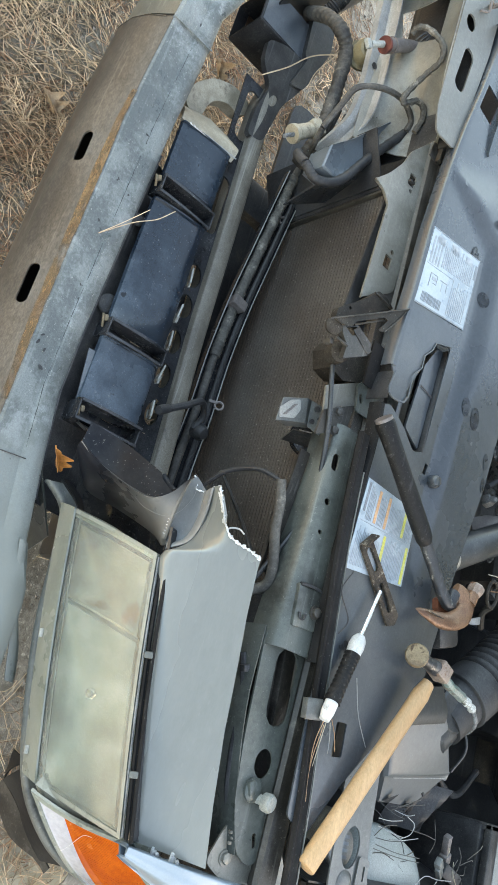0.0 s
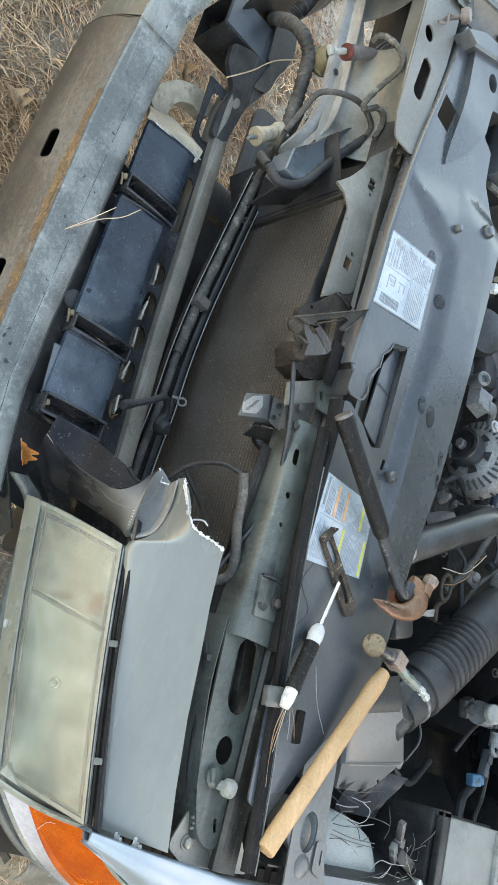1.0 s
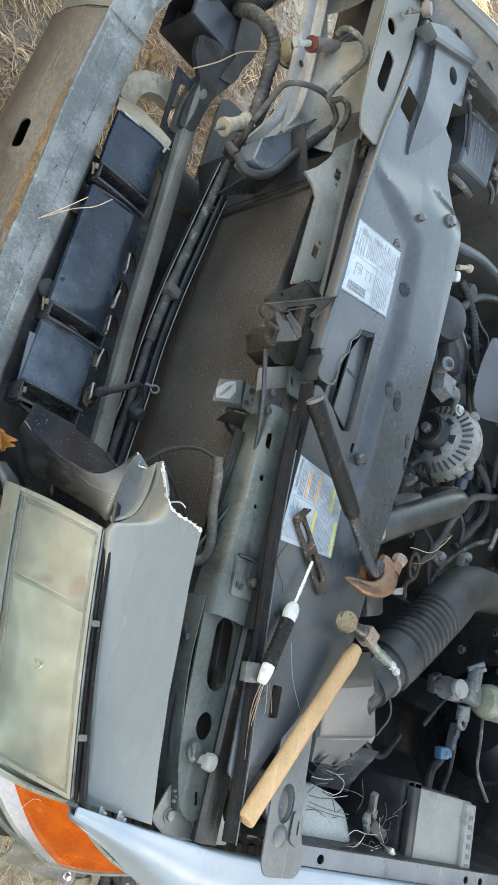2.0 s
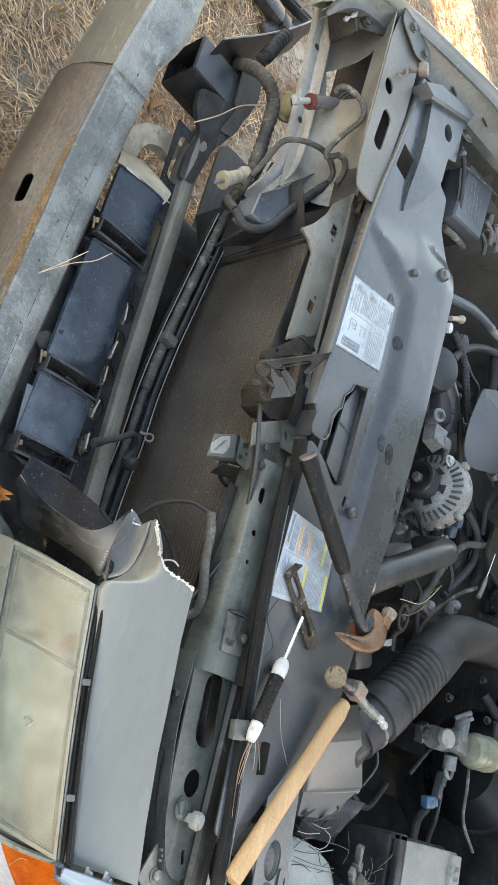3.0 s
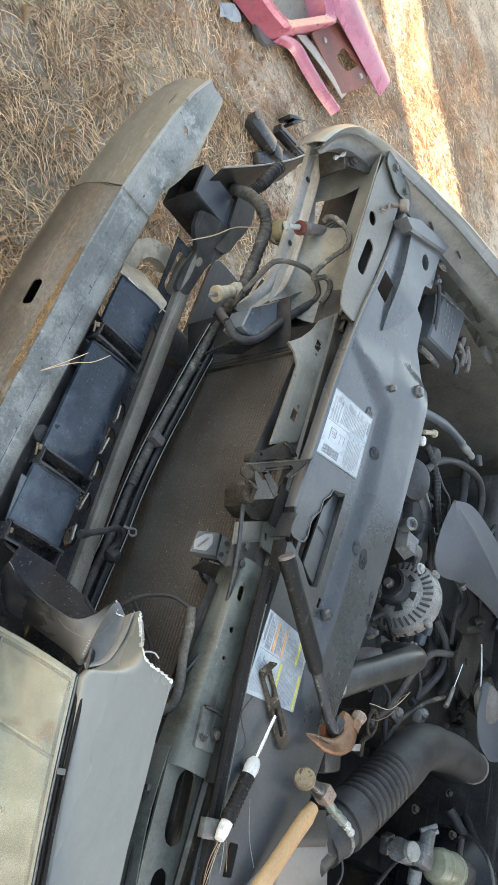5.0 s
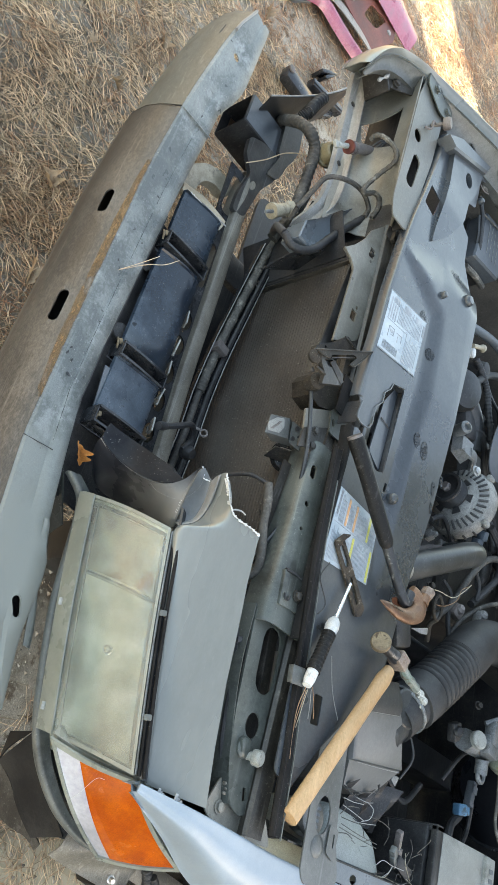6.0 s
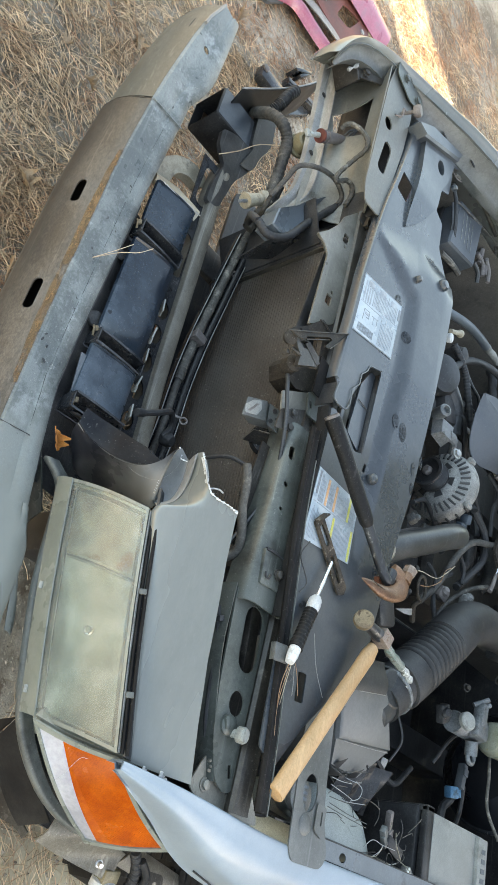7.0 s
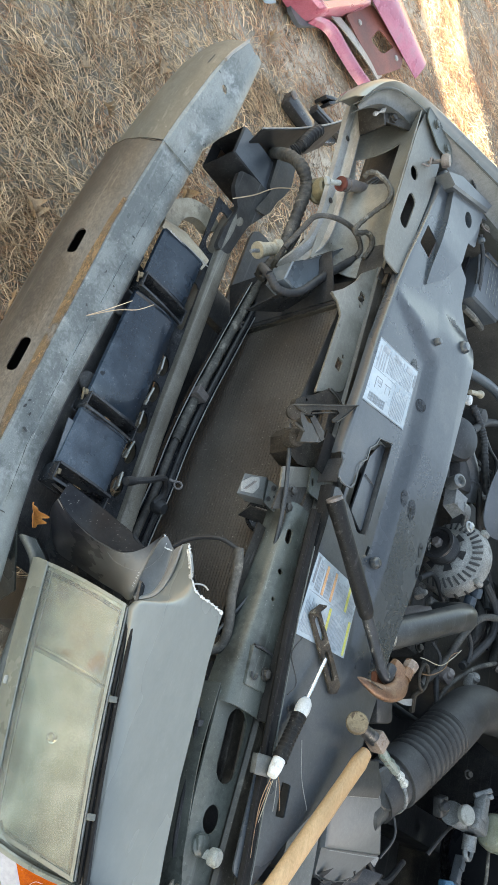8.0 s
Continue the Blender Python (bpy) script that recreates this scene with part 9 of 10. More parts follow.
part("shield", sheet([[V((0.930, 0.196, 0.622)).lerp(V((0.958, 0.352, 0.632)), a) + V((0.022, -0.008, -0.014)) * b + V((0.0, 0, 0.008 * math.sin(6 * a + 2 * b))) for b in grid(-0.8, 1.3, 6)] for a in grid(0, 1, 12)], -0.003), "crossmember", liner, "grey dusty flange of the liner", 60)
part("arch", sheet([[V((0.935, 0.46, 0.535)).lerp(V((1.02, 0.90, 0.49)), a) + V((0.020 * b, -0.02 * b, 0.02 * math.sin(math.pi * a) - 0.008 * b * b)) for b in grid(-1, 1, 5)] for a in grid(0, 1, 12)], -0.003), "crossmember", liner, "dusty grey arch lip", 60)
bolt((0.965, 0.30, 0.64), (0.3, -0.2, 1), 0.005, 0.012, liner, "steel")
bolt((0.99, 0.52, 0.66), (0.3, -0.2, 1), 0.005, 0.025, liner, "steel")
WC, WA = V((0.89, 0.93, 0.36)), V((1.0, 0.04, 0)).normalized()
WH = V((WA.y, -WA.x, 0))
hub = new("wheel")
hub.parent, hub.location = truck, WC - BASE[truck]
BASE[hub] = WC
tyre = tagged(hub)
part("tyre", turned([(0.22, -0.09), (0.30, -0.095), (0.345, -0.08), (0.36, -0.05), (0.362, 0.05), (0.345, 0.08), (0.30, 0.095), (0.22, 0.09)], WC, WA, 72), "tyre_rubber", tyre, "worn black tyre")
tread = []
for i, a in enumerate(grid(0, 2 * math.pi, 91)[:-1]):
    for d in (-0.045, 0.0, 0.045):
        b = box(0, 0, 0, 0.036, 0.015, 0.008, bevel=0.002, seg=1)
        p = WC + WA * d + (WH * math.cos(a + d * 0.5) + V((0, 0, 1)) * math.sin(a + d * 0.5)) * 0.363
        up = (p - WC - WA * d).normalized()
        m = Matrix((WA, up.cross(WA), up)).transposed().to_4x4()
        bmesh.ops.transform(b, matrix=Matrix.Translation(p) @ m, verts=b.verts)
        tread.append(b)
part("tread", merged(*tread), "tyre_rubber", tyre, "tread blocks")
part("rim", turned([(0.001, 0.05), (0.05, 0.06), (0.18, 0.03), (0.215, 0.075), (0.225, 0.08), (0.222, -0.08), (0.18, -0.06), (0.001, -0.06)], WC, WA, 48), "steel", tyre, "grey steel rim")
part("wheel", turned([(0.22, -0.10), (0.30, -0.105), (0.345, -0.09), (0.36, -0.06), (0.362, 0.06), (0.345, 0.09), (0.30, 0.105), (0.22, 0.10)], (-0.86, 0.93, 0.36), (1, 0, 0), 48), "tyre_rubber", truck, "black front tyre")
hang = thing("hanging_bulb", (1.0, 0.36, 0.6), "clear bulb in a white socket hanging on its leads", "bulb")
part("socket", turned([(0.016, -0.012), (0.022, -0.008), (0.023, 0.006), (0.020, 0.010), (0.012, 0.012)], (0.992, 0.352, 0.605), (0.75, 0.15, -0.3), 24), "white_plastic", hang, "white plastic socket")
gl = part("glass", turned([(0.009, 0.010), (0.011, 0.020), (0.016, 0.032), (0.017, 0.042), (0.012, 0.052), (0.001, 0.056)], (0.992, 0.352, 0.605), (0.75, 0.15, -0.3), 20), "glass", hang, "clear glass bulb")
part("filament", merged(tube([(1.0, 0.354, 0.600), (1.015, 0.357, 0.594)], 0.0012, 5, 2), tube([(1.012, 0.352, 0.596), (1.017, 0.36, 0.593)], 0.001, 5, 2)), "steel", hang)
part("holder", box(0.978, 0.350, 0.612, 0.03, 0.035, 0.03, (0, 20, 10), 0.004), "bulb_yellow", hang, "mossy yellow holder")
part("conduit", tube([(0.935, 0.345, 0.672), (0.960, 0.372, 0.655), (0.985, 0.385, 0.635), (1.005, 0.388, 0.61)], 0.009, 10, 16, radius=lambda t: 1 + 0.12 * math.sin(t * 120)), "rubber", hang, "ribbed black conduit")
part("conduit", tube([(0.945, 0.365, 0.672), (0.965, 0.395, 0.66), (0.985, 0.405, 0.64)], 0.007, 10, 10), "rubber", hang)
part("plate", plate(rounded([(0.955, 0.38), (0.99, 0.39), (0.99, 0.46), (0.955, 0.45)], 0.006), 0.002, [ellipse(0.975, 0.435, 0.007, 0.007)], 0.645), "support_dark", hang, "dark drilled plate")


# ---------------------------------------------------------------- tools lying on the cover
claw = thing("claw_hammer", (0.29, 0.38, 0.96), "claw hammer with black grip and rusty head on the cover", "hammer")
ends = [V((0.166, 0.262, 0.968)), V((0.225, 0.325, 0.972)), V((0.285, 0.395, 0.972)), V((0.330, 0.448, 0.972)), V((0.385, 0.510, 0.975))]
part("grip", tube([ends[0], ends[0].lerp(ends[1], 0.5), ends[1], ends[2], ends[2].lerp(ends[3], 0.6)], 0.0170, 18, 8, radius=lambda t: interp([(0, 0.75), (0.02, 1.05), (0.06, 1.12), (0.2, 1.0), (0.5, 0.98), (0.8, 1.0), (0.94, 0.92), (1, 0.7)], t), flat=0.85), "hammer_grip", claw, "worn grey-black rubber grip", 60)
part("butt", tube([ends[0] + (ends[0] - ends[1]).normalized() * 0.0015, ends[0] + (ends[1] - ends[0]).normalized() * 0.005], 0.0165, 18, 3, flat=0.85), "plug_grey", claw, "scuffed pale butt of the grip")
part("shaft", tube([ends[2].lerp(ends[3], 0.4), ends[3], ends[4], V((0.362, 0.525, 0.977))], 0.0118, 12, 6, flat=0.85, radius=lambda t: 1.05 - 0.1 * t), "hammer_black", claw, "chipped black shaft")
HEAD = [(0.356, 0.523, 0.978), (0.362, 0.540, 0.980), (0.375, 0.551, 0.982), (0.395, 0.544, 0.984), (0.414, 0.514, 0.985), (0.421, 0.480, 0.984), (0.421, 0.450, 0.982), (0.420, 0.426, 0.978)]
part("head", tube(HEAD, 0.0185, 20, 8, radius=lambda t: interp([(0, 0.62), (0.08, 0.80), (0.25, 1.0), (0.42, 1.05), (0.58, 0.82), (0.72, 0.72), (0.86, 0.46), (0.95, 0.26), (1, 0.06)], t), flat=0.62), "rust_brown", claw, "rusty brown head and curved claw", 60)
part("cheek", plate(rounded([(0.382, 0.498), (0.367, 0.523), (0.373, 0.543), (0.391, 0.544), (0.404, 0.520), (0.398, 0.503)], 0.004), 0.012, (), 0.966), "rust_red", claw, "red-brown cheek of the head", 60)
part("claw_slot", tube([V(p) + V((0, 0, 0.0085)) for p in ((0.418, 0.485, 0.983), (0.418, 0.462, 0.982), (0.416, 0.445, 0.979))], 0.0013, 6, 4), "rust_dark", claw, "nail slot between the claws")
h1, h2 = V((0.370, 0.557, 0.984)), V((0.347, 0.567, 0.986))
part("neck", tube([h1, h1.lerp(h2, 0.5), h2], 0.0118, 16, 4, radius=lambda t: 1.1 - 0.2 * t), "rust_brown", claw, "worn neck", 60)
hx = (h2 - h1).normalized()
part("face", turned([(0.0110, -0.006), (0.0140, 0.0), (0.0146, 0.010), (0.0130, 0.013), (0.001, 0.0135)], h2, hx, 8), "rust_pale", claw, "eight-sided worn striking face")

body = thing("body_hammer", (0.66, 0.44, 0.95), "wooden-handled body hammer with a round rusty face", "hammer")
w0, w1 = V((0.818, 0.352, 0.934)), V((0.518, 0.516, 0.964))
part("handle", tube([w0, w0.lerp(w1, 0.05), w0.lerp(w1, 0.3), w0.lerp(w1, 0.6), w0.lerp(w1, 0.85), w1], 0.0178, 18, 8, radius=lambda t: interp([(0, 0.94), (0.008, 1.0), (0.12, 1.02), (0.45, 0.98), (0.75, 0.92), (0.9, 0.98), (0.97, 0.80), (1, 0.74)], t), flat=0.78), "handle_wood", body, "bare yellowish wooden handle", 60)
e0 = V((0.491, 0.538, 0.967))
fx = (V((0.485, 0.461, 0.968)) - e0).normalized()
part("eye", box(*e0, 0.028, 0.031, 0.028, (0, 5, math.degrees(math.atan2((w0 - w1).y, (w0 - w1).x)) + 8), 0.003), "rust_pale", body, "square rusty eye")
reach = (V((0.485, 0.461, 0.968)) - e0).length
part("neck", tube([e0 + fx * 0.010, e0 + fx * (reach - 0.004)], 0.0120, 14, 4, radius=lambda t: 1.05 - 0.25 * t), "hammer_black", body, "dark neck", 60)
part("face", turned([(0.010, -0.006), (0.0175, -0.002), (0.019, 0.002), (0.019, 0.009), (0.017, 0.012), (0.001, 0.013)], e0 + fx * (reach - 0.006), fx + V((0.1, -0.1, 0.75)), 28), "rust_tan", body, "round pitted face")
part("pick", tube([e0 - fx * 0.008, (0.505, 0.569, 0.966), (0.510, 0.596, 0.964), (0.515, 0.623, 0.962)], 0.0095, 8, 6, radius=lambda t: 0.95 + 0.08 * math.sin(22 * t)), "teal_worn", body, "chipped teal pick end", 30)
part("pick_tip", tube([(0.514, 0.615, 0.962), (0.516, 0.634, 0.961), (0.522, 0.656, 0.959), (0.526, 0.673, 0.957)], 0.0092, 8, 8, radius=lambda t: 0.82 + 0.16 * math.sin(17 * t) - 0.15 * t ** 3), "white_chipped", body, "flaking white tip of the pick", 30)

screw = thing("screwdriver", (0.52, 0.33, 0.94), "screwdriver with a black and white grip", "screwdriver")
s0, s1 = V((0.412, 0.372, 0.945)), V((0.618, 0.303, 0.952))
part("shank", tube([s0, s0.lerp(s1, 0.42)], 0.0036, 12, 4), "bright_steel", screw, "bright steel shank")
part("collar", tube([s0.lerp(s1, 0.38), s0.lerp(s1, 0.45), s0.lerp(s1, 0.54)], 0.0126, 18, 8, radius=lambda t: interp([(0, 0.55), (0.25, 0.9), (0.6, 1.0), (1, 0.86)], t)), "white_plastic", screw, "white collar", 60)
part("grip", tube([s0.lerp(s1, 0.53), s0.lerp(s1, 0.7), s0.lerp(s1, 0.90)], 0.0124, 18, 30, radius=lambda t: 1.0 + 0.05 * math.sin(t * 70) - 0.08 * math.sin(math.pi * t)), "hammer_grip", screw, "ribbed black grip", 60)
part("butt", tube([s0.lerp(s1, 0.89), s0.lerp(s1, 0.96), s0.lerp(s1, 1.03)], 0.0108, 18, 6, radius=lambda t: interp([(0, 0.95), (0.6, 0.92), (1, 0.7)], t)), "white_plastic", screw, "white butt end", 60)

bar = thing("metal_strap", (0.40, 0.36, 0.94), "rusty slotted metal strap lying on the service label", "strap")
u0, u1 = V((*(0.349, 0.318), 0)), V((*(0.444, 0.426), 0))
d = (u1 - u0).normalized()
nrm = V((-d.y, d.x, 0))
L = (u1 - u0).length


def along(a, b):
    p = u0 + d * a + nrm * b
    return (p.x, p.y)


holes = [[along(a, b) for a, b in stadium(0.018, 0, 0.048, 0.0015, 0.0065)], [along(a, b) for a, b in stadium(0.080, 0, 0.122, -0.001, 0.0055)]]
part("strip", plate([along(a, b) for a, b in rounded([(0, -0.015), (L, -0.016), (L + 0.008, 0), (L, 0.016), (0, 0.015)], 0.004)], 0.004, holes, 0, None, lambda x, y: cover_z(x, y) + 0.0085), "rust_dark", bar, "flaking rusty strip with two slots")
part("hooked_end", sheet([[V((*along(-0.004 + 0.003 * b, c), cover_z(*along(0, 0)) + 0.008 + 0.014 * b)) for c in grid(-0.015, 0.018, 5)] for b in grid(0, 1, 4)], 0.003), "rust_dark", bar, "bent end of the strip")

bits = thing("wire_scraps", (0.63, 0.33, 0.94), "loose copper and steel wire scraps", "wire")
for pts, r, m in (([(0.405, 0.30, 0.945), (0.44, 0.285, 0.944), (0.475, 0.315, 0.943), (0.50, 0.302, 0.942)], 0.0012, "rubber"), ([(0.55, 0.365, 0.942), (0.60, 0.395, 0.936), (0.64, 0.43, 0.934)], 0.0006, "pale_flange"),
                  ([(0.62, 0.305, 0.95), (0.66, 0.308, 0.938), (0.71, 0.322, 0.93), (0.75, 0.33, 0.93)], 0.0007, "copper"), ([(0.62, 0.31, 0.95), (0.665, 0.318, 0.938), (0.70, 0.322, 0.932), (0.74, 0.334, 0.93)], 0.0007, "connector_tan"),
                  ([(0.625, 0.318, 0.95), (0.645, 0.336, 0.94), (0.665, 0.345, 0.935)], 0.0006, "pale_flange"), ([(0.62, 0.32, 0.95), (0.638, 0.345, 0.94), (0.66, 0.36, 0.935)], 0.0006, "copper"), ([(0.63, 0.308, 0.948), (0.69, 0.314, 0.935), (0.76, 0.332, 0.93)], 0.0006, "copper"),
                  ([(0.272, 0.700, 0.925), (0.270, 0.715, 0.930), (0.259, 0.771, 0.932), (0.228, 0.81, 0.934), (0.192, 0.851, 0.930)], 0.0010, "connector_tan"), ([(0.300, 0.715, 0.925), (0.290, 0.745, 0.930), (0.258, 0.790, 0.931), (0.222, 0.812, 0.929), (0.198, 0.847, 0.926)], 0.0010, "copper")):
    part("wire", tube(pts, r, 5, 8), m, bits)
part("oil_spots", merged(*[plate(ellipse(0.515 + 0.014 * math.cos(i * 2.4) * (i % 3), 0.352 + 0.010 * math.sin(i * 1.7) * (i % 4), 0.004 + 0.002 * (i % 3), 0.003 + 0.002 * (i % 2), i, 10), 0.0004, (), 0.9335 + 0.0002) for i in range(9)]), "black_plastic", bits, "black oily specks")
pick = thing("ring_puller", (0.35, 0.60, 0.93), "dark steel ring beside the claw hammer", "bracket")
RC = V((0.303, 0.725, 0.925))
part("ring", tube([RC + V((-0.012 * math.cos(a) - 0.020 * math.sin(a), 0.016 * math.cos(a) - 0.016 * math.sin(a), 0.006 * math.sin(a))) for a in grid(0, 2 * math.pi, 21)], 0.0036, 8, 1), "latch_brown", pick, "grey-green steel ring")
part("tail", tube([RC + V((0.020, 0.012, -0.006)), V((0.336, 0.742, 0.900)), V((0.355, 0.777, 0.880))], 0.0065, 8, 5), "latch_brown", pick)
part("tail_plate", plate(rounded([(0.373, 0.667), (0.346, 0.731), (0.361, 0.732), (0.369, 0.705)], 0.003), 0.003, (), 0.905), "pale_flange", pick, "pale bent tab")
part("block", box(0.40, 0.60, 0.90, 0.08, 0.06, 0.06, (0, 0, 20), 0.01), "black_plastic", pick)


# ---------------------------------------------------------------- things on the ground
leaf_rng = random.Random(5)


def leaf_mesh(size, lobes, curl, rng):
    """A dry oak-like leaf: a lobed blade with a mid rib, curled."""
    n = 26
    side = []
    for i in range(n):
        t = i / (n - 1)
        w = 0.34 * math.sin(math.pi * t ** 0.85) * (0.72 + 0.30 * math.cos(t * lobes * 2 * math.pi + rng.uniform(-.3, .3)))
        side.append((t, max(w, 0.012)))
    rows = []
    for t, w in side:
        rows.append([V(((t - 0.5) * size, w * s * size, size * (curl * (s * s) * w * 2.2 + 0.10 * curl * math.sin(5 * t) + 0.01))) for s in (-1, -0.5, 0, 0.5, 1)])
    bm = sheet(rows, 0.0006)
    stalk = tube([rows[0][2], rows[0][2] + V((-0.12 * size, 0.02 * size, 0.01 * size))], 0.0012, 5, 3)
    return merged(bm, stalk)


def lay_leaf(x, y, z, size, turn, tilt, mat, label):
    bm = leaf_mesh(size, leaf_rng.choice((2.5, 3, 3.5)), leaf_rng.uniform(0.4, 1.1), leaf_rng)
    bmesh.ops.transform(bm, matrix=pose(x, y, z, tilt, leaf_rng.uniform(-12, 12), turn), verts=bm.verts)
    e = part("dry_leaf", bm, mat, None, label, 60, "leaf", "", "leaves on the ground")
    return e


for x, y, s, a in ((-0.625, -0.102, 0.085, 60), (-1.10, 0.287, 0.075, 40), (-0.354, -0.028, 0.095, 10), (-1.107, -0.068, 0.05, 80), (-1.169, -0.186, 0.06, 150), (-0.62, 0.13, 0.06, 100), (-0.70, 0.33, 0.07, 150), (-0.95, 0.10, 0.05, 20), (-1.45, 0.02, 0.07, 200), (-1.75, 0.25, 0.06, 120), (-2.1, 0.35, 0.07, 10),
                   (-2.6, 1.45, 0.09, 70), (1.15, 0.40, 0.08, 30), (1.22, 0.62, 0.07, 110), (-1.3, -0.35, 0.06, 45), (-0.2, 0.05, 0.07, 75), (0.25, 0.12, 0.07, 140), (-0.45, 0.20, 0.08, 20), (-2.9, 1.9, 0.09, 130)):
    lay_leaf(x, y, ground_height(x, y) + 0.012, s, a, leaf_rng.uniform(-14, 14), "dry_leaf", "curled brown dry leaf on the ground")
e = part("dry_leaf", leaf_mesh(0.042, 3, 0.8, leaf_rng), "orange_leaf", None, "", 60)
e.location, e.rotation_euler = (0.378, -0.088, 0.676), (0.3, 0.4, 0.9)
tagged(e, "orange dry leaf caught behind the bumper", "leaf", "leaves on the ground")
for x, y, z, s, a in ((-0.05, 0.07, 0.555, 0.06, 30), (0.03, 0.08, 0.555, 0.06, 80), (0.11, 0.08, 0.56, 0.055, 130), (0.19, 0.085, 0.56, 0.06, 20), (0.22, 0.09, 0.565, 0.05, 100), (-0.09, 0.08, 0.555, 0.05, 60)):
    lay_leaf(x, y, z, s, a, 10, "dry_leaf", "brown dry leaf packed behind the crossmember")
shelf = part("debris_shelf", plate([(-0.30, 0.05), (0.35, 0.055), (0.35, 0.125), (-0.30, 0.10)], 0.004, (), 0.545), "frame_black", lower)
e = part("straw_stalk", merged(tube([(0.02, -0.165, 0.682), (-0.03, -0.12, 0.690), (-0.06, -0.085, 0.694), (-0.10, -0.055, 0.69)], 0.0008, 5, 8), tube([(0.02, -0.165, 0.682), (-0.02, -0.135, 0.686), (-0.07, -0.10, 0.69)], 0.0007, 5, 6)), "straw", None, "pale dry straw stalk across the bumper", 60, "straw")
e = part("straw_stalk", merged(tube([(-0.535, 0.05, 0.64), (-0.60, 0.10, 0.645), (-0.67, 0.145, 0.65), (-0.72, 0.20, 0.665)], 0.0014, 5, 6), tube([(-0.60, 0.165, 0.64), (-0.65, 0.17, 0.65), (-0.72, 0.20, 0.665)], 0.0012, 5, 6)), "straw", None, "pale dry straw stalk on the chassis bracket", 60, "straw")


def blades(name, n, region, length, width, lift, mat, label, seed, clumps=0):
    """Thin dry stalks lying and leaning, as one mesh."""
    rng = np.random.default_rng(seed)
    verts, faces = [], []
    x0, x1, y0, y1 = region
    cl = rng.uniform((x0, y0), (x1, y1), (max(clumps, 1), 2))
    ca = rng.uniform(0, 6.28, max(clumps, 1))
    for i in range(n):
        if clumps and rng.random() < 0.75:
            k = rng.integers(clumps)
            x, y = cl[k] + rng.normal(0, 0.07, 2)
            a = ca[k] + rng.normal(0, 0.6)
        else:
            x, y, a = rng.uniform(x0, x1), rng.uniform(y0, y1), rng.uniform(0, 6.28)
        ln = length * rng.uniform(0.4, 1.25)
        w = width * rng.uniform(0.6, 1.3)
        bend = rng.normal(0, 0.5)
        up = abs(rng.normal(0, lift))
        z0 = ground_height(x, y) + 0.003
        px, py = x, y
        k0 = len(verts)
        for j in range(4):
            t = j / 3
            aa = a + bend * t
            if j:
                px += math.cos(aa) * ln / 3
                py += math.sin(aa) * ln / 3
            z = z0 + up * ln * math.sin(1.9 * t) + 0.006 * t * rng.random()
            ww = w * (1 - 0.6 * t)
            sx, sy = -math.sin(aa) * ww, math.cos(aa) * ww
            verts += [(px + sx, py + sy, z), (px - sx, py - sy, z), (px, py, z + w * 1.2)]
        for j in range(3):
            b = k0 + 3 * j
            faces += [(b, b + 3, b + 5, b + 2), (b + 2, b + 5, b + 4, b + 1)]
    me = bpy.data.meshes.new(name)
    me.from_pydata(verts, [], faces)
    me.materials.append(M[mat])
    tagged(new(name, me), label, "grass", "", "stuff")


blades("dry_straw", 24000, (-4.6, 0.1, -0.75, 2.6), 0.055, 0.0013, 0.16, "straw", "matted pale dry grass stalks on the soil", 1, 420)
blades("dry_straw", 19000, (-1.9, 0.3, -0.6, 0.7), 0.06, 0.0014, 0.18, "straw", "matted pale dry grass stalks by the bumper", 2, 120)
blades("pine_needles", 24000, (-4.6, 0.3, -0.75, 2.6), 0.095, 0.0011, 0.06, "pine_needle", "scattered reddish pine needles", 3, 320)
blades("dry_straw", 3600, (0.75, 1.7, -0.1, 1.5), 0.09, 0.0010, 0.10, "straw", "dry grass stalks beside the wheel", 4, 60)
blades("pine_needles", 1500, (0.75, 1.7, -0.1, 1.5), 0.08, 0.0009, 0.06, "pine_needle", "reddish pine needles beside the wheel", 5, 50)


def pebbles(n, region, seed):
    rng = np.random.default_rng(seed)
    verts, faces = [], []
    for i in range(n):
        x, y = rng.uniform(region[0], region[1]), rng.uniform(region[2], region[3])
        r = 0.0025 + 0.006 * rng.random() ** 3
        k = len(verts)
        z = ground_height(x, y)
        for dx, dy, dz in ((1, 0, 0), (-0.5, 0.9, 0), (-0.6, -0.8, 0), (0.1, 0.1, 0.9)):
            verts.append((x + dx * r * rng.uniform(0.7, 1.3), y + dy * r * rng.uniform(0.7, 1.3), z + dz * r))
        faces += [(k, k + 1, k + 3), (k + 1, k + 2, k + 3), (k + 2, k, k + 3)]
    me = bpy.data.meshes.new("pebbles")
    me.from_pydata(verts, [], faces)
    me.materials.append(M["gravel"])
    tagged(new("pebbles", me), "small pale grit and pebbles on the soil", "gravel", "", "stuff")


pebbles(26000, (-4.6, 1.7, -0.75, 2.6), 9)

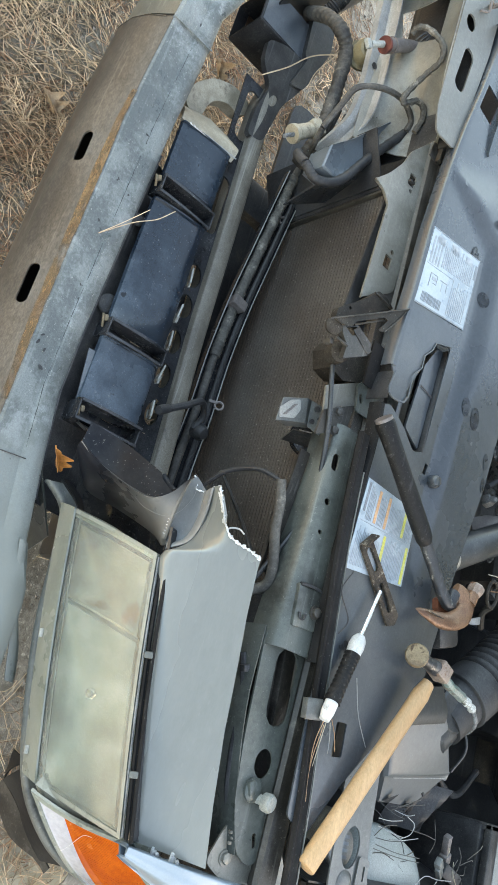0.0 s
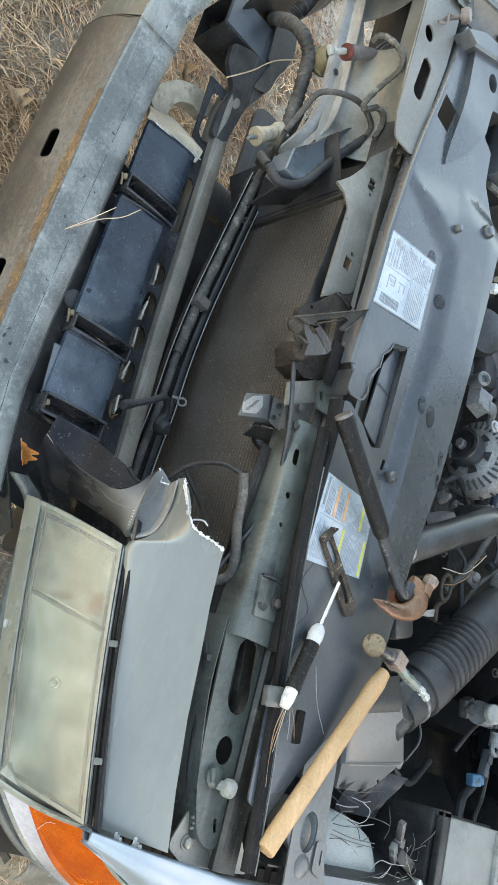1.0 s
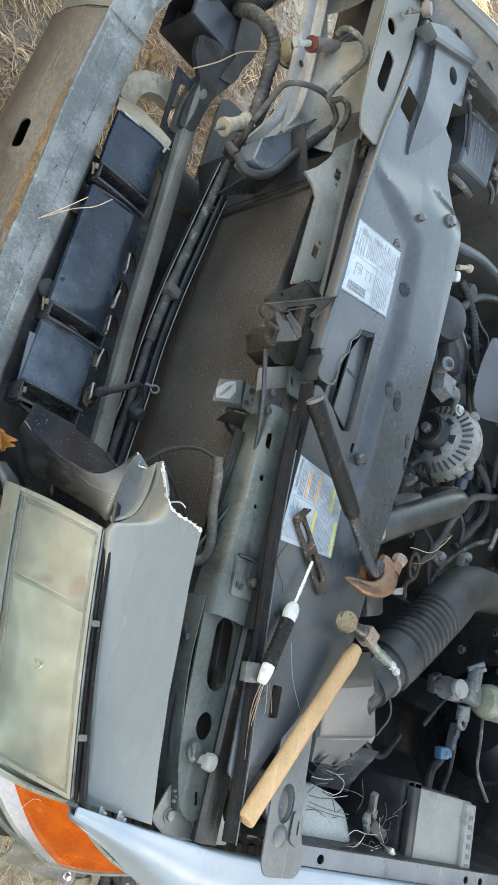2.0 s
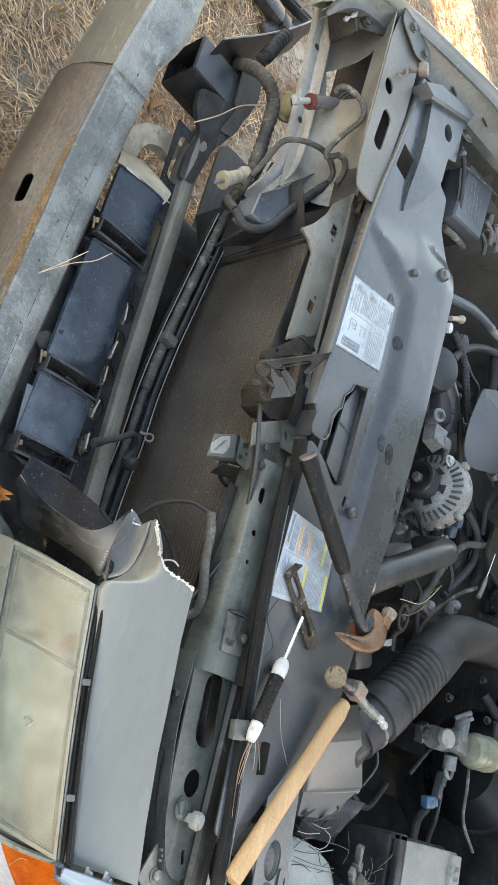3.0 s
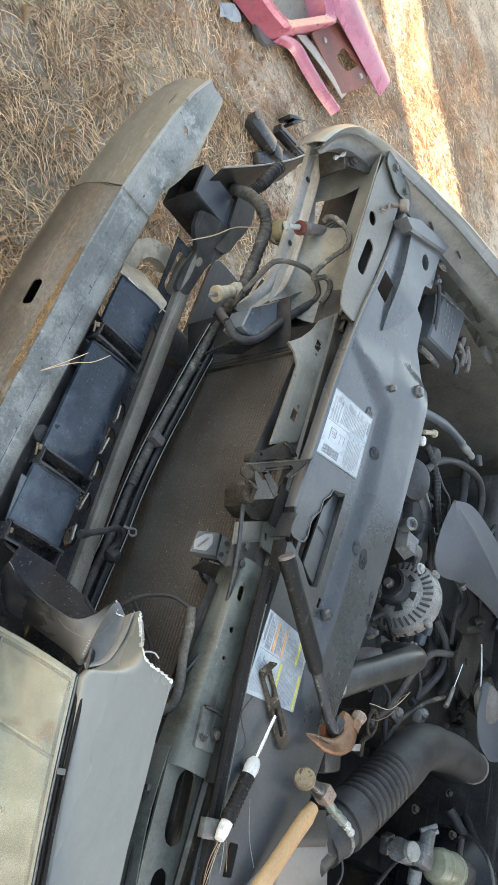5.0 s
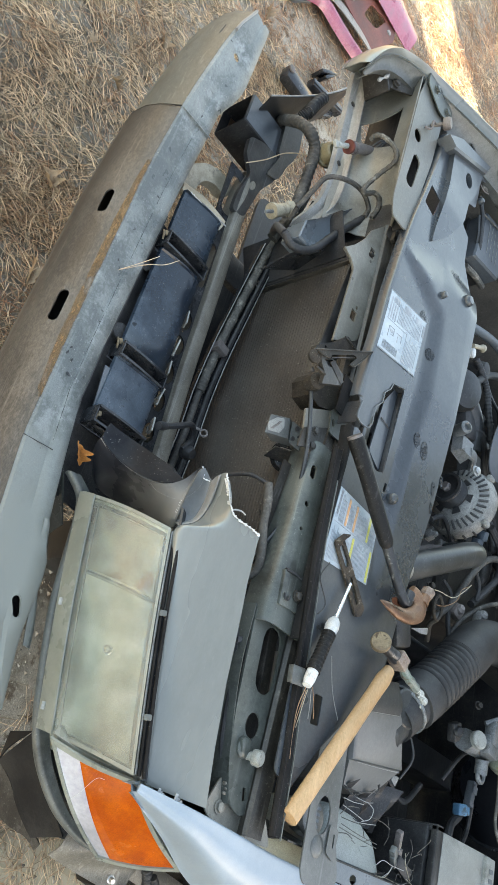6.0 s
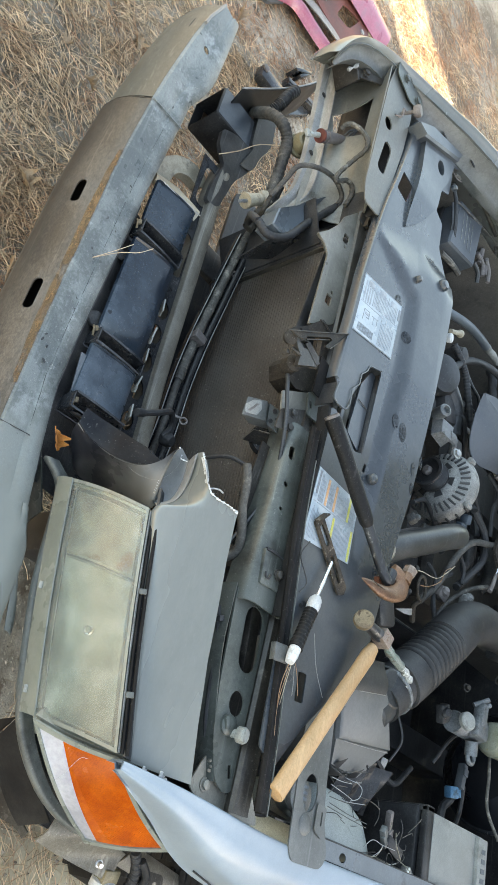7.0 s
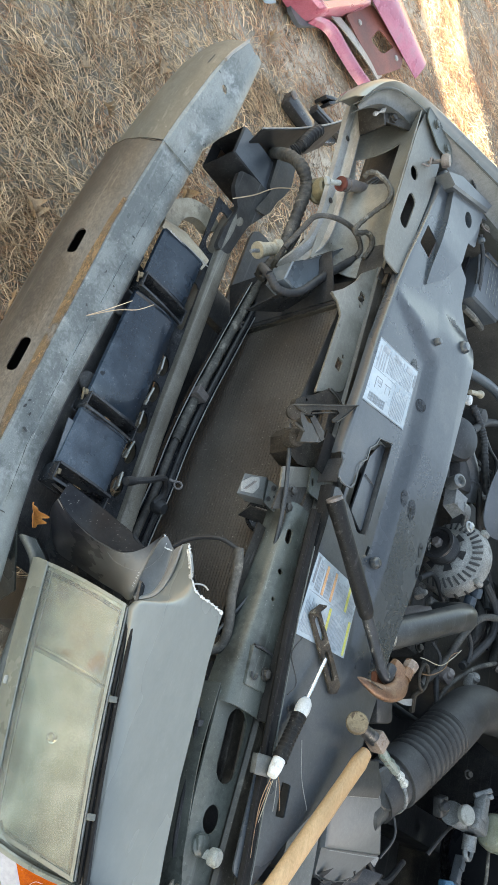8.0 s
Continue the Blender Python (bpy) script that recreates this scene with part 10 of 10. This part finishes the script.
# black bracket lying beyond the far fender
brk = thing("steel_bracket", (-2.0, 0.68, 0.0), "black steel bracket lying on the ground", "bracket")
part("bar", box(-1.881, 0.573, 0.050, 0.159, 0.075, 0.050, (0, 0, 91), 0.012), "gloss_black", brk, "black channel bar")
part("bar", box(-2.014, 0.736, 0.050, 0.207, 0.040, 0.040, (0, 0, 104), 0.006), "gloss_black", brk, "bluish worn second bar")
part("blade", box(-2.014, 0.736, 0.073, 0.207, 0.018, 0.004, (0, 0, 104), 0.001), "fuse_grey", brk, "bluish worn flat edge")
part("foot", merged(box(-1.900, 0.705, 0.025, 0.304, 0.050, 0.035, (0, 0, 140), 0.006), box(-1.891, 0.678, 0.040, 0.055, 0.060, 0.050, (0, 0, -71), 0.006)), "gloss_black", brk, "black foot plate")
part("hook", merged(box(-2.120, 0.695, 0.050, 0.119, 0.016, 0.060, (0, 0, 136), 0.003), box(-2.119, 0.711, 0.050, 0.100, 0.014, 0.050, (0, 0, -30), 0.003)), "gloss_black", brk)
part("pivot", turned([(0.016, 0), (0.016, 0.006), (0.010, 0.010), (0.001, 0.010)], (-1.890, 0.505, 0.075), (0, 0, 1), 16), "plug_grey", brk)

# red bumper cover lying upside down
red = thing("red_bumper_cover", (-2.7, 0.75, 0.0), "red plastic bumper cover lying on its face", "bumper cover")


LIP = spline([(-2.243, 0.546, 0.05), (-2.315, 0.640, 0.05), (-2.312, 0.751, 0.05), (-2.310, 0.86, 0.05), (-2.325, 0.99, 0.05)], 5)
part("outer_lip", sheet([[p + V((-0.085 * w, 0.018 * w, 0.035 * math.sin(math.pi * w))) for w in grid(0, 1, 7)] for p in LIP], 0.004), "red_paint", red, "faded pink-red lip")
part("torn_corner", plate(rounded([(-2.30, 0.395), (-2.195, 0.445), (-2.185, 0.515), (-2.327, 0.612), (-2.36, 0.56)], 0.02), 0.02, (), 0.045), "fuse_grey", red, "grey folded corner")
part("grey_flange", sheet([[V((-2.378, 0.620, 0.08)).lerp(V((-2.425, 0.985, 0.08)), t) + V((-0.10 * w, 0.04 * w + 0.02 * (1 - t) * w, -0.02 * w + 0.01 * math.sin(3 * t))) for w in grid(0, 1, 5)] for t in grid(0, 1, 12)], -0.004), "pale_flange", red, "pale grey flange")
fr = part("inner_frame", plate(rounded([(-2.500, 0.690), (-2.775, 0.815), (-2.79, 1.10), (-2.690, 1.110), (-2.505, 1.010), (-2.45, 0.975)], 0.02), 0.006, [rounded([(-2.573, 0.868), (-2.706, 0.898), (-2.748, 1.027), (-2.603, 0.970)], 0.03, 4)], 0.08), "red_inner", red, "dark maroon inner frame with an opening")
tray = [(-2.16, 0.18), (-2.187, 0.30), (-2.212, 0.452), (-2.243, 0.537), (-2.45, 0.655), (-2.656, 0.768), (-2.715, 0.700), (-2.76, 0.60), (-2.72, 0.34), (-2.48, 0.10)]
tc_, rings = V((-2.46, 0.46, 0)), []
for k, z in ((1.0, 0.03), (1.0, 0.13), (0.94, 0.145), (0.76, 0.13), (0.70, 0.05), (0.2, 0.045)):
    rings.append([V((tc_.x + (x - tc_.x) * k, tc_.y + (y - tc_.y) * k, z)) for x, y in rounded(tray, 0.03)])
part("upper_box", loft(rings), "red_paint", red, "red boxed end with a sunken middle", 40)
part("sunken_floor", plate([(tc_.x + (x - tc_.x) * 0.69, tc_.y + (y - tc_.y) * 0.69) for x, y in rounded(tray, 0.03)], 0.003, (), 0.054), "crossmember", red, "dusty brown sunken floor")
part("outer_skin", sheet([[V((-2.70, 0.775, 0.12)).lerp(V((-2.785, 1.235, 0.07)), t) + V((-(0.36 - 0.14 * t) * w, (0.10 - 0.09 * t) * w, 0.05 * math.sin(math.pi * w) - 0.03 * w)) for w in grid(0, 1, 8)] for t in grid(-0.35, 1, 18)], -0.004), "red_paint", red, "glossy red skin")
for x, y in ((-2.57, 0.775), (-2.70, 1.06)):
    part("rivet", turned([(0.014, 0), (0.012, 0.005), (0.001, 0.007)], (x, y, 0.081), (0, 0, 1), 14), "pale_flange", red)
red.location += V((-0.083, -0.090, 0))
scrap = part("paper_scrap", sheet([[V((-2.125, 0.20, 0.03)).lerp(V((-2.215, 0.285, 0.035)), a) + V((-0.05 * b, -0.04 * b, 0.01 * math.sin(7 * a + 3 * b))) for b in grid(0, 1, 5)] for a in grid(0, 1, 6)], 0.002), "paper", None, "crumpled pale blue paper scrap on the ground", 60, "paper")
